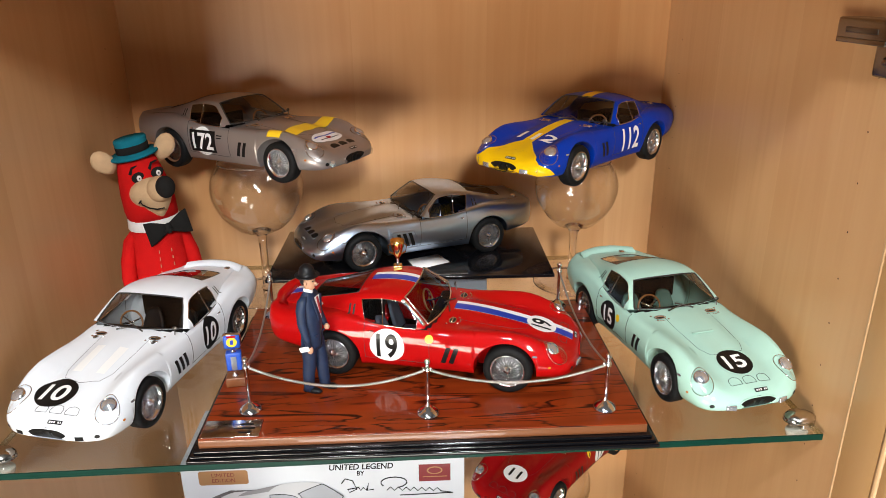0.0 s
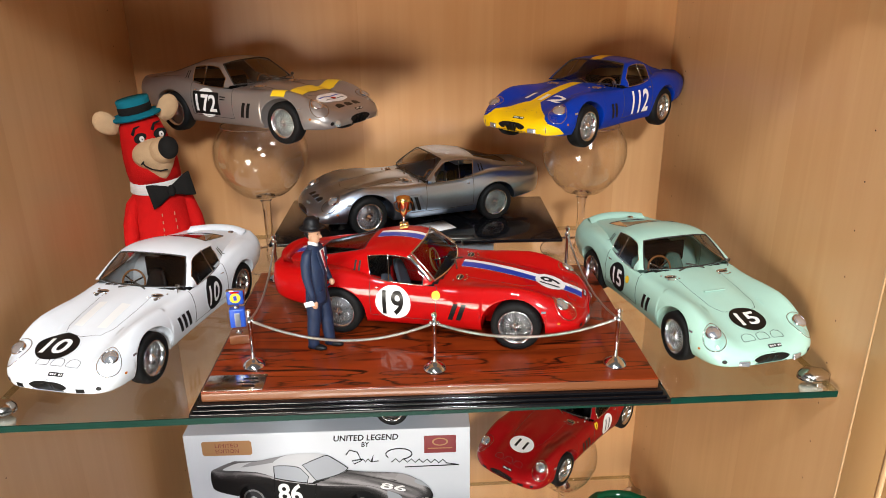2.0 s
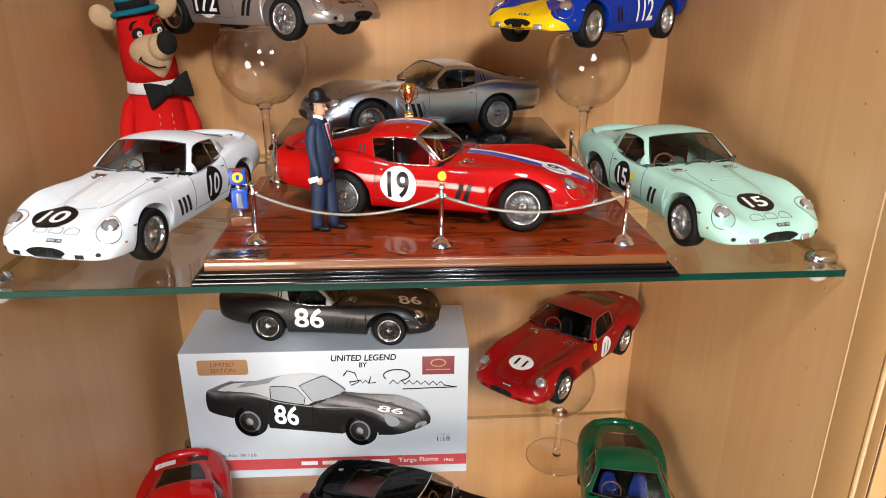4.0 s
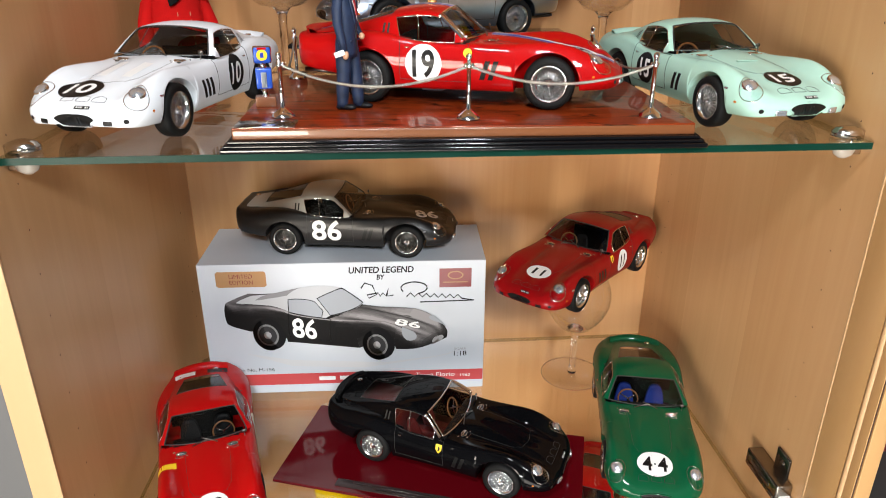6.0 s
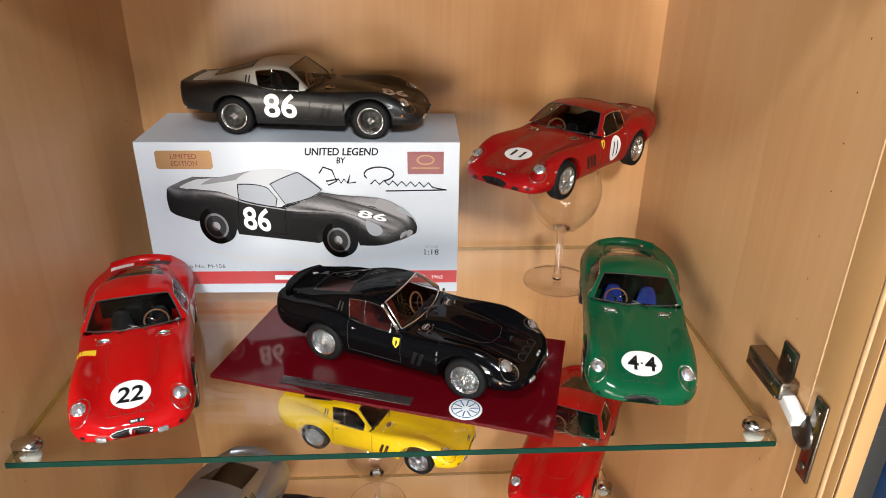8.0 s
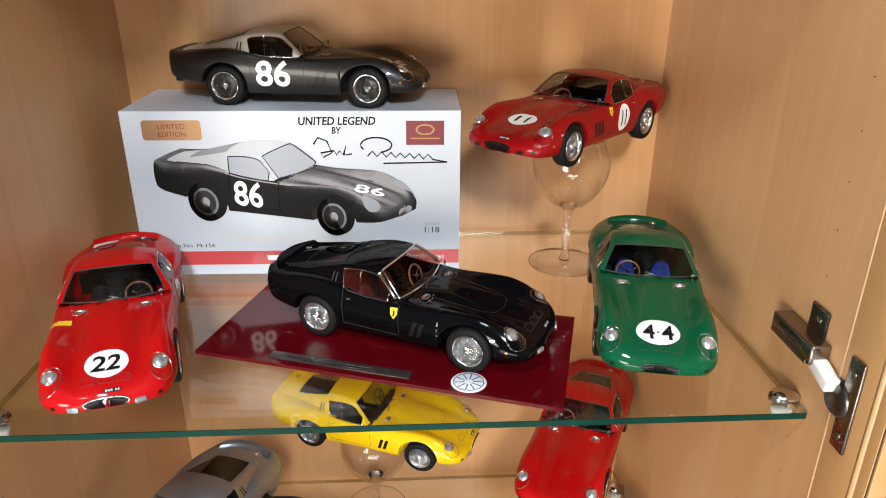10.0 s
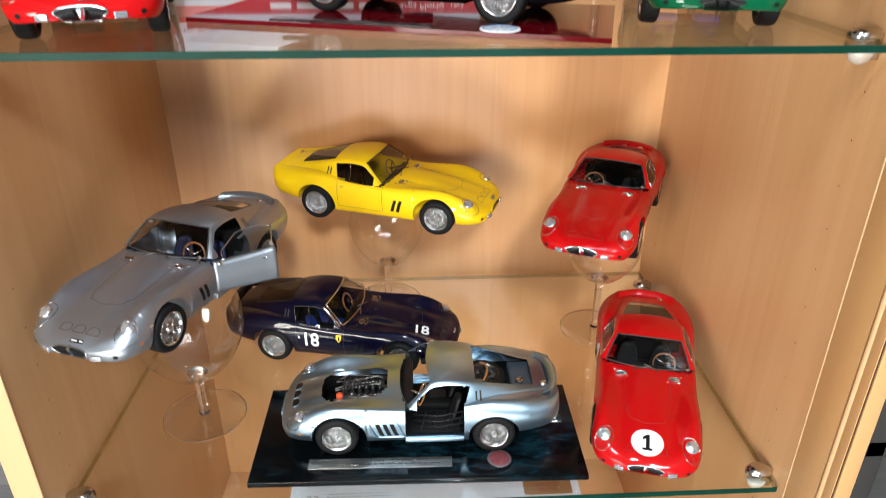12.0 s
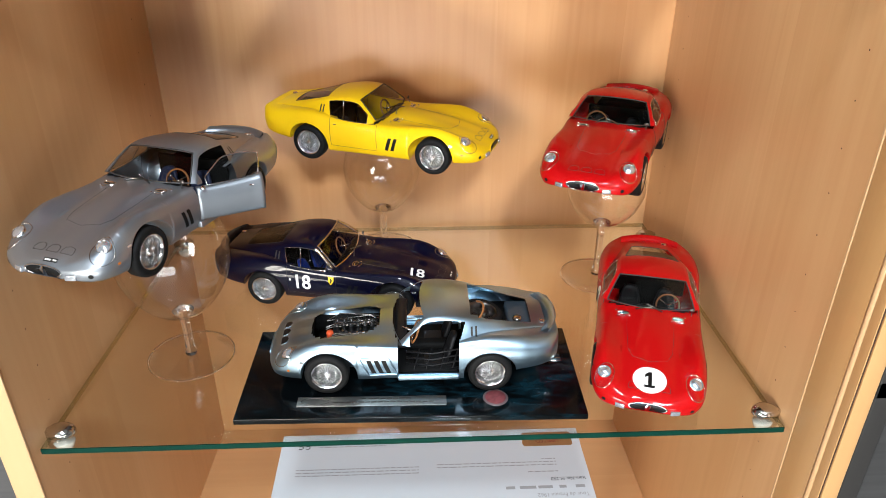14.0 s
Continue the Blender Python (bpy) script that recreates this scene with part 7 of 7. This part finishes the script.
def box_picture():
    """A flat print of a coupe in three-quarter view on the front of the box."""
    pic = new("car_picture")
    pic.parent = BOX
    pic["label"] = "printed picture of a black coupe"
    turn = Matrix.Rotation(radians(13), 4, "X") @ Matrix.Rotation(radians(-29), 4, "Z")
    squash = Matrix.Diagonal((1.0, 0.004, 1.06, 1))
    place = Matrix.Translation((-4, -0.9, 57)) @ squash @ turn
    tones = {"roof": mat("print_pale_roof", (0.43, 0.44, 0.46), 0.5), "glass": mat("print_window", (0.30, 0.32, 0.35), 0.5)}
    def flat(g, m, name):
        part(name, one(moved((g.v, g.f), place), [m], name), pic)
    # the halftones of the printed photograph
    steps = 14
    greys = [mat("print_tone", (v, v * 0.95, v * 0.965), 0.6, spec=0.15) for v in (0.006 + 0.30 * (k / (steps - 1)) ** 2.2 for k in range(steps))]
    key, rim_way = Vector((0.30, -0.42, 0.86)).normalized(), Vector((0.9, -0.35, 0.25)).normalized()
    g = Geo()
    for q in G_BODY.f:
        p = [Vector(G_BODY.v[i]) for i in q]
        n = (p[1] - p[0]).cross(p[2] - p[0])
        if n.length == 0:
            continue
        n = n.normalized()
        mid = sum(p, Vector()) / len(p)
        n = n if n.dot(mid - Vector((mid.x * 0.8, 0, 22))) > 0 else -n
        glow = 0.9 * max(n.dot(key), 0) ** 9 + 0.30 * max(n.z, 0) ** 2 + 0.35 * max(n.dot(rim_way), 0) ** 4 + 0.10 * max(-n.y, 0)
        g.add([tuple(v) for v in p], [tuple(range(len(p)))], min(int(glow * steps), steps - 1))
    v, f = moved((g.v, g.f), place)
    g.v = v
    part("printed_body", g.mesh("printed_body", greys), pic)
    flat(G_ROOF, tones["roof"], "printed_roof")
    flat(G_WIN["rear_window"], mat("print_rear_window", (0.20, 0.20, 0.21), 0.45), "printed_window")
    for k in range(2):
        v, f = sticker(poly([(-2.6, -6.6), (0.6, -6.6), (2.8, 6.6), (-0.4, 6.6)]), (16 + 5.8 * k, -44, 26), (0, 1, 0), (0, 0, 1), 0.5, 1.6)
        part("printed_vent", one(moved((v, f), Matrix.Translation((0, -0.08, 0)) @ place), [greys[0]], "printed_vent"), pic)
    v, f = tube(border_edges(body_mesh(door_only=-1))[0], 0.5, 4, True)
    part("printed_seam", one(moved((v, f), Matrix.Translation((0, -0.05, 0)) @ place), [greys[0]], "printed_seam"), pic)
    for k in ("windscreen", "side_window_r"):
        flat(G_WIN[k], tones["glass"], "printed_window")
        lp = max(border_edges(G_WIN[k]), key=len)
        v, f = tube([Vector(p) for p in lp], 0.45, 4, True)
        part("printed_frame", one(moved((v, f), Matrix.Translation((0, -0.04, 0)) @ place), [M_PRINT_BLACK], "printed_frame"), pic)
    for x in (AX_F, AX_R):
        m = Matrix.Translation((x, -38, 18.3)) @ Matrix.Rotation(math.pi, 4, "Z")
        for nm, prof, tone in (("printed_tyre", [(0, 6.1), (18.3, 6.0), (18.3, 0)], M_PRINT_BLACK), ("printed_rim", [(0, 6.6), (12.8, 6.5), (12.8, 6.0)], mat("print_light_grey", (0.20, 0.20, 0.205), 0.6, spec=0.1)), ("printed_hub", [(0, 7.0), (10.6, 6.9), (10.6, 6.5)], mat("print_dark_grey", (0.035, 0.035, 0.037), 0.6, spec=0.1)), ("printed_hub", [(0, 7.4), (4.4, 7.3), (4.4, 6.5)], M_PRINT_GREY)):
            v, f = moved(lathe(prof, 36, "y"), m)
            part(nm, one(moved((v, f), place), [tone], nm), pic)
    for at, way, up, sz in (((-22, -44, 30), (0, 1, 0), (0, 0, 1), (29, 23.5)), ((84, -4, 40), HOOD_WAY, (-0.4, 0.9, 0), (28, 22))):
        v, f = sticker(word("86", *sz, 0, 0.8), at, way, up, 0.3, 3.0)
        part("printed_number", one(moved((v, f), Matrix.Translation((0, -0.12, 0)) @ place), [M_WHITE], "printed_number"), pic)
    for s in (-1, 1):
        v, f = sticker(poly(lamp_outline()), (LAMP_AT[0], s * LAMP_AT[1], LAMP_AT[2]), (LAMP_WAY[0], -0.22 * s, LAMP_WAY[2]), (0, 0, 1), 1.0, 2.0)
        part("printed_lamp", one(moved((v, f), place), [tones["glass"]], "printed_lamp"), pic)
    v, f = sticker(disc(13.2, 3.3), (114, 0, 20.6), (-1, 0, 0), (0, 0, 1), 1.0, 1.5)
    part("printed_mouth", one(moved((v, f), place), [M_PRINT_GREY], "printed_mouth"), pic)
    part("printed_shadow", one(([(x, -0.06, z) for x, z in ((-112, 52), (-60, 42), (40, 36), (110, 44), (125, 50), (90, 40), (20, 30), (-60, 34))], [(0, 1, 6, 7), (1, 2, 5, 6), (2, 3, 4, 5)]), [mat("print_soft_grey", (0.55, 0.55, 0.56), 0.45)], "printed_shadow", flat=True), pic)


box_picture()


def low_box():
    """The same carton on the cabinet bottom, its lid print turned away from the viewer."""
    cx, cy, W, D, H = 17.5, 101.5, 310, 103, 163
    ob = thing("model_box", "white carton box with small print on its lid", "box", pose(cx * 0.001, cy * 0.001, BOTTOM, 0, 0, 180))
    part("carton", one(box(-W / 2, W / 2, -D / 2, D / 2, 0, H, 1.2), [M_CARTON], "carton", flat=True), ob)

    def top(flat, x, y, m, lift=0.15, name="lid_print"):
        v, f = flat
        part(name, one(([(px + cx - x, py + cy - y, H + lift) for px, py, _ in v], f), [m], name, flat=True), ob)

    top(poly([(-26, -8), (-24, -10), (24, -10), (26, -8), (26, 8), (24, 10), (-24, 10), (-26, 8)]), 138, 137, M_PRINT_GOLD, name="gold_label")
    top(word("LIMITED", 24, 4.6), 138, 134, M_PRINT_DKRED, 0.3)
    top(word("EDITION", 24, 4.6), 138, 141, M_PRINT_DKRED, 0.3)
    top(word("Item No. M-250", 34, 4.2), 150, 82, M_PRINT_BLACK)
    top(word("Tour de France 1962", 50, 4.6), 142, 62, M_PRINT_GREY)
    for k in range(5):
        top(rect((9, 7, 14, 16, 9)[k], 3.6), 160 - 17 * k, 72, M_PRINT_GREY)
    rng = random.Random(9)

    def lines(x0, x1, ys):
        g = Geo()
        for y in ys:
            x = x0
            while x < x1:
                w = min(rng.uniform(2.5, 8), x1 - x)
                v, f = rect(w, 1.25)
                g.add([(px + cx - x - w / 2, py + cy - y, H + 0.15) for px, py, _ in v], f, flat=True)
                x += w + 1.3
        part("small_print", g.mesh("small_print", [M_PRINT_GREY]), ob)

    lines(-118, 4, (95, 99, 103))
    lines(22, 142, (101, 105))
    lines(128, 142, (109,))
    lines(112, 142, (92,))
    lines(-98, -30, (134, 138))
    for x in (-117, -110):
        top(poly([(2.6 * math.cos(a), 2.6 * math.sin(a)) for a in np.linspace(0.6, 5.7, 14)] + [(1.7 * math.cos(a), 1.7 * math.sin(a)) for a in np.linspace(5.7, 0.6, 14)]), x, 134, M_PRINT_BLACK)
    return ob


low_box()


# ---- seen past the cabinet's edge ----
def clutter():
    cols = [(0.12, 0.012, 0.012), (0.02, 0.05, 0.12), (0.16, 0.11, 0.02), (0.015, 0.015, 0.02), (0.08, 0.08, 0.085)]
    rng = random.Random(2)
    rack = thing("low_shelf_unit", "dark low shelf unit beside the display cabinet", "shelf unit", pose(0.62, 0.18, 0))
    dk = mat("dark_board", (0.03, 0.028, 0.026), 0.5)
    for z in (0.36, 0.70):
        part("board", one(box(-250, 250, -170, 170, z * 1000, z * 1000 + 18, 1.5), [dk], "board"), rack)
    for x in (-241, 241):
        for y in (-161, 161):
            part("leg", one(box(x - 9, x + 9, y - 9, y + 9, 0, 700, 1.5), [dk], "leg"), rack)
    for k in range(10):
        c = cols[k % 5]
        z = (0.718, 0.378)[k // 5]
        ob = thing("carton", "small coloured carton on the dark shelf unit", "box", pose(0.42 + 0.095 * (k % 5), 0.12, z, 0, 0, rng.uniform(-8, 8)), "cartons")
        h = rng.uniform(120, 260)
        part("carton_body", one(box(-42, 42, -50, 60, 0, h, 1), [mat("carton_print", c, 0.4, vary=0.4, vary_scale=25)], "carton_body"), ob)
        part("label_patch", one(box(-30, 30, -50.6, -50, h * 0.3, h * 0.7), [mat("carton_patch", cols[(k + 2) % 5], 0.4)], "label_patch"), ob)


clutter()
